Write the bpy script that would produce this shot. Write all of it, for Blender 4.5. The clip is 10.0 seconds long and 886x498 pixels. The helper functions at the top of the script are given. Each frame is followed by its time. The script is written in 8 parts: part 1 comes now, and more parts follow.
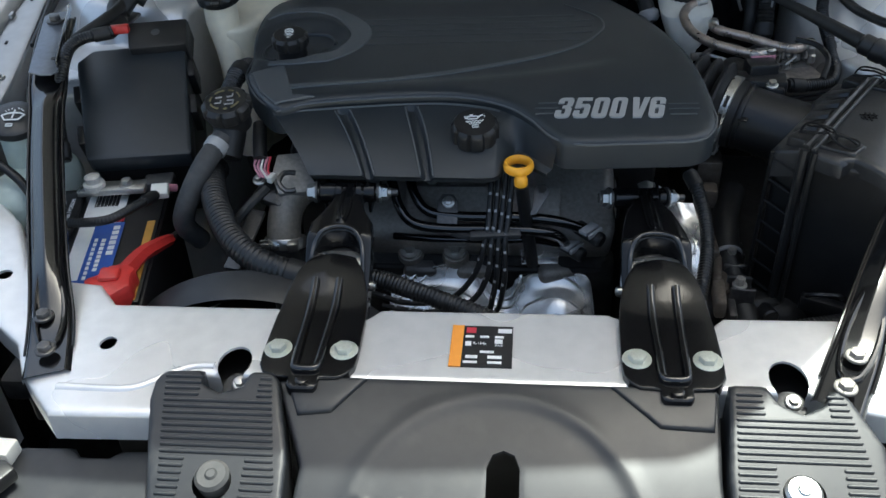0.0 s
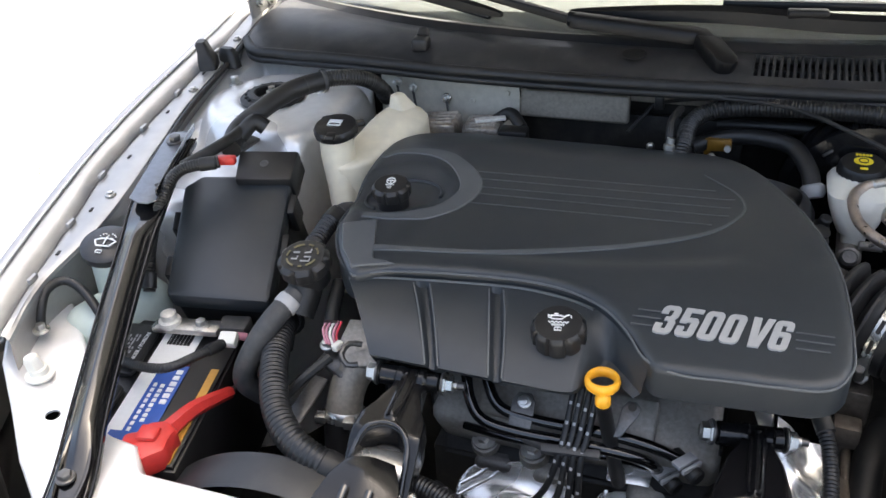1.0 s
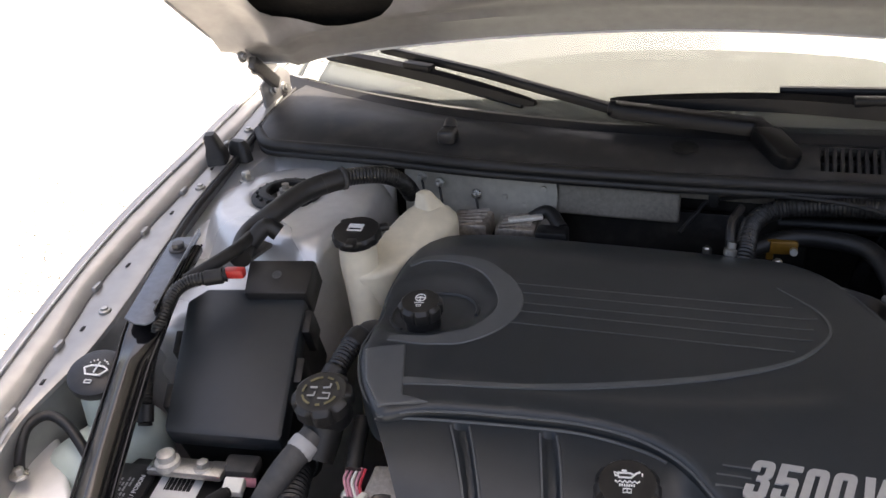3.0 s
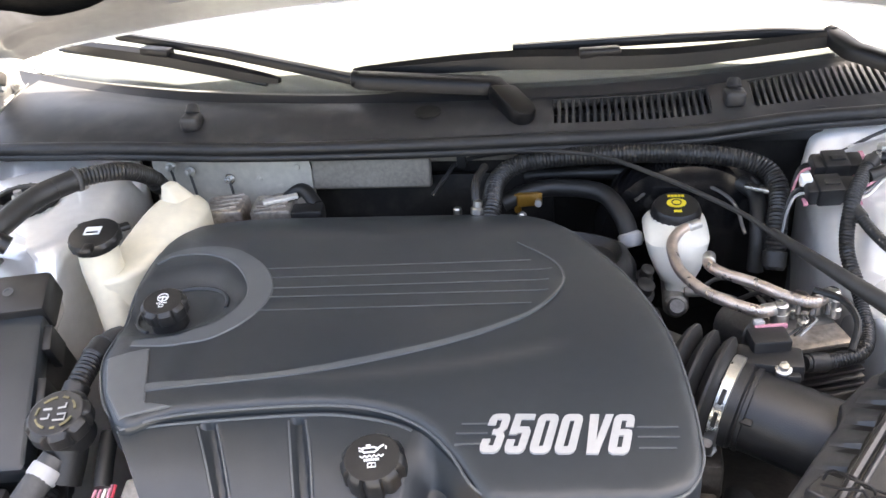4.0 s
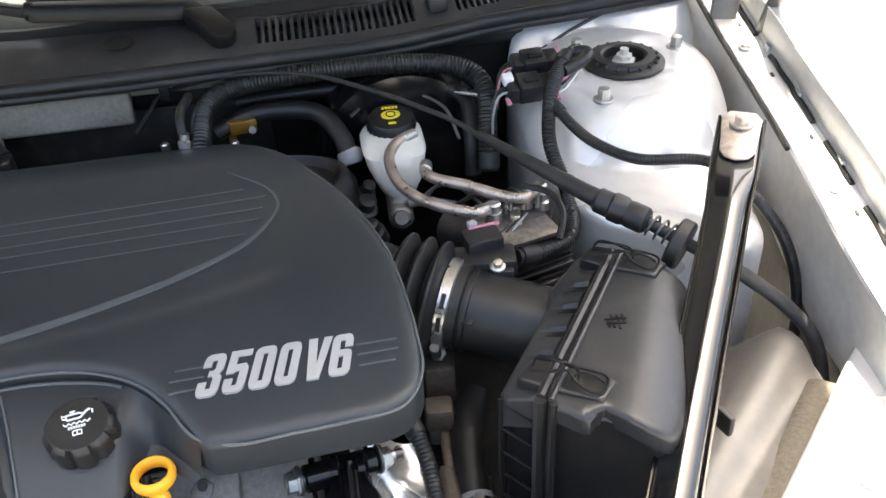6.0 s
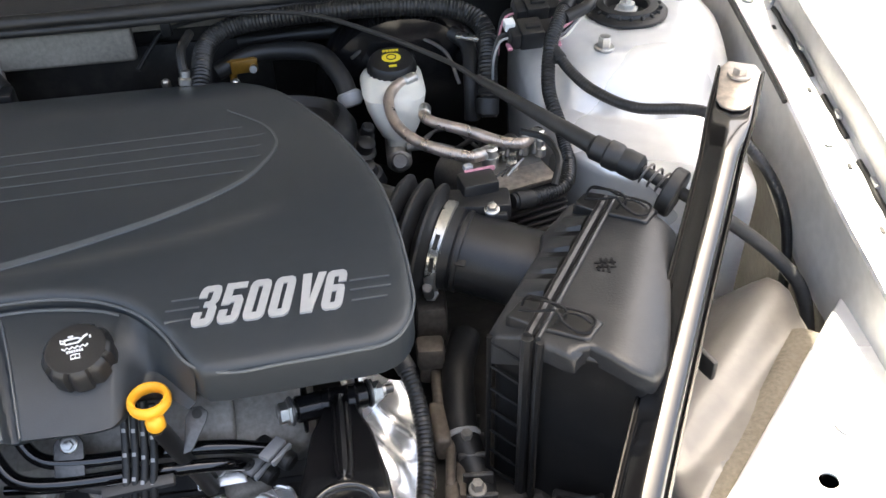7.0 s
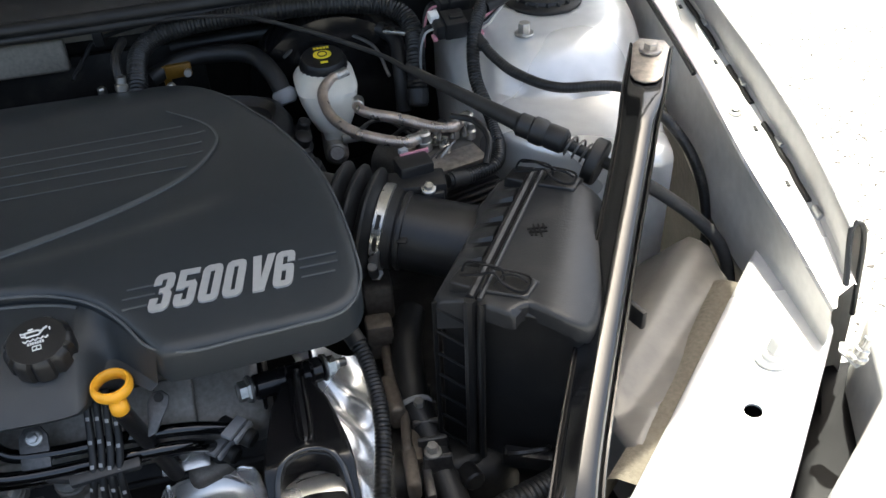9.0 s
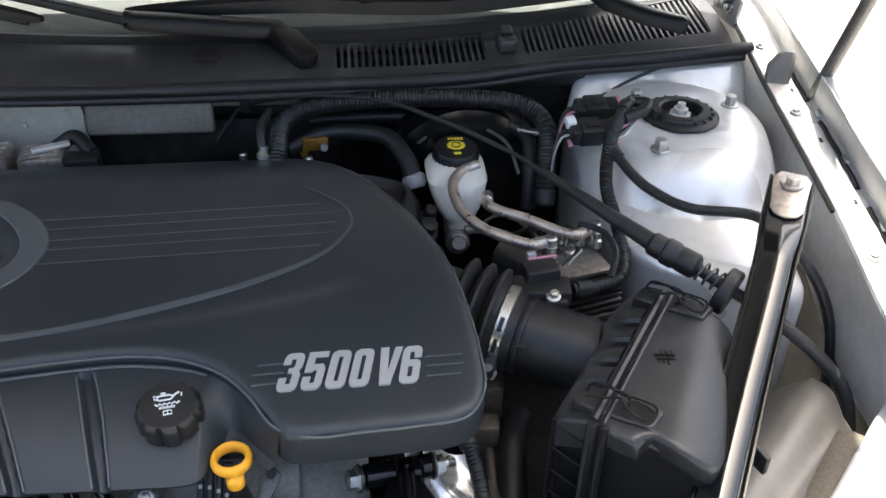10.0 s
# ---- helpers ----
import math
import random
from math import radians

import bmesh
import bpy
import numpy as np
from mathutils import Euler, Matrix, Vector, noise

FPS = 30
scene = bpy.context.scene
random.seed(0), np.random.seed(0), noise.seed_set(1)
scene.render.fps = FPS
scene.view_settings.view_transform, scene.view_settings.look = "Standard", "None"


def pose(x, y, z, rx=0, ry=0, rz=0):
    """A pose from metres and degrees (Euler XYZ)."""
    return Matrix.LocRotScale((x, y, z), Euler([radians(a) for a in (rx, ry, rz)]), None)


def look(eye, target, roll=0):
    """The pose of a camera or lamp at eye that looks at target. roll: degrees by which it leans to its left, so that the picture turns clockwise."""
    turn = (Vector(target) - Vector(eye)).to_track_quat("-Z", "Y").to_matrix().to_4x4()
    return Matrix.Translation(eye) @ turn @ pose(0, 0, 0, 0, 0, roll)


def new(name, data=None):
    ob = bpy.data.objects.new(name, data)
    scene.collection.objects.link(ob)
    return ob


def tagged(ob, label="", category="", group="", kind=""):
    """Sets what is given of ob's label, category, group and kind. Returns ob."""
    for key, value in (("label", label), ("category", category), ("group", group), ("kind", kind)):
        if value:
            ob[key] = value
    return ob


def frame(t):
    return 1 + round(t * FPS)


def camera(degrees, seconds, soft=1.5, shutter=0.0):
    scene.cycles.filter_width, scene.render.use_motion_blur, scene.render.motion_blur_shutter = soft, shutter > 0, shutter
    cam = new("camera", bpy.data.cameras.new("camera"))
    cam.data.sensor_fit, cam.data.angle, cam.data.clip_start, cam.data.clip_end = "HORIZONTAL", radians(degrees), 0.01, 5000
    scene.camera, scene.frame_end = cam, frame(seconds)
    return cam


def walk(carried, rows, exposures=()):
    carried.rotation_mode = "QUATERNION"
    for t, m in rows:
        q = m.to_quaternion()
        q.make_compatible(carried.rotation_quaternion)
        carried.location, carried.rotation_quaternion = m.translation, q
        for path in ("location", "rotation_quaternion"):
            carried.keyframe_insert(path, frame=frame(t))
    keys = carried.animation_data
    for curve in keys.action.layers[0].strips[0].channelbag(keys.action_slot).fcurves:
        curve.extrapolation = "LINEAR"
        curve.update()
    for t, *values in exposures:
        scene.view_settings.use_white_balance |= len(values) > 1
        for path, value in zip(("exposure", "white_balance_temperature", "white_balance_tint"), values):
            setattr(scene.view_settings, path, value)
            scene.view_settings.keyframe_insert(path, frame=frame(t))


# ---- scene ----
cam = camera(53.1, 10.0)
PATH = [
    (0, (0.056, -0.635, 1.407), (-0.138, 0.96, 0.216), -3.1),
    (0.2, (0.096, -0.583, 1.418), (-0.223, 1.026, 0.273), -4.7),
    (0.5, (0.13, -0.5, 1.435), (-0.327, 1.092, 0.314), -4.0),
    (1, (0.15, -0.428, 1.451), (-0.471, 1.157, 0.4), -3.8),
    (1.5, (0.093, -0.395, 1.443), (-0.562, 1.202, 0.432), -2.1),
    (2, (0.02, -0.327, 1.425), (-0.681, 1.282, 0.465), -2.2),
    (2.2, (0.018, -0.313, 1.434), (-0.671, 1.291, 0.458), -2.8),
    (3.3, (0.094, -0.285, 1.445), (-0.535, 1.383, 0.539), -5.7),
    (3.5, (0.104, -0.275, 1.451), (-0.434, 1.412, 0.521), -5.5),
    (4, (0.158, -0.26, 1.443), (-0.118, 1.439, 0.425), -5.3),
    (4.5, (0.19, -0.245, 1.432), (0.12, 1.436, 0.35), -5.1),
    (5, (0.219, -0.241, 1.419), (0.353, 1.413, 0.303), -3.2),
    (5.2, (0.22, -0.234, 1.429), (0.428, 1.388, 0.277), -2.8),
    (6.3, (0.218, -0.24, 1.419), (0.436, 1.349, 0.224), -3.2),
    (6.5, (0.221, -0.24, 1.418), (0.437, 1.342, 0.214), -3.2),
    (7, (0.223, -0.257, 1.419), (0.424, 1.274, 0.148), -1.8),
    (7.5, (0.225, -0.264, 1.411), (0.394, 1.202, 0.062), -2.4),
    (8, (0.214, -0.274, 1.407), (0.461, 1.159, 0.034), -1.6),
    (8.5, (0.211, -0.293, 1.416), (0.522, 1.157, 0.073), -1.2),
    (9, (0.211, -0.314, 1.423), (0.547, 1.204, 0.165), -2.5),
    (9.5, (0.194, -0.3, 1.444), (0.534, 1.239, 0.212), 0.3),
    (10, (0.157, -0.284, 1.457), (0.354, 1.349, 0.318), 1.5),
]
EXPOSURES = [(0.0, 1.15, 6100, -2), (0.5, 1.76, 6850, 5), (1.0, 2.25, 6950, 6), (1.5, 2.12, 6950, 6), (2.0, 1.5, 7050, 10), (3.5, 2.1, 7450, 13), (4.0, 3.22, 7250, 10), (4.5, 3.27, 7150, 9), (5.0, 2.86, 6950, 7), (6.5, 2.66, 7150, 6), (7.0, 2.72, 7150, 6), (7.5, 2.66, 7150, 6), (8.0, 2.64, 7100, 5), (8.5, 2.36, 6900, 4), (9.0, 1.78, 6700, 2), (9.5, 1.92, 6400, 2), (10.0, 2.03, 6600, 5)]
walk(cam, [(t, look(eye, target, roll)) for t, eye, target, roll in PATH], EXPOSURES)

# ---- world and sun ----
SUN_DIR = Vector((0.20, 0.34, 1.0)).normalized()
world = bpy.data.worlds.new("world")
scene.world = world
world.use_nodes = True
wt = world.node_tree
sky = wt.nodes.new("ShaderNodeTexSky")
sky.sky_type = "NISHITA"
sky.sun_disc = False
sky.sun_elevation = math.asin(SUN_DIR.z)
sky.sun_rotation = math.atan2(SUN_DIR.x, SUN_DIR.y)
sky.air_density = 0.7
sky.dust_density = 6.0
sky.ozone_density = 0.4
wt.links.new(sky.outputs[0], wt.nodes["Background"].inputs[0])
wt.nodes["Background"].inputs[1].default_value = 0.15
sun = new("sun", bpy.data.lights.new("sun", "SUN"))
sun.data.energy = 4.0
sun.data.angle = radians(0.6)
sun.data.color = (1.0, 0.96, 0.9)
sun.matrix_world = look((0, 0, 5), Vector((0, 0, 5)) - SUN_DIR)


# ---- materials ----
def surface(name, col, rough=0.5, metal=0.0, var=0.18, scale=30.0, bump=0.0, grain=400.0, coat=0.0, spec=0.5, rvar=0.12, dust=0.0, flake=0.0):
    """A node material: colour varied at two scales, gloss varied, fine relief, optional pale dust on upward faces' grain."""
    m = bpy.data.materials.new(name)
    m.use_nodes = True
    nt = m.node_tree
    b = nt.nodes["Principled BSDF"]
    tc = nt.nodes.new("ShaderNodeTexCoord")
    fine = nt.nodes.new("ShaderNodeTexNoise")
    fine.inputs["Scale"].default_value = scale * 6
    fine.inputs["Detail"].default_value = 6
    broad = nt.nodes.new("ShaderNodeTexNoise")
    broad.inputs["Scale"].default_value = scale / 4
    broad.inputs["Detail"].default_value = 3
    for n in (fine, broad):
        nt.links.new(tc.outputs["Object"], n.inputs["Vector"])
    add = nt.nodes.new("ShaderNodeMath")
    add.operation = "ADD"
    nt.links.new(fine.outputs[0], add.inputs[0])
    nt.links.new(broad.outputs[0], add.inputs[1])
    half = nt.nodes.new("ShaderNodeMath")
    half.operation = "MULTIPLY"
    half.inputs[1].default_value = 0.5
    nt.links.new(add.outputs[0], half.inputs[0])
    ramp = nt.nodes.new("ShaderNodeValToRGB")
    lo, hi = ramp.color_ramp.elements
    lo.position, hi.position = 0.32, 0.68
    lo.color = (*[max(0.0, c * (1 - var)) for c in col], 1)
    hi.color = (*[min(1.0, c * (1 + var)) for c in col], 1)
    nt.links.new(half.outputs[0], ramp.inputs[0])
    out = ramp.outputs[0]
    if dust > 0:
        dn = nt.nodes.new("ShaderNodeTexNoise")
        dn.inputs["Scale"].default_value = scale * 1.7
        dn.inputs["Detail"].default_value = 8
        nt.links.new(tc.outputs["Object"], dn.inputs["Vector"])
        dr = nt.nodes.new("ShaderNodeMapRange")
        dr.inputs[1].default_value, dr.inputs[2].default_value = 0.5, 0.8
        dr.inputs[3].default_value, dr.inputs[4].default_value = 0.0, dust
        nt.links.new(dn.outputs[0], dr.inputs[0])
        mix = nt.nodes.new("ShaderNodeMix")
        mix.data_type = "RGBA"
        nt.links.new(dr.outputs[0], mix.inputs[0])
        nt.links.new(out, mix.inputs[6])
        mix.inputs[7].default_value = (0.30, 0.27, 0.23, 1)
        out = mix.outputs[2]
    nt.links.new(out, b.inputs["Base Color"])
    rr = nt.nodes.new("ShaderNodeMapRange")
    rr.inputs[1].default_value, rr.inputs[2].default_value = 0.3, 0.7
    rr.inputs[3].default_value, rr.inputs[4].default_value = max(0.02, rough - rvar), min(1.0, rough + rvar)
    nt.links.new(broad.outputs[0], rr.inputs[0])
    nt.links.new(rr.outputs[0], b.inputs["Roughness"])
    b.inputs["Metallic"].default_value = metal
    b.inputs["Specular IOR Level"].default_value = spec
    b.inputs["Coat Weight"].default_value = coat
    b.inputs["Coat Roughness"].default_value = 0.08
    if bump > 0:
        gn = nt.nodes.new("ShaderNodeTexNoise")
        gn.inputs["Scale"].default_value = grain
        gn.inputs["Detail"].default_value = 4
        nt.links.new(tc.outputs["Object"], gn.inputs["Vector"])
        bn = nt.nodes.new("ShaderNodeBump")
        bn.inputs["Strength"].default_value = bump
        bn.inputs["Distance"].default_value = 0.002
        nt.links.new(gn.outputs[0], bn.inputs["Height"])
        nt.links.new(bn.outputs[0], b.inputs["Normal"])
    return m


COVER = surface("cover_plastic", (0.0178, 0.0228, 0.0275), 0.42, var=0.1, scale=14, bump=0.10, grain=900, dust=0.015, spec=0.57)
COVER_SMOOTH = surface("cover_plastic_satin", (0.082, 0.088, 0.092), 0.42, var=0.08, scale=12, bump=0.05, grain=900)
PLASTIC = surface("black_plastic", (0.012, 0.012, 0.0125), 0.40, var=0.15, scale=20, bump=0.12, grain=700, dust=0.03)
PLASTIC_DUSTY = surface("dusty_black_plastic", (0.019, 0.020, 0.022), 0.42, var=0.2, scale=22, bump=0.15, grain=500, dust=0.07)
BAFFLE = surface("baffle_plastic", (0.020, 0.0216, 0.024), 0.44, var=0.12, scale=16, bump=0.05, grain=900, dust=0.05)
COWL = surface("cowl_plastic", (0.022, 0.022, 0.023), 0.44, var=0.15, scale=12, bump=0.10, grain=600, dust=0.14)
RUBBER = surface("rubber", (0.012, 0.012, 0.012), 0.5, var=0.2, scale=25, bump=0.12, grain=300, dust=0.05)
RUBBER_GREY = surface("worn_rubber", (0.045, 0.045, 0.045), 0.6, var=0.25, scale=25, bump=0.15, grain=300, dust=0.18)
LOOM = surface("loom_plastic", (0.013, 0.013, 0.013), 0.36, var=0.2, scale=30, bump=0.05, dust=0.07)
GLOSS = surface("gloss_black_paint", (0.006, 0.006, 0.0065), 0.17, var=0.2, scale=18, coat=0.08, spec=0.4, rvar=0.06, bump=0.02, grain=120)
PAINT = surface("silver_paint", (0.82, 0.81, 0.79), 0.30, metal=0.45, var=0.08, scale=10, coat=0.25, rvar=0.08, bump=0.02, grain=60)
# Darker silver: the hood's shade on the left fender is in the colour.
FENDER_PAINT = surface("shaded_metallic_silver_paint", (0.37, 0.37, 0.362), 0.32, metal=0.6, var=0.12, scale=7, coat=0.3, rvar=0.06, bump=0.03, grain=700)
BRACE_PAINT = surface("glossy_brace_paint", (0.006, 0.006, 0.0065), 0.13, var=0.2, scale=18, coat=0.6, spec=0.55, rvar=0.05, bump=0.02, grain=120)
# Black plate coloured blue-grey to carry the sky's reflection.
BRACE_SKY_PLATE = surface("sky_reflection_brace_plate", (0.17, 0.185, 0.21), 0.34, metal=0.6, var=0.2, scale=18, rvar=0.08, bump=0.03, grain=120)
# Dusty silver, darkened for the shade on the rail's upright inner face.
RAIL_SHADE_PAINT = surface("dusty_shaded_rail_paint", (0.62, 0.61, 0.585), 0.42, metal=0.3, var=0.12, scale=12, rvar=0.1, bump=0.05, grain=90, dust=0.25)
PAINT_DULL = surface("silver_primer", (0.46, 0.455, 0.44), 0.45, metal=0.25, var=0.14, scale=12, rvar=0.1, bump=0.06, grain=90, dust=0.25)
STEEL = surface("zinc_steel", (0.52, 0.51, 0.48), 0.32, metal=0.9, var=0.18, scale=60, bump=0.08, grain=500)
ZINC = surface("dull_zinc_plating", (0.56, 0.58, 0.51), 0.42, metal=0.45, var=0.14, scale=60, bump=0.06, grain=500)
SLEEVE = surface("bright_bushing_sleeve", (0.66, 0.65, 0.62), 0.26, metal=0.9, var=0.1, scale=40)
STEEL_DARK = surface("dark_steel", (0.13, 0.125, 0.12), 0.42, metal=0.75, var=0.3, scale=50, bump=0.15, grain=300)
ALU = surface("cast_aluminium", (0.66, 0.64, 0.59), 0.48, metal=0.35, var=0.22, scale=40, bump=0.25, grain=260, dust=0.12)
ALU_DARK = surface("stained_aluminium", (0.30, 0.28, 0.25), 0.50, metal=0.45, var=0.3, scale=35, bump=0.25, grain=220, dust=0.2)
CASTING = surface("brown_stained_casting", (0.12, 0.10, 0.08), 0.5, metal=0.35, var=0.4, scale=30, bump=0.3, grain=180, dust=0.2)
CASTING_PALE = surface("brown_grey_casting", (0.24, 0.215, 0.18), 0.5, metal=0.35, var=0.3, scale=30, bump=0.3, grain=180, dust=0.2)
WORN = surface("worn_bare_steel", (0.46, 0.41, 0.36), 0.34, metal=0.75, var=0.5, scale=24, bump=0.1, grain=300, dust=0.3)
# Darker copy of the black plastic, with deep shade in its colour.
SHADED_PLASTIC = surface("shaded_black_plastic", (0.007, 0.007, 0.0075), 0.55, var=0.15, scale=20, spec=0.20, bump=0.08, grain=700)
WIPER = surface("wiper_black", (0.004, 0.004, 0.0045), 0.40, spec=0.3, var=0.2, scale=30, bump=0.05, grain=400)
FOIL = surface("heat_shield_foil", (0.93, 0.92, 0.89), 0.27, metal=0.78, var=0.08, scale=20, bump=0.25, grain=26, rvar=0.08)
BRAID = surface("braided_steel", (0.60, 0.51, 0.44), 0.34, metal=0.8, var=0.4, scale=160, bump=0.35, grain=700)
TANK = surface("aged_tank_plastic", (0.78, 0.71, 0.55), 0.42, var=0.12, scale=9, spec=0.4, bump=0.05, grain=80)
TANK_WHITE = surface("white_tank_plastic", (0.77, 0.75, 0.67), 0.40, var=0.06, scale=12, bump=0.05, grain=80)
TANK_GREEN = surface("washer_tank_plastic", (0.52, 0.60, 0.55), 0.45, var=0.1, scale=10)
RED = surface("red_plastic", (0.52, 0.035, 0.03), 0.38, var=0.15, scale=25, bump=0.1, grain=200)
YELLOW = surface("yellow_plastic", (0.90, 0.42, 0.03), 0.38, var=0.06, scale=25)
LABEL_YELLOW = surface("yellow_print", (0.85, 0.68, 0.05), 0.45, var=0.05)
ORANGE = surface("orange_print", (0.85, 0.33, 0.05), 0.5, var=0.05)
WHITE = surface("white_print", (0.80, 0.80, 0.78), 0.5, var=0.05)
SILVER_PRINT = surface("silver_lettering", (0.44, 0.445, 0.44), 0.40, metal=0.3, var=0.06)
GREY_PRINT = surface("grey_print", (0.33, 0.33, 0.33), 0.5, var=0.08)
BLUE = surface("blue_print", (0.03, 0.09, 0.36), 0.4, var=0.1)
REDPRINT = surface("red_print", (0.5, 0.04, 0.06), 0.45, var=0.06)
BLACK = surface("black_print", (0.012, 0.012, 0.013), 0.5, var=0.1)
PINK = surface("pink_plastic", (0.50, 0.22, 0.27), 0.45, var=0.15)
BRONZE = surface("bronze_paint", (0.216, 0.113, 0.018), 0.4, metal=0.2, var=0.2)
LINER = surface("splash_shield_plastic", (0.125, 0.117, 0.106), 0.34, var=0.14, scale=9, bump=0.12, grain=160, dust=0.3)
FOAM = surface("dirty_foam", (0.12, 0.105, 0.08), 0.9, var=0.35, scale=40, bump=0.9, grain=160)
# Grimy metal with the deep shade of the bay added to its colour.
DARK = surface("grimy_shaded_metal", (0.010, 0.0095, 0.009), 0.55, metal=0.2, var=0.4, scale=20, bump=0.4, grain=120, dust=0.1)
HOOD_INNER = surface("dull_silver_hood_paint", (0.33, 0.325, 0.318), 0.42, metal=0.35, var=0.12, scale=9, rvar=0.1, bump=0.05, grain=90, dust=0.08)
FIREWALL = surface("dusty_firewall_paint", (0.50, 0.475, 0.41), 0.42, metal=0.25, var=0.16, scale=16, rvar=0.1, bump=0.08, grain=80, dust=0.3)
GRAVEL = surface("pale_concrete_ground", (0.50, 0.48, 0.44), 0.9, var=0.45, scale=9, bump=0.6, grain=60)
gnt = GRAVEL.node_tree
gv = gnt.nodes.new("ShaderNodeTexNoise")
gv.inputs["Scale"].default_value = 55
gv.inputs["Detail"].default_value = 2
gc = gnt.nodes.new("ShaderNodeTexCoord")
gnt.links.new(gc.outputs["Object"], gv.inputs["Vector"])
gr = gnt.nodes.new("ShaderNodeMapRange")
gr.inputs[1].default_value, gr.inputs[2].default_value = 0.60, 0.63
gnt.links.new(gv.outputs[0], gr.inputs[0])
gmx = gnt.nodes.new("ShaderNodeMix")
gmx.data_type = "RGBA"
gbs = gnt.nodes["Principled BSDF"]
gnt.links.new(gbs.inputs["Base Color"].links[0].from_socket, gmx.inputs[6])
gmx.inputs[7].default_value = (0.06, 0.055, 0.05, 1)
gnt.links.new(gr.outputs[0], gmx.inputs[0])
gnt.links.new(gmx.outputs[2], gbs.inputs["Base Color"])
DASH = surface("dashboard_plastic", (0.085, 0.084, 0.083), 0.7, var=0.08, scale=8)

GLASS = bpy.data.materials.new("windshield_glass")
GLASS.use_nodes = True
gt = GLASS.node_tree
gb = gt.nodes["Principled BSDF"]
gb.inputs["Base Color"].default_value = (0.86, 0.95, 0.90, 1)
gb.inputs["Roughness"].default_value = 0.03
gb.inputs["IOR"].default_value = 1.52
gb.inputs["Transmission Weight"].default_value = 1.0
# Pale diffuse film: dust, plus the sky's reflection put into its tint.
gd = gt.nodes.new("ShaderNodeBsdfDiffuse")
gd.inputs[0].default_value = (0.49, 0.57, 0.59, 1)
gn = gt.nodes.new("ShaderNodeTexNoise")
gn.inputs["Scale"].default_value = 6
gm = gt.nodes.new("ShaderNodeMapRange")
gm.inputs[3].default_value, gm.inputs[4].default_value = 0.02, 0.06
gt.links.new(gn.outputs[0], gm.inputs[0])
gx = gt.nodes.new("ShaderNodeMixShader")
gt.links.new(gm.outputs[0], gx.inputs[0])
gt.links.new(gb.outputs[0], gx.inputs[1])
gt.links.new(gd.outputs[0], gx.inputs[2])
gt.links.new(gx.outputs[0], gt.nodes["Material Output"].inputs[0])

# ---- mesh building ----
ORIGIN = {}


def thing(name, label, category, loc, group="", kind="", off=(0, 0, 0)):
    e = new(name)
    e.empty_display_size = 0.02
    e.location = Vector(loc) + Vector(off)
    ORIGIN[e.name] = Vector(loc)
    return tagged(e, label, category, group, kind)


def part(name, bm, material, parent, label="", smooth=True):
    """Links a bmesh, built in world metres, as one mesh under a thing or a part."""
    me = bpy.data.meshes.new(name)
    bmesh.ops.recalc_face_normals(bm, faces=bm.faces)
    bmesh.ops.translate(bm, verts=bm.verts, vec=-ORIGIN[parent.name])
    bm.to_mesh(me)
    bm.free()
    if smooth:
        me.shade_smooth()
        me.set_sharp_from_angle(angle=radians(38))
    me.materials.append(material)
    ob = new(name, me)
    if smooth and len(me.polygons) > 400:
        wn = ob.modifiers.new("weighted_normals", "WEIGHTED_NORMAL")
        wn.keep_sharp = True
    ob.parent = parent
    ORIGIN[ob.name] = ORIGIN[parent.name]
    return tagged(ob, label)


def solo(name, bm, material, label, category, group="", kind="", loc=None, off=(0, 0, 0)):
    """A thing that is one mesh."""
    if loc is None:
        zs = [v.co for v in bm.verts]
        loc = Vector((sum(c.x for c in zs) / len(zs), sum(c.y for c in zs) / len(zs), min(c.z for c in zs)))
    ORIGIN["_solo"] = Vector(loc)
    me = bpy.data.meshes.new(name)
    bmesh.ops.recalc_face_normals(bm, faces=bm.faces)
    bmesh.ops.translate(bm, verts=bm.verts, vec=-Vector(loc))
    bm.to_mesh(me)
    bm.free()
    me.shade_smooth()
    me.set_sharp_from_angle(angle=radians(38))
    me.materials.append(material)
    ob = new(name, me)
    ob.location = Vector(loc) + Vector(off)
    ORIGIN[ob.name] = Vector(loc)
    return tagged(ob, label, category, group, kind)


def spline(pts, step=0.004, closed=False):
    """Catmull-Rom points through pts, about step apart."""
    P = [Vector(p) for p in pts]
    n = len(P)
    out = []
    for i in range(n if closed else n - 1):
        p1, p2 = P[i], P[(i + 1) % n]
        p0 = P[(i - 1) % n] if closed or i > 0 else p1 * 2 - p2
        p3 = P[(i + 2) % n] if closed or i + 2 < n else p2 * 2 - p1
        k = max(2, int((p2 - p1).length / step))
        for j in range(k):
            s = j / k
            out.append(0.5 * (2 * p1 + (p2 - p0) * s + (2 * p0 - 5 * p1 + 4 * p2 - p3) * s * s + (3 * p1 - p0 - 3 * p2 + p3) * s ** 3))
    if not closed:
        out.append(P[-1].copy())
    return out


def frame_axes(d):
    d = d.normalized()
    side = d.cross(Vector((0, 0, 1)))
    if side.length < 1e-3:
        side = Vector((1, 0, 0))
    side.normalize()
    return side, side.cross(d).normalized()


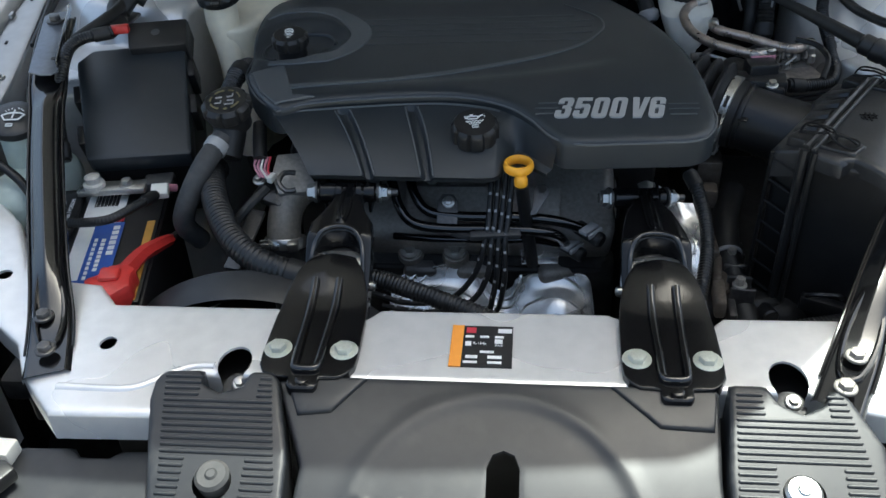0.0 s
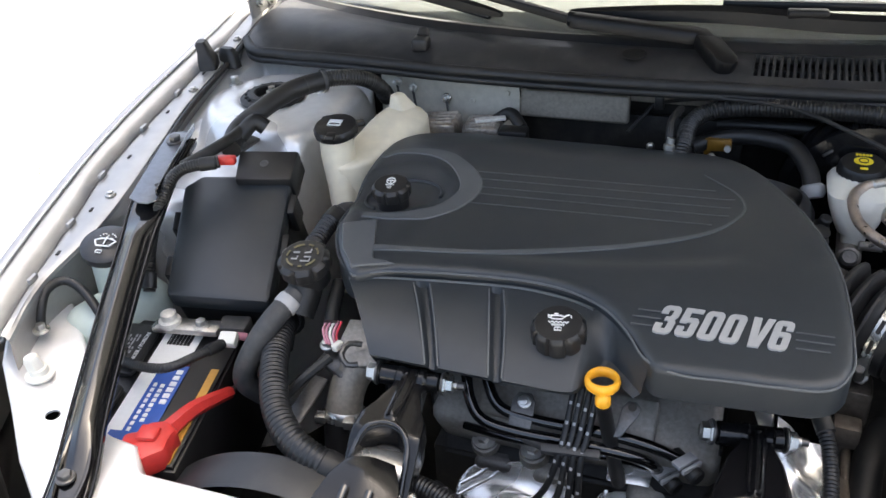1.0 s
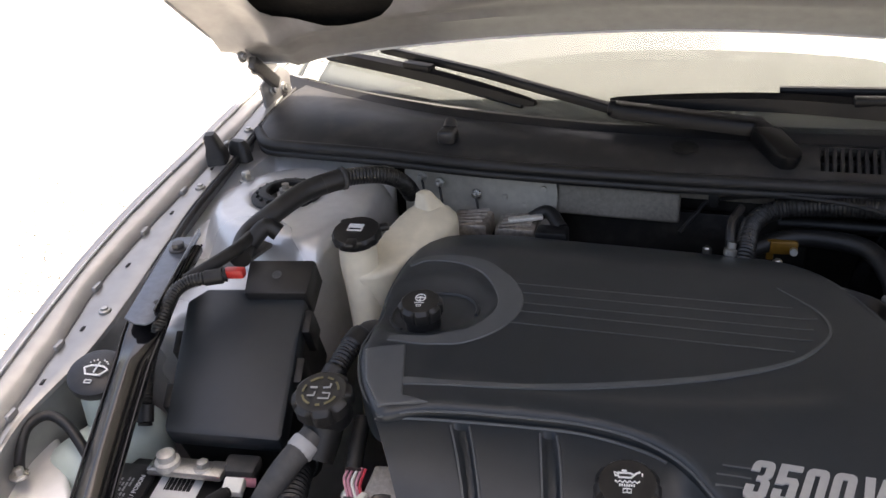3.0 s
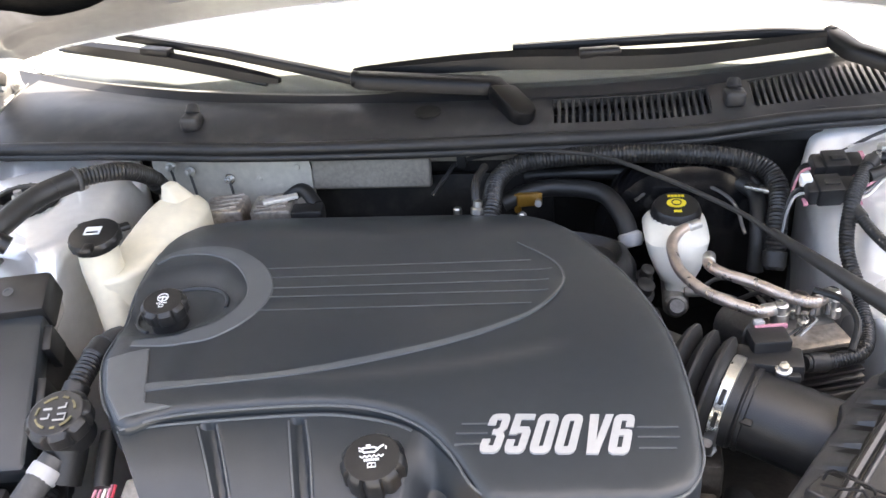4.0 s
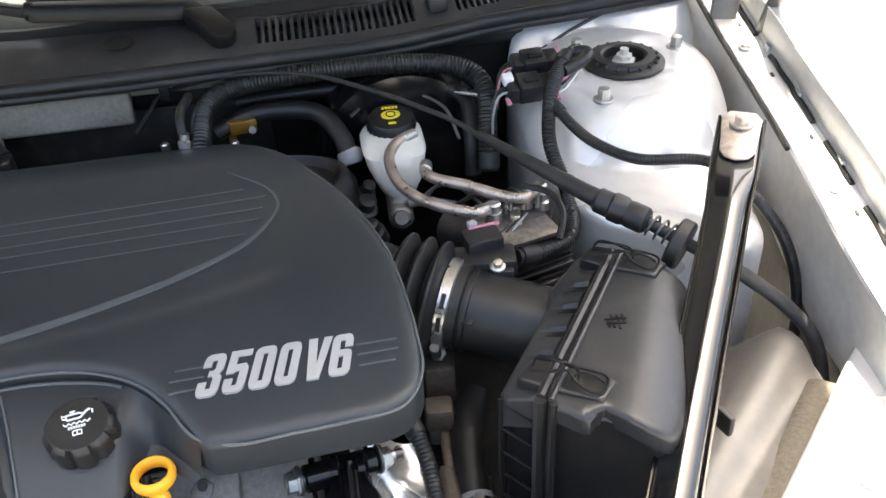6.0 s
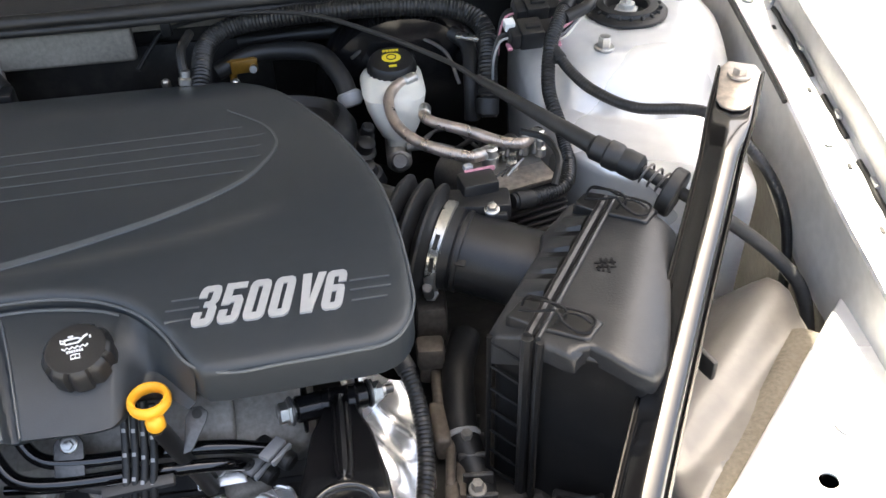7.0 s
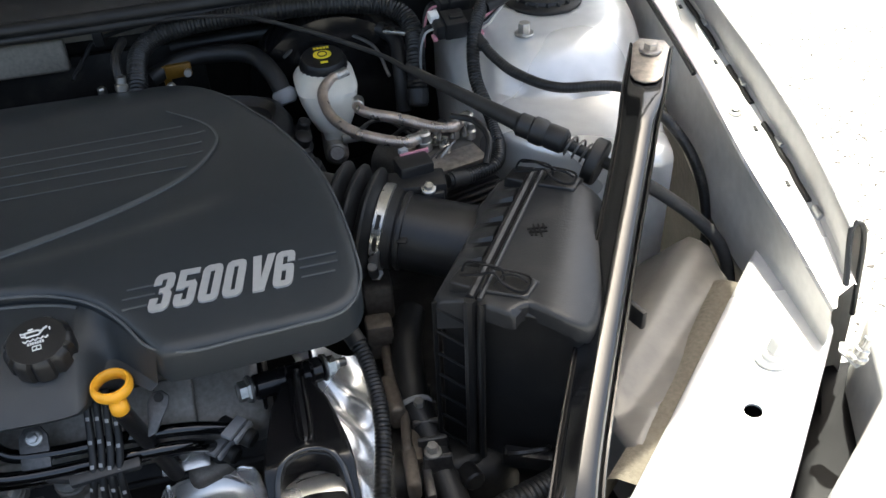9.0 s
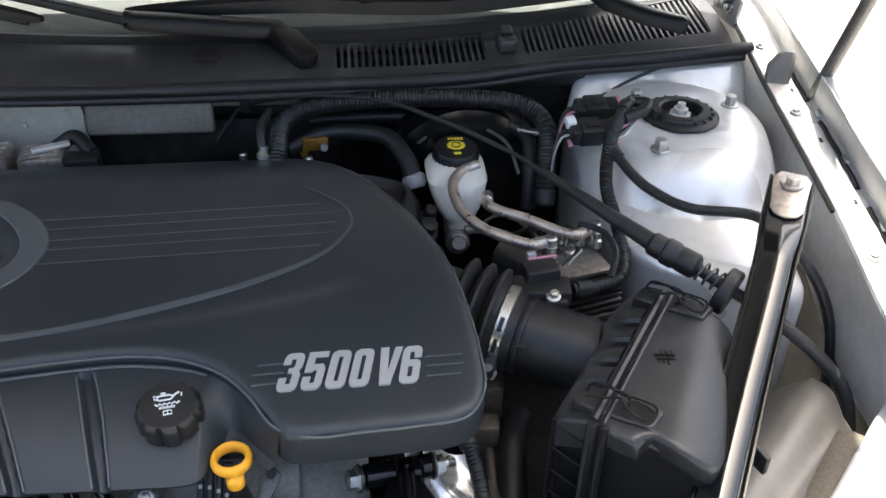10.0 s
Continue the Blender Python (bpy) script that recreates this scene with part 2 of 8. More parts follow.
def rings(loops, bm=None, cap=True, closed=False):
    """Joins loops of equal count with quads."""
    bm = bm or bmesh.new()
    vs = [[bm.verts.new(p) for p in lp] for lp in loops]
    n = len(vs[0])
    m = len(vs)
    for a in range(m if closed else m - 1):
        b = (a + 1) % m
        for i in range(n):
            j = (i + 1) % n
            bm.faces.new((vs[a][i], vs[a][j], vs[b][j], vs[b][i]))
    if cap and not closed:
        bm.faces.new(vs[0][::-1])
        bm.faces.new(vs[-1])
    return bm


def tube(pts, r, n=10, step=0.006, ribs=None, bm=None, smooth_path=True, taper=None):
    """A round hose along pts; ribs=(pitch, depth) makes it corrugated."""
    if ribs:
        step = ribs[0] / 4
    C = spline(pts, step) if smooth_path else [Vector(p) for p in pts]
    loops = []
    side = None
    dist = 0.0
    total = sum((C[i + 1] - C[i]).length for i in range(len(C) - 1))
    for i, c in enumerate(C):
        d = (C[min(i + 1, len(C) - 1)] - C[max(i - 1, 0)])
        if d.length < 1e-9:
            d = Vector((0, 0, 1))
        d.normalize()
        if side is None:
            side, up = frame_axes(d)
        side = (side - d * side.dot(d)).normalized()
        up = side.cross(d)
        if i:
            dist += (c - C[i - 1]).length
        rr = r
        if ribs:
            rr = r - ribs[1] * (0.5 + 0.5 * math.cos(2 * math.pi * dist / ribs[0]))
        if taper:
            rr *= 1 + (taper - 1) * dist / max(total, 1e-6)
        loops.append([c + rr * (math.cos(a) * side + math.sin(a) * up) for a in (2 * math.pi * k / n for k in range(n))])
    return rings(loops, bm)


def lathe(profile, base, axis=(0, 0, 1), n=28, bm=None, lobes=0, depth=0.0, lobe_span=(0, 99)):
    """Turns (radius, height) pairs about axis from base; lobes gives a scalloped rim."""
    a = Vector(axis).normalized()
    s, u = frame_axes(a)
    base = Vector(base)
    loops = []
    for r, h in profile:
        lp = []
        for k in range(n):
            t = 2 * math.pi * k / n
            q = r
            if lobes and lobe_span[0] <= h <= lobe_span[1]:
                q = r - depth * max(0.0, math.cos(lobes * t)) ** 4
            lp.append(base + a * h + q * (math.cos(t) * s + math.sin(t) * u))
        loops.append(lp)
    return rings(loops, bm)


def rod(a, b, r, r2=None, n=16, bm=None, edge=0.0):
    a, b = Vector(a), Vector(b)
    r2 = r if r2 is None else r2
    L = (b - a).length
    pr = [(r, 0), (r2, L)]
    if edge:
        pr = [(r - edge, 0), (r, edge), (r2, L - edge), (r2 - edge, L)]
    return lathe(pr, a, b - a, n, bm)


def box(c, size, turn=None, bevel=0.003, seg=2, bm=None):
    tmp = bmesh.new()
    bmesh.ops.create_cube(tmp, size=1)
    bmesh.ops.scale(tmp, verts=tmp.verts, vec=size)
    if bevel > 0:
        bmesh.ops.bevel(tmp, geom=tmp.edges[:], offset=min(bevel, min(size) * 0.45), segments=seg, affect="EDGES", profile=0.5)
    m = Matrix.Translation(c) @ (turn.to_4x4() if turn else Matrix())
    bmesh.ops.transform(tmp, matrix=m, verts=tmp.verts)
    if bm is None:
        return tmp
    me = bpy.data.meshes.new("tmp")
    tmp.to_mesh(me)
    tmp.free()
    bm.from_mesh(me)
    bpy.data.meshes.remove(me)
    return bm


def turn_z(deg, tilt_x=0, tilt_y=0):
    return Euler((radians(tilt_x), radians(tilt_y), radians(deg))).to_matrix()


def inside(p, poly):
    x, y = p[0], p[1]
    c = False
    j = len(poly) - 1
    for i in range(len(poly)):
        xi, yi, xj, yj = poly[i][0], poly[i][1], poly[j][0], poly[j][1]
        if (yi > y) != (yj > y) and x < (xj - xi) * (y - yi) / (yj - yi) + xi:
            c = not c
        j = i
    return c


def inside_many(pts, poly):
    P = np.asarray(pts, float).reshape(-1, 2)
    A = np.asarray([p[:2] for p in poly], float)
    c = np.zeros(len(P), bool)
    for (xi, yi), (xj, yj) in zip(A, np.roll(A, 1, 0)):
        if yi != yj:
            c ^= ((yi > P[:, 1]) != (yj > P[:, 1])) & (P[:, 0] < (xj - xi) * (P[:, 1] - yi) / (yj - yi) + xi)
    return c


def seg_dist(pts, poly):
    """Distances of points (n,2) from a closed polyline."""
    P = np.asarray(pts, float)
    A = np.asarray([p[:2] for p in poly], float)
    B = np.roll(A, -1, 0)
    best = np.full(len(P), 9.0)
    for a, b in zip(A, B):
        ab = b - a
        t = np.clip(((P - a) @ ab) / max(ab @ ab, 1e-12), 0, 1)
        best = np.minimum(best, np.hypot(*(P - a - t[:, None] * ab).T))
    return best


def sheet(outer, z, skirt=0.01, round_=0.0, holes=(), grid=0.012, lines=(), matrix=None):
    """A plate of any outline: top at z(x, y) or z, sides down by skirt, top edge rounded by round_, holes cut through."""
    from mathutils.geometry import delaunay_2d_cdt
    zf = z if callable(z) else (lambda x, y: z)
    outer = [Vector((p[0], p[1])) for p in outer]
    area = sum(outer[i - 1].x * outer[i].y - outer[i].x * outer[i - 1].y for i in range(len(outer)))
    if area < 0:
        outer = outer[::-1]
    holes = [[Vector((p[0], p[1])) for p in h] for h in holes]
    if round_ > 0:
        fine = []
        for a, b in zip(outer, outer[1:] + outer[:1]):
            k = max(1, int((b - a).length / max(round_, 0.005)))
            fine += [a.lerp(b, i / k) for i in range(k)]
        outer = fine
    n = len(outer)
    pts = list(outer)
    edges = [(i, (i + 1) % n) for i in range(n)]
    for h in holes:
        k = len(pts)
        pts += h
        edges += [(k + i, k + (i + 1) % len(h)) for i in range(len(h))]
    ring = []
    if round_ > 0:
        for f in (0.12, 0.4, 1.0):
            for i in range(n):
                d = (outer[(i + 1) % n] - outer[i - 1]).normalized()
                ring.append(outer[i] + Vector((-d.y, d.x)) * round_ * f)
        far = seg_dist(ring, outer)
        ok = inside_many(ring, outer)
        ring = [p for i, p in enumerate(ring) if ok[i] and far[i] > round_ * (0.12, 0.4, 1.0)[i // n] * 0.9]
    xs, ys = [p.x for p in outer], [p.y for p in outer]
    g = np.array([(a, b) for a in np.arange(min(xs) + grid / 2, max(xs), grid) for b in np.arange(min(ys) + grid / 2, max(ys), grid)])
    for ln in lines:
        g = np.concatenate([g.reshape(-1, 2), np.array([p[:2] for p in ln], float)])
    if len(g):
        g = g[inside_many(g, outer)]
    if len(g):
        keep = seg_dist(g, outer) > max(round_ * 1.5, grid * 0.35)
        for h in holes:
            keep &= (seg_dist(g, h) > grid * 0.35) & ~inside_many(g, h)
        pts += [Vector(p) for p in g[keep]]
    pts += [p for p in ring if not any(inside(p, h) for h in holes)]
    co, _, faces, *_ = delaunay_2d_cdt(pts, edges, [], 0, 1e-6)
    tops = []
    dist = seg_dist([(c.x, c.y) for c in co], outer) if round_ > 0 else None
    for i, c in enumerate(co):
        h = zf(c.x, c.y)
        if round_ > 0 and dist[i] < round_:
            q = 1 - dist[i] / round_
            h -= round_ * (1 - math.sqrt(max(0.0, 1 - q * q)))
        tops.append(Vector((c.x, c.y, h)))
    bm = bmesh.new()
    top = [bm.verts.new(p) for p in tops]
    mid = [(sum(co[i].x for i in f) / len(f), sum(co[i].y for i in f) / len(f)) for f in faces]
    use = inside_many(mid, outer)
    for h in holes:
        use &= ~inside_many(mid, h)
    for f, k in zip(faces, use):
        if k:
            try:
                bm.faces.new([top[i] for i in f])
            except ValueError:
                pass
    for v in [v for v in bm.verts if not v.link_faces]:
        bm.verts.remove(v)
    bm.normal_update()
    if skirt > 0:
        rim = [e for e in bm.edges if e.is_boundary]
        low = {}
        ends = list({v for e in rim for v in e.verts})
        edge = seg_dist([(v.co.x, v.co.y) for v in ends], outer)
        for v, d in zip(ends, edge):
            low[v] = bm.verts.new(v.co - Vector((0, 0, skirt if d < 1e-4 else min(skirt, 0.003))))
        for e in rim:
            a, b = e.verts
            bm.faces.new((a, b, low[b], low[a]))
    if matrix is not None:
        bmesh.ops.transform(bm, matrix=matrix, verts=bm.verts)
    return bm


def ribbon(pts, width, z, thick=0.0015, step=0.006):
    """A flat band along pts lying on z(x, y); width may be a function of 0..1."""
    zf = z if callable(z) else (lambda x, y: z)
    C = spline([(p[0], p[1], 0) for p in pts], step)
    loops = []
    for i, c in enumerate(C):
        d = (C[min(i + 1, len(C) - 1)] - C[max(i - 1, 0)]).normalized()
        s = Vector((-d.y, d.x, 0))
        w = (width(i / (len(C) - 1)) if callable(width) else width) / 2
        lp = []
        for k, h in ((-w, -0.001), (-w * 0.85, thick), (w * 0.85, thick), (w, -0.001)):
            q = c + s * k
            lp.append(Vector((q.x, q.y, zf(q.x, q.y) + h)))
        loops.append(lp)
    return rings(loops)


def prism(poly, z0, z1, bevel=0.002, bm=None, matrix=None):
    """A straight block over a polygon with bevelled edges."""
    tmp = bmesh.new()
    f = tmp.faces.new([tmp.verts.new((p[0], p[1], z0)) for p in poly])
    r = bmesh.ops.extrude_face_region(tmp, geom=[f])
    bmesh.ops.translate(tmp, verts=[v for v in r["geom"] if isinstance(v, bmesh.types.BMVert)], vec=(0, 0, z1 - z0))
    bmesh.ops.recalc_face_normals(tmp, faces=tmp.faces)
    if bevel > 0:
        bmesh.ops.bevel(tmp, geom=tmp.edges[:], offset=bevel, segments=2, affect="EDGES", profile=0.5)
    if matrix is not None:
        bmesh.ops.transform(tmp, matrix=matrix, verts=tmp.verts)
    if bm is None:
        return tmp
    me = bpy.data.meshes.new("tmp")
    tmp.to_mesh(me)
    tmp.free()
    bm.from_mesh(me)
    bpy.data.meshes.remove(me)
    return bm


def loft(sections):
    """Quads between open sections of equal count."""
    bm = bmesh.new()
    vs = [[bm.verts.new(p) for p in s] for s in sections]
    for a, b in zip(vs, vs[1:]):
        for i in range(len(a) - 1):
            bm.faces.new((a[i], a[i + 1], b[i + 1], b[i]))
    return bm


def circle(c, r, n=20, sy=1.0):
    return [(c[0] + r * math.cos(2 * math.pi * k / n), c[1] + r * sy * math.sin(2 * math.pi * k / n)) for k in range(n)]


def basis(origin, xdir, ydir):
    """A matrix with local x along xdir and local y in the plane of ydir."""
    x = Vector(xdir).normalized()
    z = x.cross(Vector(ydir)).normalized()
    y = z.cross(x)
    m = Matrix((x, y, z)).transposed().to_4x4()
    m.translation = Vector(origin)
    return m


def lettering(text, width, height, m, depth=0.001, shear=0.0, bold=0.0):
    """Words in the built-in font fitted to width and height, lying in the plane of m."""
    cu = bpy.data.curves.new("words", "FONT")
    cu.body = text
    cu.size = 1.0
    cu.shear = shear
    cu.offset = bold
    cu.resolution_u = 4
    ob = bpy.data.objects.new("words", cu)
    scene.collection.objects.link(ob)
    bpy.context.view_layer.update()
    me = bpy.data.meshes.new_from_object(ob.evaluated_get(bpy.context.evaluated_depsgraph_get()))
    bpy.data.objects.remove(ob)
    bpy.data.curves.remove(cu)
    bm = bmesh.new()
    bm.from_mesh(me)
    bpy.data.meshes.remove(me)
    xs, ys = [v.co.x for v in bm.verts], [v.co.y for v in bm.verts]
    sx, sy = width / (max(xs) - min(xs)), height / (max(ys) - min(ys))
    for v in bm.verts:
        v.co = Vector(((v.co.x - min(xs)) * sx, (v.co.y - min(ys)) * sy, 0))
    r = bmesh.ops.extrude_face_region(bm, geom=bm.faces[:])
    bmesh.ops.translate(bm, verts=[v for v in r["geom"] if isinstance(v, bmesh.types.BMVert)], vec=(0, 0, depth))
    bmesh.ops.transform(bm, matrix=m, verts=bm.verts)
    return bm


def bars(rows, m, depth=0.0006):
    """Small flat bars (x, y, w, h) in the plane of m."""
    bm = bmesh.new()
    for x, y, w, h in rows:
        q = [bm.verts.new(m @ Vector((x + a * w, y + b * h, depth))) for a, b in ((0, 0), (1, 0), (1, 1), (0, 1))]
        p = [bm.verts.new(m @ Vector((x + a * w, y + b * h, -depth))) for a, b in ((0, 0), (1, 0), (1, 1), (0, 1))]
        bm.faces.new(q)
        for i in range(4):
            j = (i + 1) % 4
            bm.faces.new((p[i], p[j], q[j], q[i]))
    return bm


def hex_bolt(name, parent, c, axis, r=0.008, washer=0.0125, h=0.008, material=None, label=""):
    """A flanged hexagon head with a washer, as one part."""
    a = Vector(axis).normalized()
    c = Vector(c)
    bm = lathe([(washer, 0), (washer, 0.0022), (washer - 0.0008, 0.003), (r * 1.15, 0.0032)], c, a, 20)
    lathe([(r, 0.0025), (r, h - 0.001), (r * 0.9, h), (r * 0.45, h + 0.0005)], c, a, 6, bm)
    return part(name, bm, material or STEEL, parent, label)


def polys(shapes, m, depth=0.0006):
    """Flat printed polygons in the plane of m."""
    bm = bmesh.new()
    for sh in shapes:
        top = [bm.verts.new(m @ Vector((x, y, depth))) for x, y in sh]
        low = [bm.verts.new(m @ Vector((x, y, -depth))) for x, y in sh]
        bm.faces.new(top)
        for i in range(len(sh)):
            j = (i + 1) % len(sh)
            bm.faces.new((low[i], low[j], top[j], top[i]))
    return bm


def strip(pts, w):
    """A bent line of width w as a polygon."""
    L = [Vector(p) for p in pts]
    a, b = [], []
    for i, p in enumerate(L):
        d = (L[min(i + 1, len(L) - 1)] - L[max(i - 1, 0)]).normalized()
        n = Vector((-d.y, d.x)) * w / 2
        a.append(tuple(p + n))
        b.append(tuple(p - n))
    return a + b[::-1]


def hull(levels, n=40):
    """Closed body from (z, cx, cy, rx, ry, turn, square) levels."""
    loops = []
    for z, cx, cy, rx, ry, tn, e in levels:
        lp = []
        for k in range(n):
            a = 2 * math.pi * k / n
            c, s = math.cos(a), math.sin(a)
            x = rx * math.copysign(abs(c) ** e, c)
            y = ry * math.copysign(abs(s) ** e, s)
            t = radians(tn)
            lp.append(Vector((cx + x * math.cos(t) - y * math.sin(t), cy + x * math.sin(t) + y * math.cos(t), z)))
        loops.append(lp)
    return rings(loops)


# ---- ground and car body ----
bm = bmesh.new()
bmesh.ops.create_grid(bm, x_segments=2, y_segments=2, size=400)
solo("ground", bm, GRAVEL, "pale sunlit concrete ground with grit", "ground", kind="structure", loc=(0, 0, 0))


def mirrored(pts, s):
    return [(s * p[0], *p[1:]) for p in pts]


# inner edge of the wing rail, foot of the fender's upright flange, and its lip
RAILS = {1: ([(0.684, 0.183, 0.858), (0.694, 0.278, 0.872), (0.703, 0.39, 0.888), (0.724, 0.565, 0.912), (0.752, 0.85, 0.944), (0.775, 1.05, 0.968), (0.80, 1.35, 0.985)],
             [(0.708, 0.205, 0.861), (0.733, 0.305, 0.876), (0.750, 0.422, 0.892), (0.761, 0.525, 0.907), (0.774, 0.66, 0.926), (0.795, 0.85, 0.945), (0.82, 1.05, 0.968), (0.845, 1.35, 0.985)],
             [(0.7245, 0.232, 0.908), (0.7495, 0.353, 0.927), (0.766, 0.481, 0.945), (0.777, 0.625, 0.964), (0.790, 0.74, 0.979), (0.824, 1.05, 1.006), (0.85, 1.35, 1.02)]),
         -1: ([(-0.628, 0.165, 0.850), (-0.658, 0.257, 0.862), (-0.660, 0.395, 0.880), (-0.696, 0.583, 0.903), (-0.717, 0.689, 0.917), (-0.735, 0.85, 0.937), (-0.76, 1.05, 0.962), (-0.785, 1.35, 0.98)],
              [(-0.642, 0.168, 0.852), (-0.671, 0.265, 0.864), (-0.700, 0.385, 0.879), (-0.727, 0.486, 0.892), (-0.743, 0.62, 0.909), (-0.757, 0.81, 0.932), (-0.785, 1.05, 0.962), (-0.81, 1.35, 0.98)],
              [(-0.700, 0.216, 0.877), (-0.740, 0.378, 0.896), (-0.768, 0.52, 0.914), (-0.785, 0.65, 0.930), (-0.795, 0.81, 0.949), (-0.815, 1.05, 0.974), (-0.845, 1.35, 0.99)])}


def rail_pt(pts, u):
    ys = [p[1] for p in pts]
    y = ys[0] + (ys[-1] - ys[0]) * u
    return Vector((float(np.interp(y, ys, [p[0] for p in pts])), y, float(np.interp(y, ys, [p[2] for p in pts]))))


def fender(s):
    f = thing("fender", "silver painted front fender with folded inner flange", "fender", (s * 0.75, 0.5, 0.5), "front fenders")
    I, S, L = [spline(r, 0.02) for r in RAILS[s]]
    k = 64
    I, S, L = [[rail_pt(r, i / k) for i in range(k + 1)] for r in (I, S, L)]

    def v(x, z, y=0.0):
        return Vector((s * x, y, z))

    secs = []
    for b, c in zip(I, S):
        secs.append([b + v(0.0, -0.006), b + v(0.001, -0.001), b + v(0.004, 0.0), b.lerp(c, 0.5) + v(0, 0.0005), c + v(0.012, 0.0), c + v(0.016, -0.004)])
    # right rail bright as if sunlit, left rail with shade in its paint
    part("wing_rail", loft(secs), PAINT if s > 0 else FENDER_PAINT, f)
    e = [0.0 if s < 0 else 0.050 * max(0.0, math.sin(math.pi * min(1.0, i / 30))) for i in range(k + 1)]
    # upright face split from the rail so its colour can hold the shade
    part("rail_side", loft([[b + v(0.012, -0.088 - q), b + v(0.006, -0.084 - q), b + v(0.003, -0.050 - 0.5 * q), b + v(0.005, -0.044 - 0.5 * q), b + v(0.003, -0.020), b + v(0.0, -0.006)] for b, q in zip(I, e)]), RAIL_SHADE_PAINT if s > 0 else FENDER_PAINT, f, "inner face of the wing rail, shade in its grey")
    secs = []
    for i, (c, d) in enumerate(zip(S, L)):
        w = 0.0007 * (1 if math.sin(i * 1.9) > 0.2 else 0)
        secs.append([c + v(0.004 - w, -0.008), c + v(0.003 - w, 0.002), c + v(0.006 - w, 0.006), c.lerp(d, 0.55) + v(0.0, 0.004), d + v(-0.004, -0.003), d + v(-0.001, 0.0015), d + v(0.005, 0.003), d + v(0.010, 0.001), d + v(0.014, -0.008), d + v(0.026, -0.06), d + v(0.045, -0.26), d + v(0.045, -0.6)])
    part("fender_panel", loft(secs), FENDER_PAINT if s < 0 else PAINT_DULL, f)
    part("lip", tube([d + v(-0.003, 0.0) for d in L[::4]], 0.0018, 6), PAINT, f, "bright folded fender lip")
    if s > 0:
        for a, n in ((6, 8), (15, 5), (21, 9), (32, 6)):
            part("gap", tube([S[i] + v(-0.0005 + 0.0008 * math.sin(i * 2.3), 0.0012) for i in range(a, a + n)], 0.0034, 6), DARK, f, "dark joint along the flange")
    secs = []
    for b in I:
        secs.append([b + v(0.010, -0.082), b + v(0.030, -0.16), b + v(0.035, -0.5)])
    # near-black colour holds dirt and the shade below the rail
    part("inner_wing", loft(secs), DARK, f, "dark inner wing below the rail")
    # front edge of the fender, folded round the lamp opening
    d = L[0]
    part("front_edge", tube([S[0] + v(0.003, 0.0), d + v(-0.002, -0.004), d + v(0.008, 0.0), d + v(0.018, -0.03), d + v(0.032, -0.12)], 0.003, 8), FENDER_PAINT if s < 0 else PLASTIC, f)
    part("seal", tube([b + v(-0.007 if s < 0 else -0.003, -0.003) for b in I[20:60:4]], 0.0045 if s < 0 else 0.0030, 8), RUBBER, f)
    for i in (8, 13, 20, 27, 34):
        c = I[i].lerp(S[i], 0.7) + v(0, 0.0008)
        part("slot", box(c, (0.004, 0.010, 0.0016), turn_z(-12 * s), 0.0004, 1), DARK, f)
    for i in (5, 11, 17, 24, 30, 38):
        part("weld_tab", box(S[i] + v(0.002, 0.003), (0.006, 0.018, 0.008), turn_z(-10 * s), 0.002), FENDER_PAINT, f)
    for i in (15, 31, 41, 49):
        hex_bolt("bolt", f, I[i].lerp(S[i], 0.4), (0, 0, 1), 0.005, 0.008, 0.006)
    if s < 0:
        part("bump_block", hull([(0.930, -0.752, 0.822, 0.017, 0.020, 20, 0.5), (0.948, -0.754, 0.824, 0.016, 0.018, 20, 0.5), (0.958, -0.758, 0.826, 0.012, 0.016, 20, 0.5), (0.972, -0.764, 0.828, 0.010, 0.013, 20, 0.5), (0.976, -0.765, 0.829, 0.007, 0.010, 20, 0.5)]), RUBBER, f, "black rubber bump block")
        part("seal_end", hull([(0.925, -0.728, 0.850, 0.020, 0.012, -10, 0.6), (0.950, -0.730, 0.852, 0.018, 0.010, -10, 0.6), (0.958, -0.731, 0.853, 0.012, 0.006, -10, 0.6)]), RUBBER, f, "black rubber seal end")
    else:
        part("bump_block", hull([(0.938, 0.768, 0.842, 0.017, 0.014, -20, 0.5), (0.962, 0.770, 0.844, 0.018, 0.010, -20, 0.5), (0.978, 0.776, 0.846, 0.013, 0.008, -20, 0.5), (0.984, 0.780, 0.847, 0.007, 0.005, -20, 0.5)]), LINER, f, "brown-grey rubber bump block")
    return f


fender(-1)
fender(1)

# radiator support: a pressed silver cross panel with side wings
SUP = [(-0.46, 0.112), (-0.425, 0.108), (-0.395, 0.075), (-0.205, 0.075), (-0.195, 0.06), (-0.115, 0.06), (-0.10, 0.076), (0.145, 0.078), (0.16, 0.06), (0.24, 0.06), (0.255, 0.076), (0.41, 0.078),
       (0.45, 0.085), (0.637, 0.272), (0.718, 0.352), (0.742, 0.335), (0.735, 0.26), (0.713, 0.203), (0.60, 0.075), (0.55, 0.02), (0.49, -0.055), (0.42, -0.062), (0.345, -0.045), (0.325, -0.03), (-0.282, -0.03), (-0.290, -0.085),
       (-0.40, -0.088), (-0.452, -0.035), (-0.477, 0.007), (-0.537, 0.053), (-0.60, 0.113), (-0.665, 0.172), (-0.712, 0.235), (-0.705, 0.322), (-0.678, 0.314), (-0.575, 0.220), (-0.52, 0.13)]


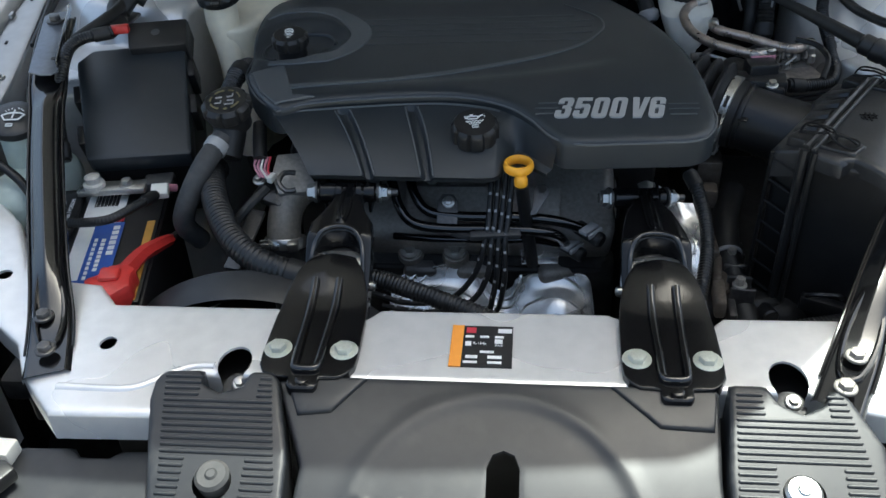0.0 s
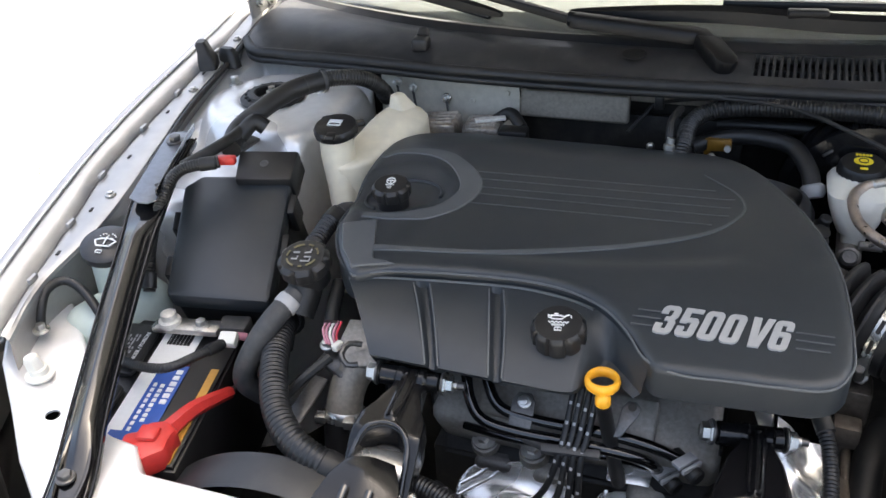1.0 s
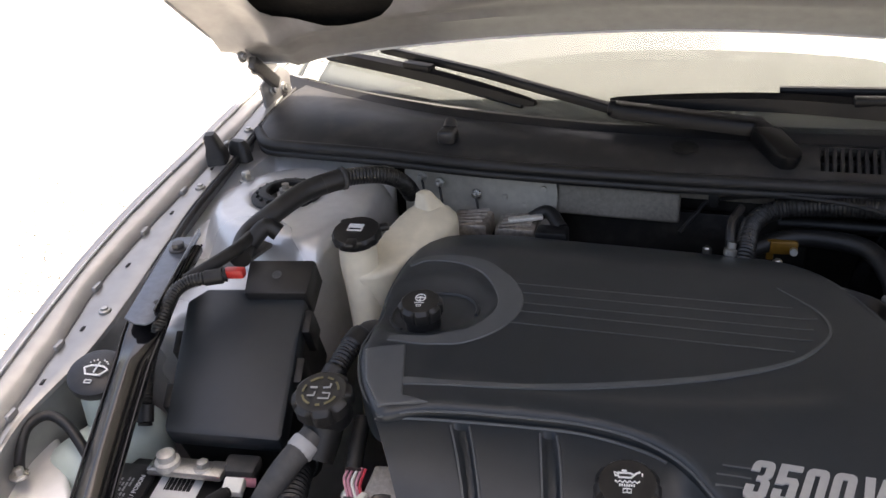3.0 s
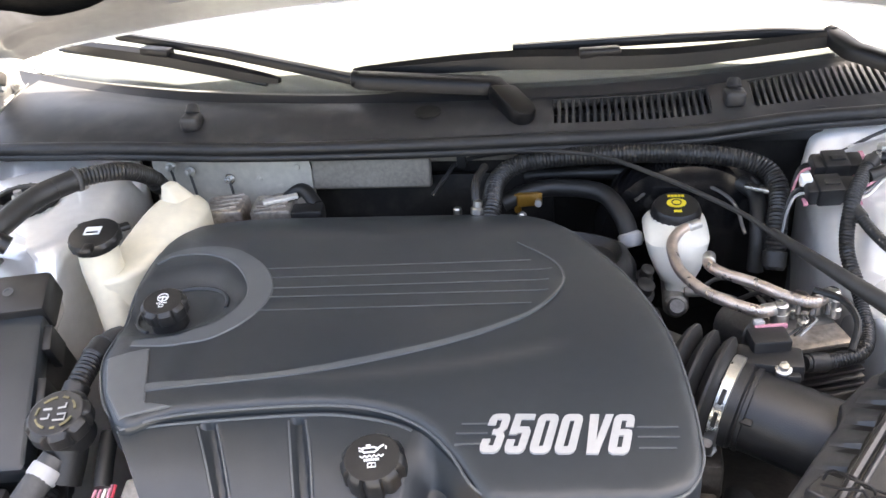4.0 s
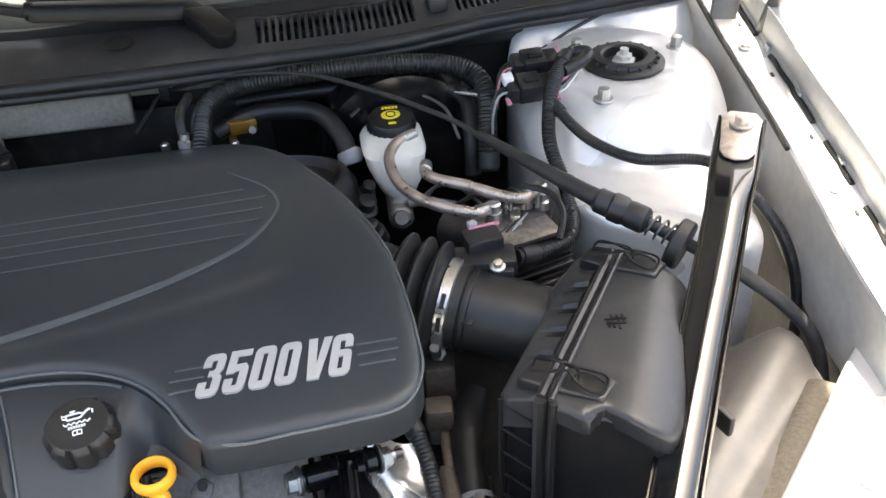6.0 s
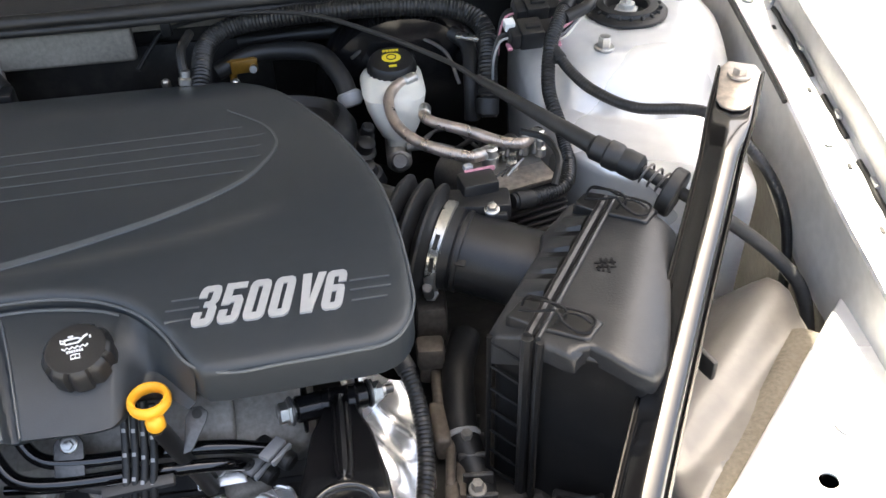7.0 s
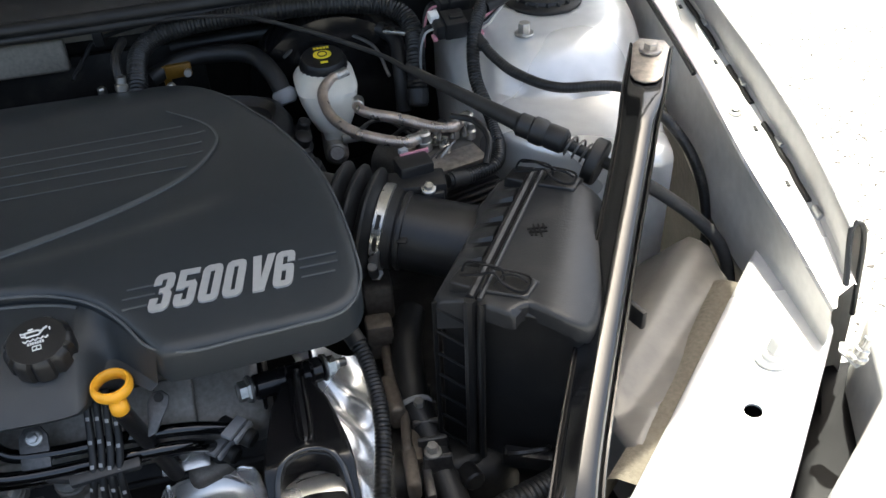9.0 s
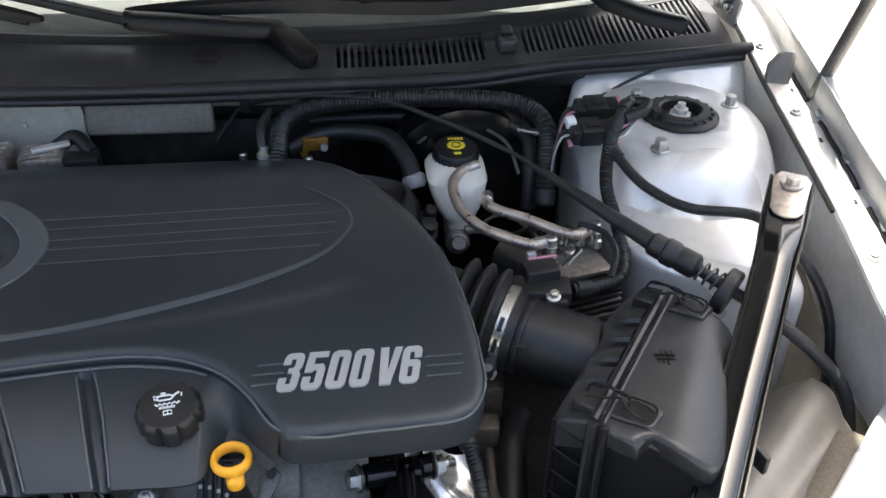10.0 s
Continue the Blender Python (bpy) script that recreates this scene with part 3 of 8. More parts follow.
def sup_z(x, y):
    z = 0.795
    z -= 0.025 * max(0.0, min(1.0, (abs(x) - 0.40) / 0.2)) * max(0.0, min(1.0, (-y - 0.03) / 0.04))
    z += 0.012 * max(0.0, min(1.0, (abs(x) - 0.52) / 0.16))
    return z


rs = thing("radiator_support", "silver painted pressed steel radiator support panel", "car panel", (0, 0, 0.75))
holes = [circle((-0.378, 0.011), 0.0090, 16, 1.1), circle((0.589, 0.135), 0.0085, 16), circle((-0.545, 0.118), 0.0085, 16), circle((-0.236, -0.012), 0.017, 20, 1.35), circle((0.302, -0.012), 0.018, 20, 1.4), circle((-0.66, 0.235), 0.003, 10)]
part("panel", sheet(SUP, sup_z, 0.03, 0.006, holes, 0.009), PAINT, rs)
part("pressed_bead", tube([(-0.405, -0.052, 0.7925), (-0.36, -0.053, 0.7925), (-0.325, -0.050, 0.7925), (-0.295, -0.028, 0.7925), (-0.275, -0.018, 0.7925), (-0.255, -0.017, 0.7925)], 0.0055, 12), PAINT, rs)
# dark colour gives the panel's holes their shade
part("lower_rail", box((0, 0.02, 0.745), (1.0, 0.07, 0.03), None, 0.006), DARK, rs, "lower rail, coloured dark for the shade under the panel")
part("warning_label", bars([(-0.022 + 0.012, -0.009, 0.051, 0.060)], basis((0, 0, 0.7958), (1, 0, 0), (0, 1, 0))), BLACK, rs, "black warning sticker")
lab = basis((-0.0215, -0.009, 0.7962), (1, -0.008, 0), (0, 1, 0))
part("label_stripe", bars([(0, 0, 0.012, 0.0602)], lab), ORANGE, rs, "orange sticker edge")
part("label_print", bars([(0.014 + 0.015 * (i % 3), 0.042 - 0.0 * i, 0.009, 0.003) for i in range(3)] + [(0.0145, 0.030, 0.006, 0.006), (0.044, 0.034, 0.008, 0.006), (0.030, 0.020, 0.014, 0.003), (0.014, 0.005, 0.014, 0.003), (0.038, 0.005, 0.014, 0.003), (0.016, 0.012, 0.012, 0.004), (0.038, 0.012, 0.014, 0.004), (0.047, 0.05, 0.014, 0.006)], lab, 0.0009), WHITE, rs)
part("label_words", lettering("R-134a", 0.013, 0.0034, lab @ Matrix.Translation((0.0225, 0.0315, 0.0009)), 0.0004, 0.0, 0.01), WHITE, rs, "small white printed words")
part("label_words", lettering("PAG", 0.007, 0.0026, lab @ Matrix.Translation((0.045, 0.0295, 0.0009)), 0.0004, 0.0, 0.01), WHITE, rs, "small white printed words")
part("label_symbol", bars([(0.0145, 0.049, 0.010, 0.008)], lab, 0.0008), REDPRINT, rs)
for s, c in ((-1, (-0.60, 0.165)), (1, (0.636, 0.186))):
    bp = thing("hood_stop", "white adjustable bump stop screwed into the panel", "bump stop", (c[0], c[1], 0.805), "hood stops")
    part("flange", lathe([(0.017, 0.0), (0.017, 0.003), (0.011, 0.005), (0.011, 0.012), (0.009, 0.013)], (c[0], c[1], 0.804), (0, 0, 1), 20), TANK_WHITE, bp)
    part("head", lathe([(0.010, 0.012), (0.010, 0.026), (0.007, 0.030), (0.003, 0.031)], (c[0], c[1], 0.804), (0.1 * s, -0.1, 1), 6), TANK_WHITE, bp)
# clips seated in the oval holes of the support
for x in (-0.232, 0.303):
    cl = thing("retaining_clip", "steel bolt in a dark rubber grommet", "clip", (x, -0.024, 0.77), "baffle clips")
    part("grommet", lathe([(0.014, 0), (0.016, 0.006), (0.015, 0.010), (0.009, 0.011)], (x, -0.026, 0.768), (0, -0.25, 1)), RUBBER_GREY, cl)
    hex_bolt("bolt", cl, (x + 0.003, -0.026, 0.779), (0, -0.25, 1), 0.0055, 0.0085, 0.007)

# ---- front air baffle ----
ba = thing("air_baffle", "charcoal plastic radiator air baffle with ribbed pads", "air baffle", (0.03, -0.12, 0.70), off=(0, 0.002, 0.010))


def baf_z(x, y):
    z = 0.789 - 0.19 * max(0.0, -0.02 - y) - 0.75 * max(0.0, -0.02 - y) ** 2
    d = abs(math.hypot(x - 0.03, (y + 0.19) * 0.95) - 0.135)
    z += 0.0016 * math.exp(-(d / 0.009) ** 2) * (1 if y > -0.19 else 0)
    return z - 0.0016 * max(0.0, min(1.0, (0.135 - math.hypot(x - 0.03, (y + 0.19) * 0.95)) / 0.008))


MID = [(-0.190, -0.030), (0.235, -0.030), (0.228, -0.12), (0.232, -0.40), (-0.165, -0.40), (-0.150, -0.12)]
slot = [(0.021, -0.19), (0.021, -0.115), (0.026, -0.103), (0.036, -0.099), (0.046, -0.103), (0.051, -0.115), (0.051, -0.19)]
slit = [(-0.10, -0.165), (-0.105, -0.150), (0.012, -0.152), (0.012, -0.172)]
slit2 = [(0.060, -0.153), (0.085, -0.153), (0.085, -0.17), (0.060, -0.17)]
part("centre_panel", sheet(MID, baf_z, 0.03, 0.004, [slot, slit, slit2], 0.005), BAFFLE, ba)
for s, px in ((-1, [(-0.304, -0.050), (-0.298, -0.038), (-0.258, -0.036), (-0.254, -0.052), (-0.236, -0.060), (-0.216, -0.052), (-0.212, -0.036), (-0.190, -0.036), (-0.182, -0.044), (-0.160, -0.12), (-0.146, -0.40), (-0.262, -0.40), (-0.282, -0.16), (-0.304, -0.07)]),
              (1, [(0.242, -0.034), (0.276, -0.034), (0.284, -0.052), (0.304, -0.062), (0.324, -0.052), (0.332, -0.036), (0.344, -0.038), (0.368, -0.09), (0.362, -0.40), (0.232, -0.40), (0.232, -0.12)])):
    hole = circle((-0.224 if s < 0 else 0.292, -0.146 if s < 0 else -0.136), 0.018, 20, 0.95)
    pad = part("ribbed_pad", sheet(px, lambda x, y: baf_z(0.4, y) + 0.012, 0.05, 0.005, [hole], 0.010), BAFFLE, ba)
    part("plug", lathe([(0.0155, -0.010), (0.016, 0.002), (0.013, 0.005), (0.006, 0.005), (0.004, 0.007)], (hole[5][0], -0.142 if s < 0 else -0.132, baf_z(0.4, -0.135) + 0.010), (0, -0.2, 1)), RUBBER_GREY if s < 0 else STEEL, pad)
    for i in range(24):
        y = -0.046 - i * 0.0062
        x0, x1 = (-0.294 + 0.0012 * min(i, 16), -0.188 + 0.0013 * min(i, 16)) if s < 0 else (0.246 - 0.0006 * i, 0.342 + 0.0010 * min(i, 12))
        cx = -0.228 if s < 0 else 0.298
        runs = [(x0, x1)]
        if y > -0.068:
            runs = [(x0, cx - 0.028), (cx + 0.028, x1)]
        if -0.166 < y < -0.122 if s < 0 else -0.156 < y < -0.112:
            runs = [(x0, cx - 0.026), (cx + 0.030, x1)]
        for a, b in runs:
            z = baf_z(0.4, y) + 0.012
            part("rib", box(((a + b) / 2, y, z), (b - a, 0.0034, 0.0034), turn_z(0, 8), 0.0012, 1), BAFFLE, pad)
for x0, pts in ((0, [(-0.178, -0.034), (-0.098, -0.034), (-0.128, -0.070), (-0.160, -0.074)]), (1, [(0.135, -0.034), (0.232, -0.036), (0.226, -0.076), (0.178, -0.074)])):
    part("corner_plate", sheet(pts, lambda x, y: baf_z(0.4, y) + 0.004, 0.006, 0.002, (), 0.01), BAFFLE, ba)
# grille support and bumper below the support's corners
fb = thing("bumper_support", "dark grey plastic bumper support bracket below the support", "bracket", (-0.38, -0.14, 0.62))
part("shelf", sheet([(-0.475, -0.092), (-0.385, -0.088), (-0.375, -0.099), (-0.345, -0.099), (-0.338, -0.090), (-0.288, -0.088), (-0.285, -0.40), (-0.60, -0.40), (-0.56, -0.16)], 0.748, 0.03, 0.004), BAFFLE, fb)
part("bumper_clip", box((-0.452, -0.105, 0.757), (0.034, 0.022, 0.018), turn_z(-4), 0.003), TANK_WHITE, fb, "white plastic clip")
part("lower_trim", prism([(-0.60, -0.13), (-0.43, -0.125), (-0.415, -0.135), (-0.46, -0.22), (-0.62, -0.22)], 0.755, 0.772, 0.004), PLASTIC, fb)
part("shelf", sheet([(0.375, -0.10), (0.55, -0.10), (0.62, -0.40), (0.37, -0.40)], 0.748, 0.03, 0.004), BAFFLE, fb)
secs = []
for k in range(25):
    a = -1 + k / 12
    x, y = 0.80 * a, -0.36 + 0.34 * abs(a) ** 3
    secs.append([Vector((x, y + 0.03, 0.70)), Vector((x, y, 0.685)), Vector((x, y - 0.02, 0.60)), Vector((x, y - 0.02, 0.42)), Vector((x, y + 0.03, 0.26))])
solo("front_bumper", loft(secs), PAINT, "plain silver front bumper below the headlamps", "bumper")
hl = thing("headlamp_housing", "black plastic headlamp housing below the panel edge", "headlamp", (0.70, 0.0, 0.6), "headlamps")
for s in (-1, 1):
    if s > 0:
        h2 = hl
    else:
        h2 = thing("headlamp_housing", "black plastic headlamp housing below the panel edge", "headlamp", (-0.70, 0.0, 0.6), "headlamps")
    part("housing", sheet(mirrored([(0.50, -0.05), (0.60, 0.06), (0.712, 0.20), (0.74, 0.25), (0.81, 0.25), (0.82, 0.02), (0.70, -0.16), (0.48, -0.16)], s), 0.70, 0.12, 0.015, (), 0.02), SHADED_PLASTIC, h2)
    c = 0.0 if s > 0 else 0.045
    part("lamp_shell", sheet(mirrored([(0.745 - c, 0.195), (0.770 - c, 0.225), (0.83 - c, 0.22), (0.83 - c, -0.02), (0.72 - c, -0.14), (0.53 - c, -0.14), (0.560 - c, -0.01), (0.605 - c, 0.04), (0.665 - c, 0.085), (0.71 - c, 0.12)], s), lambda x, y: 0.805 - 0.25 * max(0.0, abs(x) - 0.74), 0.08, 0.010, (), 0.012), PAINT_DULL if s > 0 else PLASTIC, h2)
    part("back_shell", sheet(mirrored([(0.40, -0.10), (0.52, -0.04), (0.60, 0.05), (0.70, 0.17), (0.73, 0.26), (0.80, 0.26), (0.82, -0.20), (0.40, -0.25)], s), 0.66, 0.10, 0.01, (), 0.03), SHADED_PLASTIC, h2)
    part("mount_tab", prism([(-0.009, -0.012), (0.009, -0.012), (0.009, 0.010), (0.0, 0.016), (-0.009, 0.010)], 0, 0.003, 0.001, matrix=basis((s * (0.728 - c) - 0.030 * (s > 0), 0.185 - 0.028 * (s > 0), 0.818), (0.9, 0.3 * s, 0), (-0.3 * s, 0.9, 0.2))), PAINT_DULL, h2)
    part("stud", lathe([(0.010, 0), (0.010, 0.004), (0.0075, 0.005), (0.0075, 0.012), (0.0045, 0.013), (0.0045, 0.024)], (s * (0.728 - c) - 0.030 * (s > 0), 0.180 - 0.028 * (s > 0), 0.820), (0.3 * s, 0.0, 1), 12), STEEL, h2)

# ---- bay shell: floor, firewall, inner walls ----
bm = box((0, 0.45, 0.33), (1.5, 1.2, 0.02), None, 0)
solo("bay_floor", bm, DARK, "undertray under the engine, grime and bay shade in its colour", "undertray", kind="structure")
fw = thing("firewall", "silver grey painted firewall behind the engine", "firewall", (0, 0.93, 0.5), kind="structure")
part("upper_panel", box((-0.335, 0.890, 0.890), (0.25, 0.012, 0.12), turn_z(-2, -6), 0.004), FIREWALL, fw)
part("upper_panel", box((-0.06, 0.896, 0.925), (0.30, 0.012, 0.05), turn_z(0, -4), 0.004), CASTING_PALE, fw)
part("raised_panel", box((-0.122, 0.884, 0.889), (0.176, 0.016, 0.046), turn_z(0, -10), 0.005, 3), CASTING_PALE, fw)
part("seam", rod((-0.212, 0.8835, 0.945), (-0.212, 0.8835, 0.835), 0.0016, n=6), DARK, fw)
# dark slabs: shade behind and below the upper panels, set in colour
part("recess", box((-0.06, 0.915, 0.80), (0.40, 0.010, 0.14), None, 0.002), DARK, fw, "dark sheet painting the shade under the panel")
part("dark_panel", box((0.0, 0.945, 0.62), (1.5, 0.02, 0.62), None, 0), DARK, fw, "lower firewall, bay shade in its near-black colour")
part("black_edge", box((0.30, 0.93, 0.93), (0.42, 0.02, 0.05), None, 0.003), PLASTIC, fw)
for x, z in ((-0.424, 0.908), (-0.396, 0.900), (-0.337, 0.886)):
    hex_bolt("stud", fw, (x, 0.879, z), (0, -1, 0.2), 0.0045, 0.008, 0.014, STEEL)
    part("wire", rod((x, 0.876, z - 0.004), (x + 0.006, 0.872, z - 0.045), 0.0022, n=6), RUBBER_GREY, fw)
for x, z in ((-0.292, 0.884), (-0.232, 0.902), (-0.230, 0.876), (-0.262, 0.872)):
    part("rivet", lathe([(0.005, 0), (0.004, 0.0025), (0.001, 0.003)], (x, 0.881, z), (0, -1, 0.1), 10), FIREWALL, fw)


def tower(s):
    """A domed strut tower with its mount."""
    t = thing("strut_tower", "silver painted strut tower dome with black mount", "strut tower", (s * 0.60, 0.76, 0.5), "strut towers")
    pts = spline([(0.478, 0.60, 0), (0.53, 0.515, 0), (0.62, 0.468, 0), (0.672, 0.462, 0), (0.690, 0.52, 0), (0.712, 0.60, 0), (0.742, 0.80, 0), (0.758, 0.96, 0), (0.62, 0.985, 0), (0.50, 0.935, 0), (0.465, 0.80, 0)], 0.02, True)

    if s > 0:
        pts = spline([(0.478, 0.60, 0), (0.53, 0.515, 0), (0.615, 0.470, 0), (0.662, 0.464, 0), (0.680, 0.525, 0), (0.702, 0.60, 0), (0.736, 0.80, 0), (0.756, 0.96, 0), (0.62, 0.985, 0), (0.50, 0.935, 0), (0.465, 0.80, 0)], 0.02, True)
    ox, oy = (0.611, 0.783) if s > 0 else (0.598, 0.759)

    def z(x, y):
        q = max(0.0, min(1.0, (ox - abs(x)) / 0.098)) if s < 0 else 0.0
        r = math.hypot(abs(x) - ox + 0.098 * q, (y - oy + 0.024 * q) * 0.92)
        k = max(0.0, min(1.0, (r - 0.095) / (0.075 if s < 0 else 0.13)))
        k = k * k * (3 - 2 * k)
        h = (0.921 if s > 0 else 0.915) - 0.12 * k
        if math.hypot(abs(x) - ox, y - oy) < 0.055:
            h -= 0.004
        rail = 0.80 + (0.115 if s < 0 else 0.04) * max(0.0, min(1.0, (abs(x) - 0.655) / 0.05)) * (0.5 + 0.5 * min(1.0, max(0.0, (y - 0.45) / 0.4)))
        back = 0.86 + 0.08 * max(0.0, min(1.0, (y - 0.86) / 0.08))
        return max(h, rail, back)

    part("dome", sheet(mirrored(pts, s), z, 0.45, 0.02, (), 0.009), PAINT, t)
    if s > 0:
        part("seam", tube([(x, y, z(x, y) + 0.001) for x, y, _ in spline([(0.505, 0.885, 0), (0.56, 0.908, 0), (0.62, 0.926, 0), (0.68, 0.940, 0), (0.735, 0.950, 0)], 0.012)], 0.0026, 8), RUBBER_GREY, t, "dark seam sealer line")
    c = (s * (ox - 0.002), oy, 0.919 if s > 0 else 0.913)
    m = part("strut_mount", lathe([(0.053, 0.0), (0.053, 0.004), (0.049, 0.007), (0.042, 0.008), (0.040, 0.012), (0.030, 0.013), (0.027, 0.011), (0.025, -0.006), (0.016, -0.008), (0.014, 0.002), (0.006, 0.003)], c, (0, 0, 1), 40), RUBBER, t)
    for k in range(18):
        a = 2 * math.pi * k / 18
        part("fin", box((c[0] + 0.043 * math.cos(a), c[1] + 0.043 * math.sin(a), c[2] + 0.008), (0.006, 0.004, 0.006), turn_z(math.degrees(a)), 0.001, 1), RUBBER, m)
    part("nut", lathe([(0.016, 0.002), (0.016, 0.005), (0.011, 0.006), (0.011, 0.012), (0.006, 0.013), (0.006, 0.020)], c, (0, 0, 1), 6), ALU if s > 0 else ALU_DARK, m)
    for x, y in (((0.69, 0.80), (0.527, 0.80), (0.585, 0.665)) if s < 0 else ((0.690, 0.808), (0.561, 0.835), (0.552, 0.690))):
        hex_bolt("stud_nut", t, (s * x, y, z(x, y) - 0.001), (0, 0, 1), 0.008, 0.0125, 0.016)
    return t


tower(-1)
tower(1)

# ---- cowl, windshield, wipers, hood ----
CF = [(-0.735, 0.93, 0.95), (-0.70, 0.885, 0.948), (-0.49, 0.868, 0.95), (-0.31, 0.852, 0.95), (-0.07, 0.850, 0.95), (0.12, 0.858, 0.95), (0.31, 0.867, 0.95), (0.46, 0.905, 0.95), (0.59, 0.923, 0.95), (0.765, 0.938, 0.957)]
CR = [(-0.775, 1.12, 0.975), (-0.735, 1.09, 0.972), (-0.46, 0.985, 0.97), (-0.28, 0.972, 0.97), (-0.10, 0.963, 0.97), (0.12, 0.955, 0.97), (0.33, 0.975, 0.97), (0.50, 1.04, 0.972), (0.62, 1.09, 0.975), (0.80, 1.16, 0.98)]
cf, cr = spline(CF, 0.01), spline(CR, 0.01)


def curve_at(c, x):
    xs = [p.x for p in c]
    return Vector((x, float(np.interp(x, xs, [p.y for p in c])), float(np.interp(x, xs, [p.z for p in c]))))


def cowl_at(u, v):
    x = -0.735 + 1.475 * u
    p = curve_at(cf, x).lerp(curve_at(cr, x), v)
    p.z += 0.010 * math.sin(math.pi * min(1.0, v)) - 0.02 * max(0.0, v - 1)
    return p


def u_of(x):
    return (x + 0.735) / 1.475


cw = thing("cowl_panel", "black plastic windshield cowl with air intake slots", "cowl", (0, 0.9, 0.93))
G = [(u_of(0.140), u_of(0.356)), (u_of(0.414), u_of(0.715))]
bm = bmesh.new()
us = sorted({k / 160 for k in range(161)} | {g for q in G for g in q})
vsl = [0.0, 0.1, 0.2, 0.5, 0.8, 0.9, 1.0, 1.10]
grid = [[bm.verts.new(cowl_at(u, v)) for v in vsl] for u in us]
for i in range(len(us) - 1):
    for j in range(len(vsl) - 1):
        um = (us[i] + us[i + 1]) / 2
        if any(a < um < b for a, b in G) and 2 <= j <= 3:
            continue
        bm.faces.new((grid[i][j], grid[i + 1][j], grid[i + 1][j + 1], grid[i][j + 1]))
rim = [e for e in bm.edges if e.is_boundary]
low = {}
for e in rim:
    for v in e.verts:
        if v not in low:
            low[v] = bm.verts.new(v.co - Vector((0, 0, 0.012)))
for e in rim:
    a, b = e.verts
    bm.faces.new((a, b, low[b], low[a]))
part("panel", bm, COWL, cw)
part("duct", loft([[cowl_at(u, 0.14) - Vector((0, 0, 0.003)), cowl_at(u, 0.14) - Vector((0, 0, 0.035)), cowl_at(u, 0.86) - Vector((0, 0, 0.05)), cowl_at(u, 0.86) - Vector((0, 0, 0.003))] for u in (0.57, 0.62, 0.66, 0.7, 0.75, 0.8, 0.85, 0.9, 0.95, 0.99)]), DARK, cw)
for a, b in G:
    k = int((cowl_at(b, 0.5) - cowl_at(a, 0.5)).length / 0.0098)
    for i in range(k + 1):
        u = a + (b - a) * i / k
        p, q = cowl_at(u, 0.2), cowl_at(u, 0.8)
        d = q - p
        part("slat", box((p + q) / 2 + Vector((0, 0, -0.0055)), (0.0050, d.length, 0.010), Matrix(((1, 0, 0), (0, 1, 0), (0, 0, 1))) @ d.to_track_quat("Y", "Z").to_matrix(), 0.001, 1), COWL, cw)
part("seal", tube([p + Vector((0, -0.004, -0.003)) for p in cf[::6]] + [cf[-1] + Vector((0, -0.004, -0.003))], 0.0095, 12), RUBBER, cw)
part("seal_lip", tube([p + Vector((0, -0.007, -0.015)) for p in cf[::6]], 0.006, 10), RUBBER, cw)
for x, y, z in ((-0.383, 0.895, 0.972), (0.388, 0.925, 0.972)):
    part("nozzle", box((x, y, z), (0.028, 0.030, 0.022), turn_z(3), 0.006, 3), COWL, cw)
    part("nozzle_tip", rod((x, y + 0.010, z + 0.008), (x, y + 0.018, z + 0.020), 0.011, 0.009, edge=0.002), COWL, cw)
part("plug_hole", lathe([(0.019, 0), (0.019, 0.0015), (0.001, 0.0015)], (-0.035, 0.905, 0.971), (0, -0.1, 1), 20), DARK, cw)

GZ = lambda y: 0.985 + 0.55 * (y - 0.97)
ws = thing("windshield", "curved windshield glass, dust and sky reflection in its pale film", "windshield", (0, 1.2, 1.0))
secs, frit = [], []
for i in range(41):
    x = -0.80 + 1.6 * i / 40
    y0 = 0.955 + 0.19 * (abs(x) / 0.8) ** 2.2
    secs.append([Vector((x * (1 - 0.12 * k / 10), y0 + 0.85 * k / 10, 0.982 + 0.55 * 0.85 * k / 10 - 0.02 * (k / 10) ** 2)) for k in range(11)])
    frit.append([Vector((x, y0 + d, 0.978 + 0.55 * d)) for d in (-0.03, 0.001 + 0.011 * max(0.0, min(1.0, (x + 0.15) / 0.2)))])
pane = part("glass", loft(secs), GLASS, ws)
pane.visible_shadow = False
part("black_border", loft(frit), BLACK, ws, "black ceramic glass border")
ds = solo("dashboard", sheet([(-0.72, 1.14), (-0.4, 1.01), (0, 0.975), (0.4, 1.01), (0.72, 1.14), (0.74, 1.7), (-0.74, 1.7)], lambda x, y: 0.955 + 0.06 * (y - 1.0), 0.25, 0.02, (), 0.05), DASH, "light grey dashboard top behind the glass", "dashboard")
solo("cabin_wall", box((0, 1.95, 1.1), (1.55, 0.04, 0.9), None, 0.01), DASH, "plain grey cabin bulkhead behind the dashboard", "cabin wall", kind="structure")


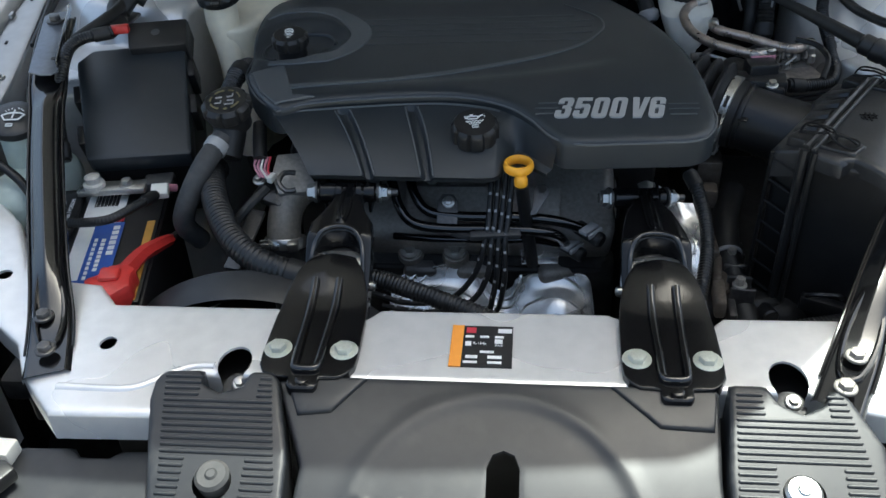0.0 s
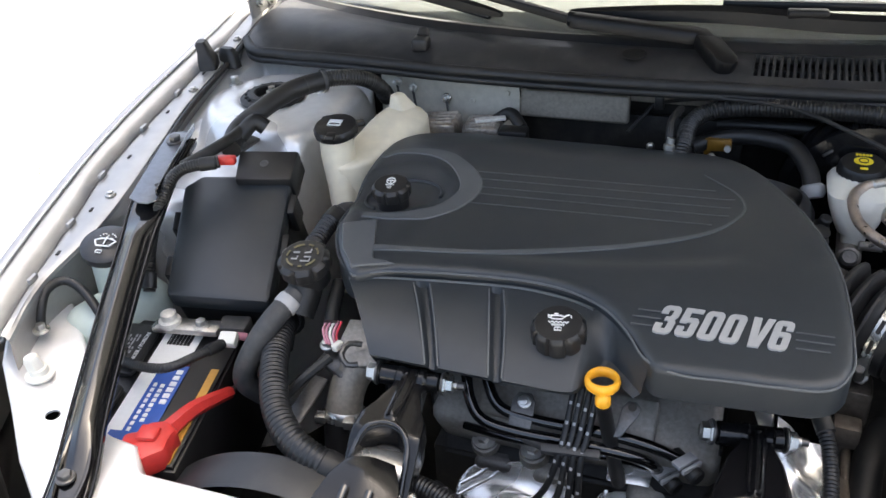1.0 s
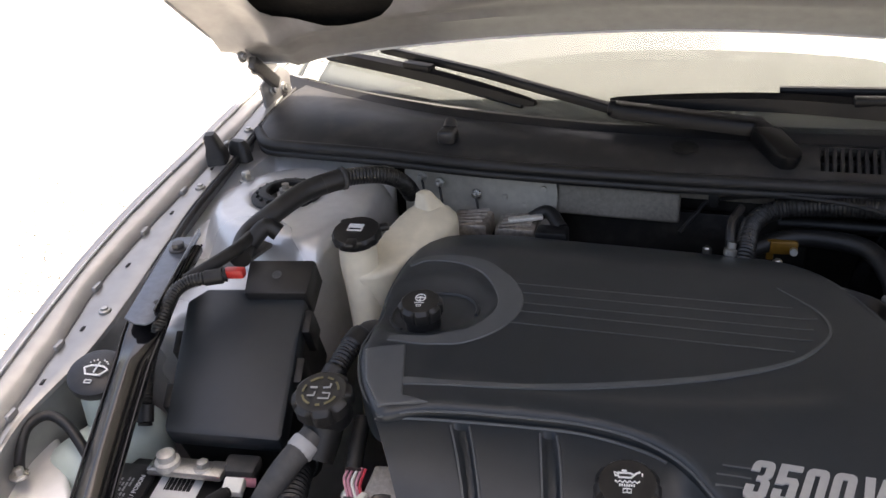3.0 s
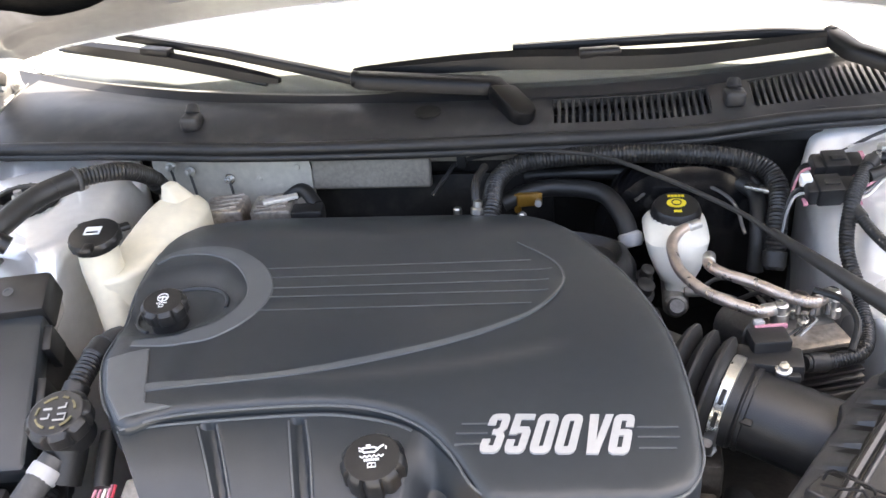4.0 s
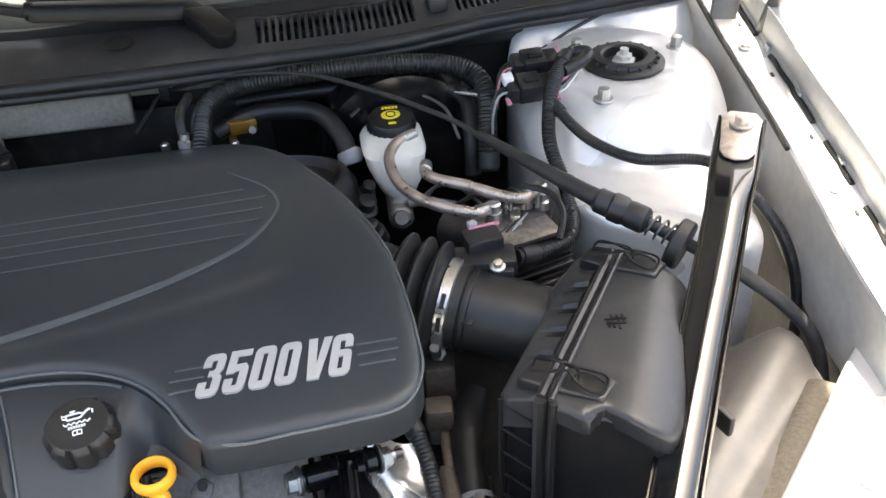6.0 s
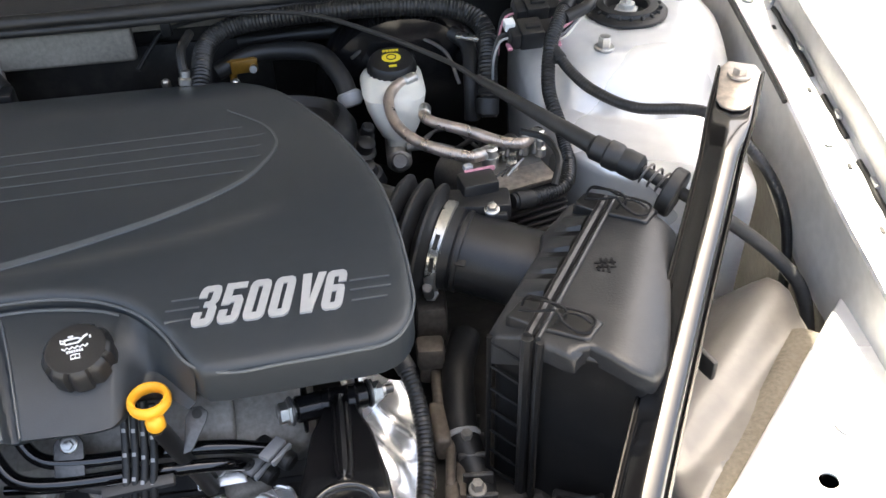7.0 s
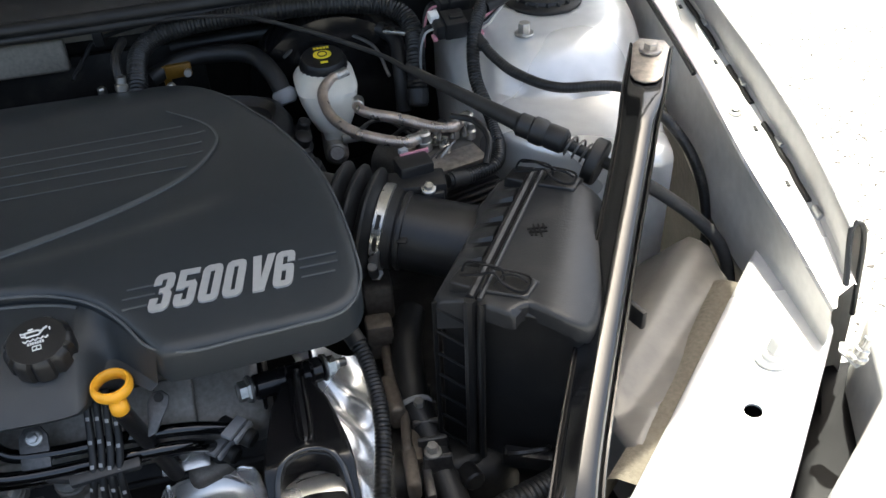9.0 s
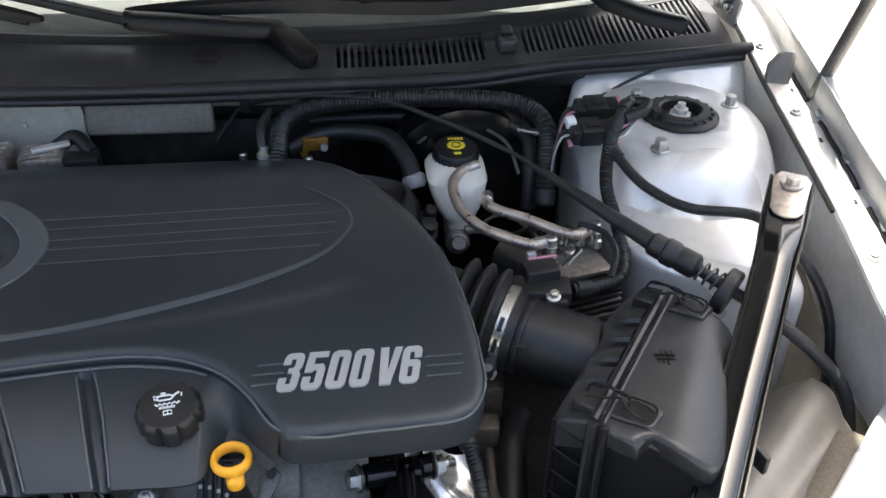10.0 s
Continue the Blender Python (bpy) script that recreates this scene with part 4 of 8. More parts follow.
def wiper(name_label, arm, blade, broad, cap, fat=1.0):
    """An arm of folded sheet, broad for its first stretch, with a hooded pivot end, and its blade."""
    w = thing("wiper", name_label, "wiper", arm[0], "windshield wipers")

    def folded(pts, wide, thick, tip=1.0):
        P = []
        for p, q in zip(pts, pts[1:]):
            k = max(1, int((Vector(q) - Vector(p)).length / 0.008))
            P += [Vector(p).lerp(Vector(q), j / k) for j in range(k)]
        P.append(Vector(pts[-1]))
        loops = []
        for i, c in enumerate(P):
            d = (P[min(i + 2, len(P) - 1)] - P[max(i - 2, 0)]).normalized()
            side = d.cross(Vector((0, 0, 1))).normalized()
            up = side.cross(d)
            g = 1 + (tip - 1) * i / (len(P) - 1)
            if i in (0, len(P) - 1):
                g *= 0.72
            loops.append([c + side * (a * wide * g) + up * (b * thick) for a, b in ((-1, -1), (-1, 0.25), (-0.80, 0.80), (-0.62, 1.0), (0.62, 1.0), (0.80, 0.80), (1, 0.25), (1, -1))])
        return rings(loops)

    part("arm_root", folded(arm[:broad], 0.0165, 0.010, 0.92), WIPER, w)
    part("arm", folded(arm[broad - 1:], 0.0085, 0.006, 0.75), WIPER, w)
    h = (Vector(arm[broad - 1]) - Vector(arm[broad - 2])).normalized()
    part("knuckle", rod(Vector(arm[broad - 1]) - h * 0.006, Vector(arm[broad - 1]) + h * 0.006, 0.0125, n=14, edge=0.002), WIPER, w)
    B = spline(blade, 0.012)
    loops = []
    for i, c in enumerate(B):
        d = (B[min(i + 1, len(B) - 1)] - B[max(i - 1, 0)]).normalized()
        side, up = frame_axes(d)
        t = i / (len(B) - 1)
        q = fat * (0.4 + 0.6 * math.sin(math.pi * t) ** 0.5)
        loops.append([c + side * a * 0.011 * q + up * (b * 0.010 * q) for a, b in ((-1, -1), (-0.8, 0.6), (0, 1.2), (0.8, 0.6), (1, -1))])
    bl = part("blade", rings(loops), WIPER, w)
    part("squeegee", tube([p - Vector((0, 0.002, 0.010)) for p in B[::4]], 0.004, 6), RUBBER, bl)
    m = B[len(B) // 2]
    part("bridge", box(m + Vector((0, 0, 0.010)), (0.06, 0.020, 0.014), Matrix.Rotation(math.atan2(B[-1].y - B[0].y, B[-1].x - B[0].x), 3, "Z"), 0.004), WIPER, bl)
    if cap:
        p, q = Vector(arm[0]), Vector(arm[1])
        d = (p - q).normalized()
        part("pivot_cover", prism([(-0.062, -0.0175), (0.0, -0.0185), (0.012, -0.014), (0.019, 0.0), (0.012, 0.014), (0.0, 0.0185), (-0.048, 0.0175)], -0.016, 0.010, 0.005, matrix=basis(p + Vector((0, 0, 0.004)), d, Vector((0, 0, 1)).cross(d))), WIPER, w)
    return w


wiper("black wiper with its arm resting on the windshield", [(0.100, 0.890, 0.970), (0.058, 0.945, 0.993), (-0.145, 0.955, 1.006), (-0.369, 1.042, 1.026), (-0.58, 1.116, 1.040)], [(-0.705, 1.145, 1.022), (-0.48, 1.058, 1.016), (-0.268, 0.980, 1.000)], 3, True)
# blade thickened to include its dark reflection in the glass
wiper("black wiper lying along the windshield base", [(0.665, 0.948, 0.986), (0.610, 0.968, 0.994), (0.560, 1.005, 1.003), (0.538, 1.050, 1.014), (0.46, 1.052, 1.019), (0.305, 1.036, 1.022), (0.082, 1.018, 1.022)], [(0.56, 1.045, 1.012), (0.31, 1.000, 1.006), (0.071, 0.997, 1.012), (-0.154, 0.985, 1.006)], 4, False, 1.2)

# hood, propped open
hd = thing("hood", "silver hood propped open, pale grey underside with pressed ribs", "hood", (0, 1.05, 1.1))
TILT = radians(42)
HM = Matrix.Translation((0, 1.115, 1.118)) @ Matrix(((1, 0, 0, 0), (0, -math.cos(TILT), math.sin(TILT), 0), (0, math.sin(TILT), math.cos(TILT), 0), (0, 0, 0, 1)))
HALF = [(0.0, 0.0), (0.28, -0.003), (0.58, -0.004), (0.73, 0.0), (0.79, 0.04), (0.815, 0.2), (0.81, 0.542), (0.775, 0.738), (0.7, 0.825), (0.57, 0.911), (0.5, 1.009), (0.42, 1.096), (0.2, 1.128), (0.0, 1.134)]
HO = spline([(-x, y, 0) for x, y in HALF[:0:-1]] + [(x, y, 0) for x, y in HALF[:-1]], 0.03, True)


def hood_skin(x, y):
    return -0.09 * (x / 0.8) ** 2 - 0.02 * (y - 0.5) ** 2


def hood_in(x, y):
    """Underside: rolled edge, pressed beads and a sunken middle."""
    e = 0.0
    d = abs(y - 0.062 - 0.018 * math.cos(3.2 * x))
    e += 0.007 * math.exp(-(d / 0.008) ** 2)
    d = abs(y - 0.115 - 0.03 * math.cos(3.5 * x))
    e += 0.014 * math.exp(-(d / 0.022) ** 2)
    e += 0.012 * math.exp(-((abs(x) - 0.70) / 0.02) ** 2)
    e += 0.012 * math.exp(-((abs(x) - 0.40) / 0.03) ** 2) * min(1.0, max(0.0, (y - 0.12) / 0.1))
    return hood_skin(x, y) - 0.012 - e


hood_holes = [spline([(s * 0.69, 0.17, 0), (s * 0.63, 0.115, 0), (s * 0.56, 0.105, 0), (s * 0.49, 0.13, 0), (s * 0.46, 0.22, 0), (s * 0.52, 0.33, 0), (s * 0.66, 0.34, 0)], 0.02, True) for s in (-1, 1)]
hood_holes += [spline([(s * 0.06, 0.30, 0), (s * 0.35, 0.27, 0), (s * 0.38, 0.65, 0), (s * 0.07, 0.75, 0)], 0.03, True) for s in (-1, 1)]
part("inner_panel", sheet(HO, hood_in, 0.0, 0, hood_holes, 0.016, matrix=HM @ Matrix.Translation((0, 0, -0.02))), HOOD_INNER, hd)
# black sheet added under the skin: shade seen through the openings
part("opening_shade", sheet(HO, lambda x, y: hood_skin(x, y) - 0.016, 0.0, 0, (), 0.05, matrix=HM), DARK, hd, "black sheet for the shade inside the hood's openings")
part("outer_skin", sheet(HO, hood_skin, 0.036, 0, (), 0.05, matrix=HM), PAINT, hd)
for s in (-1, 1):
    hg = part("hinge", prism([(0, 0.004), (0.03, -0.012), (0.10, -0.004), (0.16, 0.03), (0.155, 0.055), (0.05, 0.045), (0.01, 0.03)], -0.003, 0.003, 0.001, matrix=basis((s * 0.772, 1.060, 0.985), (0, -0.74, 0.67), (0, 0.67, 0.74))), HOOD_INNER, hd)
    part("hinge_base", prism([(-0.05, -0.014), (0.04, -0.014), (0.05, 0.03), (-0.02, 0.05), (-0.05, 0.03)], -0.003, 0.003, 0.001, matrix=basis((s * 0.768, 1.05, 0.968), (0, -1, 0.05), (0, 0.05, 1))), HOOD_INNER, hg)
    part("hinge_arm", box((s * 0.760, 1.01, 1.022), (0.014, 0.09, 0.022), turn_z(0, -40), 0.003), STEEL_DARK, hg)
    for y, z in ((1.075, 0.975), (1.035, 0.982), (0.985, 1.035), (0.955, 1.065)):
        hex_bolt("bolt", hg, (s * 0.764, y, z), (-s, -0.2, 0.3), 0.006, 0.010, 0.009)
pr = thing("prop_rod", "black steel hood prop rod on a silver bracket", "prop rod", (0.79, 0.80, 0.94))
part("rod", tube([(0.795, 0.80, 0.905), (0.797, 0.775, 0.965), (0.797, 0.70, 1.16), (0.793, 0.60, 1.43)], 0.0095, 12), STEEL_DARK, pr)
part("boot", rod((0.794, 0.804, 0.893), (0.796, 0.786, 0.935), 0.014, 0.012, edge=0.002), RUBBER, pr)

# ---- engine cover ----
ec = thing("engine_cover", "large black plastic V6 engine cover with silver lettering", "engine cover", (0.0, 0.45, 0.82), off=(0, 0.002, 0.004))
EO = spline([(-0.258, 0.322, 0), (-0.296, 0.365, 0), (-0.326, 0.425, 0), (-0.330, 0.465, 0), (-0.350, 0.565, 0), (-0.358, 0.66, 0), (-0.345, 0.735, 0), (-0.30, 0.758, 0), (-0.117, 0.766, 0), (0.060, 0.775, 0), (0.105, 0.755, 0), (0.150, 0.705, 0), (0.219, 0.589, 0),
             (0.256, 0.482, 0), (0.268, 0.393, 0), (0.270, 0.311, 0), (0.262, 0.274, 0), (0.238, 0.255, 0), (0.19, 0.251, 0), (0.108, 0.246, 0), (0.088, 0.252, 0), (0.068, 0.283, 0), (0.044, 0.315, 0), (0.012, 0.342, 0),
             (-0.035, 0.356, 0), (-0.090, 0.358, 0), (-0.212, 0.342, 0)], 0.010, True)


def top_z(x, y):
    z = 0.898 + 0.006 * (1 - ((y - 0.5) / 0.3) ** 2) - 0.03 * max(0.0, (y - 0.66) / 0.12) ** 2
    z -= 0.010 * max(0.0, (-0.22 - x) / 0.12) ** 2
    # dished pocket round the steering fluid cap
    d = math.hypot((x + 0.282) / 0.075, (y - 0.53) / 0.072)
    if d < 1.0:
        z -= 0.014 * min(1.0, (1 - d) / 0.35)
    # shallow dish inside the swoosh
    yy = 0.375 + 0.06 * (x + 0.25) + 0.62 * max(0.0, x + 0.1) ** 2
    if -0.24 < x < 0.17 and yy < y < 0.66:
        z -= 0.004 * min(1.0, (y - yy) / 0.02) * min(1.0, (0.66 - y) / 0.05) * min(1.0, (0.17 - x) / 0.04) * min(1.0, (x + 0.24) / 0.02)
    return z


part("shell", sheet(EO, top_z, 0.028, 0.010, (), 0.008), COVER, ec)
# thin paler line paints the highlight round the cover's edge
part("edge_highlight", tube([(p.x, p.y, top_z(p.x, p.y) - 0.006) for p in EO[::4]] + [(EO[0].x, EO[0].y, top_z(EO[0].x, EO[0].y) - 0.006)], 0.0014, 6), COVER_SMOOTH, ec)
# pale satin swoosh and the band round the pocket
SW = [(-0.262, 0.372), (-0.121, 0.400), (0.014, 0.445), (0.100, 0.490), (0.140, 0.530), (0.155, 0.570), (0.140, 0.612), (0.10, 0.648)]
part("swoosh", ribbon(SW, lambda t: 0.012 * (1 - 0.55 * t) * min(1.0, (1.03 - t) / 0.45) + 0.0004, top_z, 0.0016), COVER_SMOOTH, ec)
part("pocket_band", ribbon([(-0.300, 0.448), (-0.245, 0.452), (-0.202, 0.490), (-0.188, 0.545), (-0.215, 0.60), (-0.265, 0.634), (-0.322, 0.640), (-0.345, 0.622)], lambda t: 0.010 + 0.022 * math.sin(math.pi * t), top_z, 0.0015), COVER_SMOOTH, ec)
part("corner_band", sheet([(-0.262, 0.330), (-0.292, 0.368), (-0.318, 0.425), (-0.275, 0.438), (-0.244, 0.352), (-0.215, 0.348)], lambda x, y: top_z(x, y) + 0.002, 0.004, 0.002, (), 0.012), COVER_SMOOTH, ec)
part("pocket_ring", tube([(x, y, top_z(x, y) + 0.001) for x, y in circle((-0.275, 0.525), 0.052, 24, 0.9)[:17]], 0.0025, 6), COVER, ec)
for a, b in (((-0.205, 0.596), (0.117, 0.612)), ((-0.200, 0.576), (0.142, 0.592)), ((-0.198, 0.553), (0.138, 0.570)), ((-0.196, 0.535), (0.138, 0.549)), ((-0.194, 0.509), (0.120, 0.524))):
    part("groove_line", ribbon([a, ((a[0] + b[0]) / 2, (a[1] + b[1]) / 2), b], 0.0012, top_z, 0.0010), COVER_SMOOTH, ec)
for dy in (0.0, 0.013, 0.025):
    for x0, x1 in ((0.060 + 0.004 * (dy > 0.02), 0.088), (0.217, 0.252 - 0.004 * (dy < 0.01))):
        part("groove_line", ribbon([(x0, 0.305 + dy), ((x0 + x1) / 2, 0.3055 + dy), (x1, 0.306 + dy)], 0.0014, top_z, 0.0012), COVER_SMOOTH, ec)
TM = basis((0.0810, 0.2945, top_z(0.14, 0.31) + 0.0005), (1, 0.016, 0.0), (0, 1, 0))
# heavy condensed italic figures: outline and counter of each in a unit square
ZERO = [(0, 0.14), (0.07, 0.05), (0.24, 0), (0.76, 0), (0.93, 0.05), (1, 0.14), (1, 0.86), (0.93, 0.95), (0.76, 1), (0.24, 1), (0.07, 0.95), (0, 0.86)]
FIGURES = {
    "3": ([(0, 0.70), (0, 0.86), (0.07, 0.95), (0.24, 1), (0.76, 1), (0.93, 0.95), (1, 0.86), (1, 0.62), (0.86, 0.525), (1, 0.43), (1, 0.14), (0.93, 0.05), (0.76, 0), (0.24, 0), (0.07, 0.05), (0, 0.14), (0, 0.34), (0.38, 0.34), (0.38, 0.17), (0.62, 0.17), (0.62, 0.42), (0.54, 0.46), (0.36, 0.46), (0.36, 0.59), (0.54, 0.59), (0.62, 0.63), (0.62, 0.84), (0.38, 0.84), (0.38, 0.70)], ()),
    "5": ([(0, 1), (1, 1), (1, 0.85), (0.38, 0.85), (0.38, 0.66), (0.86, 0.66), (1, 0.55), (1, 0.14), (0.93, 0.05), (0.76, 0), (0.24, 0), (0.07, 0.05), (0, 0.14), (0, 0.33), (0.38, 0.33), (0.38, 0.16), (0.62, 0.16), (0.62, 0.50), (0.42, 0.50), (0.36, 0.46), (0.0, 0.46)], ()),
    "0": (ZERO, ([(0.39, 0.17), (0.61, 0.17), (0.61, 0.83), (0.39, 0.83)],)),
    "V": ([(0, 1), (0.38, 1), (0.50, 0.34), (0.66, 1), (1, 1), (0.70, 0), (0.22, 0)], ()),
    "6": ([(0, 0.14), (0, 0.86), (0.07, 0.95), (0.24, 1), (0.76, 1), (0.93, 0.95), (1, 0.86), (1, 0.68), (0.62, 0.68), (0.62, 0.84), (0.39, 0.84), (0.39, 0.61), (0.78, 0.61), (0.94, 0.58), (1, 0.50), (1, 0.14), (0.93, 0.05), (0.76, 0), (0.24, 0), (0.07, 0.05)], ([(0.39, 0.16), (0.62, 0.16), (0.62, 0.45), (0.39, 0.45)],)),
}
for ch, x, wide in zip("3500V6", (0.0, 0.0214, 0.0428, 0.0640, 0.0872, 0.1088), (0.0180, 0.0180, 0.0180, 0.0180, 0.0205, 0.0180)):
    outer, *counters = [[(x + wide * a + 0.0100 * b, 0.0490 * b) for a, b in lp] for lp in (FIGURES[ch][0], *FIGURES[ch][1])]
    part("numeral" if ch != "V" else "letter", sheet(outer, 0.0012, 0.0022, 0, counters, 0.05, matrix=TM), SILVER_PRINT, ec, "raised silver italic character")


# lower front ledge with three stepped panels
LT = spline([(-0.266, 0.328, 0), (-0.212, 0.3415, 0), (-0.09, 0.3575, 0), (-0.036, 0.3555, 0), (0.011, 0.3420, 0), (0.042, 0.316, 0), (0.0655, 0.285, 0), (0.086, 0.255, 0)], 0.004)
LB = spline([(x, y, 0) for x, y in [(-0.206, 0.242), (-0.16, 0.241), (-0.05, 0.238), (0.004, 0.238), (0.018, 0.246), (0.026, 0.266), (0.036, 0.282), (0.050, 0.272), (0.074, 0.250)]], 0.004)


def along(c, u):
    k = u * (len(c) - 1)
    i = min(len(c) - 2, int(k))
    a, b = c[i], c[i + 1]
    return Vector((a[0] + (b[0] - a[0]) * (k - i), a[1] + (b[1] - a[1]) * (k - i), 0))


def ledge_pt(u, v):
    top = along(LT, u)
    bot = along(LB, u ** 1.08)
    k = max(0.0, min(1.0, (u - 0.72) / 0.1))
    if v < 0.8:
        t = v / 0.8
        p = top.lerp(bot, t)
        soft = 0.889 - 0.006 * t - 0.031 * t ** 2.2
        steep = 0.889 - 0.028 * min(1.0, t * 2.2) - 0.009 * t
        p.z = soft * (1 - k) + steep * k
    else:
        t = (v - 0.8) / 0.2
        p = bot.copy()
        p.y += 0.012 * t
        p.z = 0.852 - 0.012 * t
    for g in (0.215, 0.425):
        d = abs(u - 0.06 * v - g)
        if d < 0.024 and v > 0.05:
            p += Vector((0, 0.45, -0.9)) * (0.0075 * (1 - max(0.0, (d - 0.010) / 0.014)))
    return p


secs = []
for i in range(161):
    secs.append([ledge_pt(i / 160, j / 24) for j in range(25)])
part("ledge", loft(secs), COVER, ec)
# paler line for the highlight along the ledge's fold
part("crease_highlight", tube([ledge_pt(i / 40, 0.03) + Vector((0, 0, 0.0005)) for i in range(30)], 0.0016, 6), COVER_SMOOTH, ec)
# pale lines draw the glint on the stepped panels' edges
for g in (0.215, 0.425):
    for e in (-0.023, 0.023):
        part("panel_edge_highlight", tube([ledge_pt(g + e + 0.06 * v, v) + Vector((0, -0.0004, 0.0006)) for v in (0.07, 0.2, 0.35, 0.5, 0.65, 0.78)], 0.0011, 6), COVER_SMOOTH, ec)
part("ledge_end", loft([[ledge_pt(0, j / 24) for j in range(25)], [ledge_pt(0, j / 24) + Vector((0.02, 0.02, -0.06)) for j in range(25)]]), COVER, ec)
part("filler_boss", lathe([(0.036, -0.012), (0.036, 0.0), (0.033, 0.006), (0.026, 0.007)], (-0.012, 0.299, 0.866), (0, -0.12, 1), 32), COVER, ec)

def cap_marks(c, axis, rows, parent, material=None):
    a = Vector(axis).normalized()
    m = basis(Vector(c), Vector((1, 0.15, 0)) - a * a.dot(Vector((1, 0.15, 0))), (0, 1, 0.2))
    bm = polys(rows, m) if isinstance(rows[0][0], tuple) else bars(rows, m, 0.0007)
    return tagged(part("symbol", bm, material or WHITE, parent, "printed symbol"), kind="stuff")


def screw_cap(label, c, r, h, axis, lobes, rows, mark=None, neck=0.8):
    t = thing("filler_cap", label, "filler cap", c)
    a = Vector(axis).normalized()
    part("neck", lathe([(r * neck, -0.02), (r * neck, 0.004)], c, a, 28), PLASTIC, t)
    part("cap", lathe([(r * 0.93, 0.0), (r, 0.003), (r, h * 0.75), (r * 0.90, h * 0.90), (r * 0.84, h * 0.985), (r * 0.78, h), (r * 0.70, h - 0.0008), (r * 0.3, h + 0.0004)], c, a, 64, None, lobes, r * 0.14, (0.002, h * 0.91)), PLASTIC, t)
    cap_marks(Vector(c) + a * (h + 0.0008), a, rows, t, mark)
    return t


CAN = [strip([(-0.0095, 0.011), (-0.0085, 0.005), (0.0035, 0.005), (0.0085, 0.0105), (0.0125, 0.0125)], 0.0016), strip([(-0.0095, 0.0105), (0.0025, 0.0105), (0.0065, 0.0085)], 0.0016), strip([(-0.0095, 0.0095), (-0.0135, 0.0115), (-0.0125, 0.0075), (-0.009, 0.0065)], 0.0012),
       strip([(-0.0035, 0.0105), (-0.0035, 0.0135)], 0.0012), strip([(-0.006, 0.0135), (-0.001, 0.0135)], 0.0014), strip([(0.0145, 0.011), (0.0145, 0.0075)], 0.0014)]
CAN += [strip([(-0.012 + 0.0024 * i, 0.0 + 0.0012 * math.cos(i * math.pi)) for i in range(11)], 0.0013)]
CAN += [[(-0.008 + 0.0023 * i, -0.0055), (-0.0064 + 0.0023 * i, -0.0055), (-0.0064 + 0.0023 * i, -0.003), (-0.008 + 0.0023 * i, -0.003)] for i in range(7)]
BOOK = [strip([(-0.004, -0.0085), (-0.004, -0.013), (0.0, -0.0125), (0.004, -0.013), (0.004, -0.0085), (0.0, -0.008), (-0.004, -0.0085)], 0.0009), strip([(0.0, -0.008), (0.0, -0.0125)], 0.0008)]
OIL_ROWS = [[(x * 0.86, y * 0.86) for x, y in row] for row in CAN + BOOK]
screw_cap("black scalloped oil filler cap with white oil can symbol", (-0.011, 0.298, 0.878), 0.0290, 0.025, (0.0, -0.2, 1), 9, OIL_ROWS)
PS_ROWS = [strip([(0.0058 * math.cos(2 * math.pi * k / 20), 0.004 + 0.0058 * math.sin(2 * math.pi * k / 20)) for k in range(21)], 0.0009), strip([(-0.0048, 0.0035), (0.0, 0.0052), (0.0048, 0.0035)], 0.0013), strip([(0.0, 0.0045), (0.0, -0.001)], 0.0011)]
PS_ROWS += [strip([(-0.006 + 0.0015 * i, -0.0045 + 0.0005 * math.cos(i * math.pi)) for i in range(9)], 0.0008), strip([(-0.0025, -0.0075), (-0.0025, -0.0105), (0.0025, -0.0105), (0.0025, -0.0075), (-0.0025, -0.0075)], 0.0007)]
screw_cap("black power steering cap with white wheel symbol", (-0.279, 0.500, 0.909), 0.0255, 0.018, (0, -0.12, 1), 8, PS_ROWS)

# dipstick
dp = thing("dipstick", "yellow ring handle oil dipstick in a black tube", "dipstick", (0.042, 0.235, 0.78), off=(0, 0.004, 0))
ring = [Vector((0.0415 + 0.0150 * math.cos(t), 0.260 + 0.0150 * math.sin(t), 0.860)) for t in (2 * math.pi * k / 32 for k in range(32))]
bm = rings([[p + Vector((math.cos(2 * math.pi * k / 32), math.sin(2 * math.pi * k / 32), 0)) * (0.0034 * math.cos(a)) + Vector((0, 0, 0.0062 * math.sin(a))) for a in (2 * math.pi * j / 10 for j in range(10))] for k, p in enumerate(ring)], None, False, True)
part("handle", bm, YELLOW, dp)
part("web", box((0.0435, 0.246, 0.852), (0.008, 0.007, 0.018), None, 0.002), YELLOW, dp)
part("stem", lathe([(0.0068, -0.010), (0.0082, -0.008), (0.0082, -0.001), (0.0070, 0.002), (0.0045, 0.005), (0.004, 0.008)], (0.0445, 0.248, 0.850), (-0.05, 0.1, 1), 18), YELLOW, dp)
part("tube", rod((0.045, 0.247, 0.842), (0.060, 0.292, 0.690), 0.0080), PLASTIC, dp)

# ---- engine front between the torque struts ----
eb = thing("engine_block", "stained aluminium engine block with rocker cover", "engine", (0.0, 0.35, 0.40))
# block and head coloured near-black for the shade low in the bay
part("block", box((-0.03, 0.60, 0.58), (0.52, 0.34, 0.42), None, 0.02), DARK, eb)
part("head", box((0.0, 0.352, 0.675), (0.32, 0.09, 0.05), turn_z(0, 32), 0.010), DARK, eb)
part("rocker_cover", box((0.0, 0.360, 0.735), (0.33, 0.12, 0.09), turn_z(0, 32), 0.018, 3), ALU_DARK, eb)
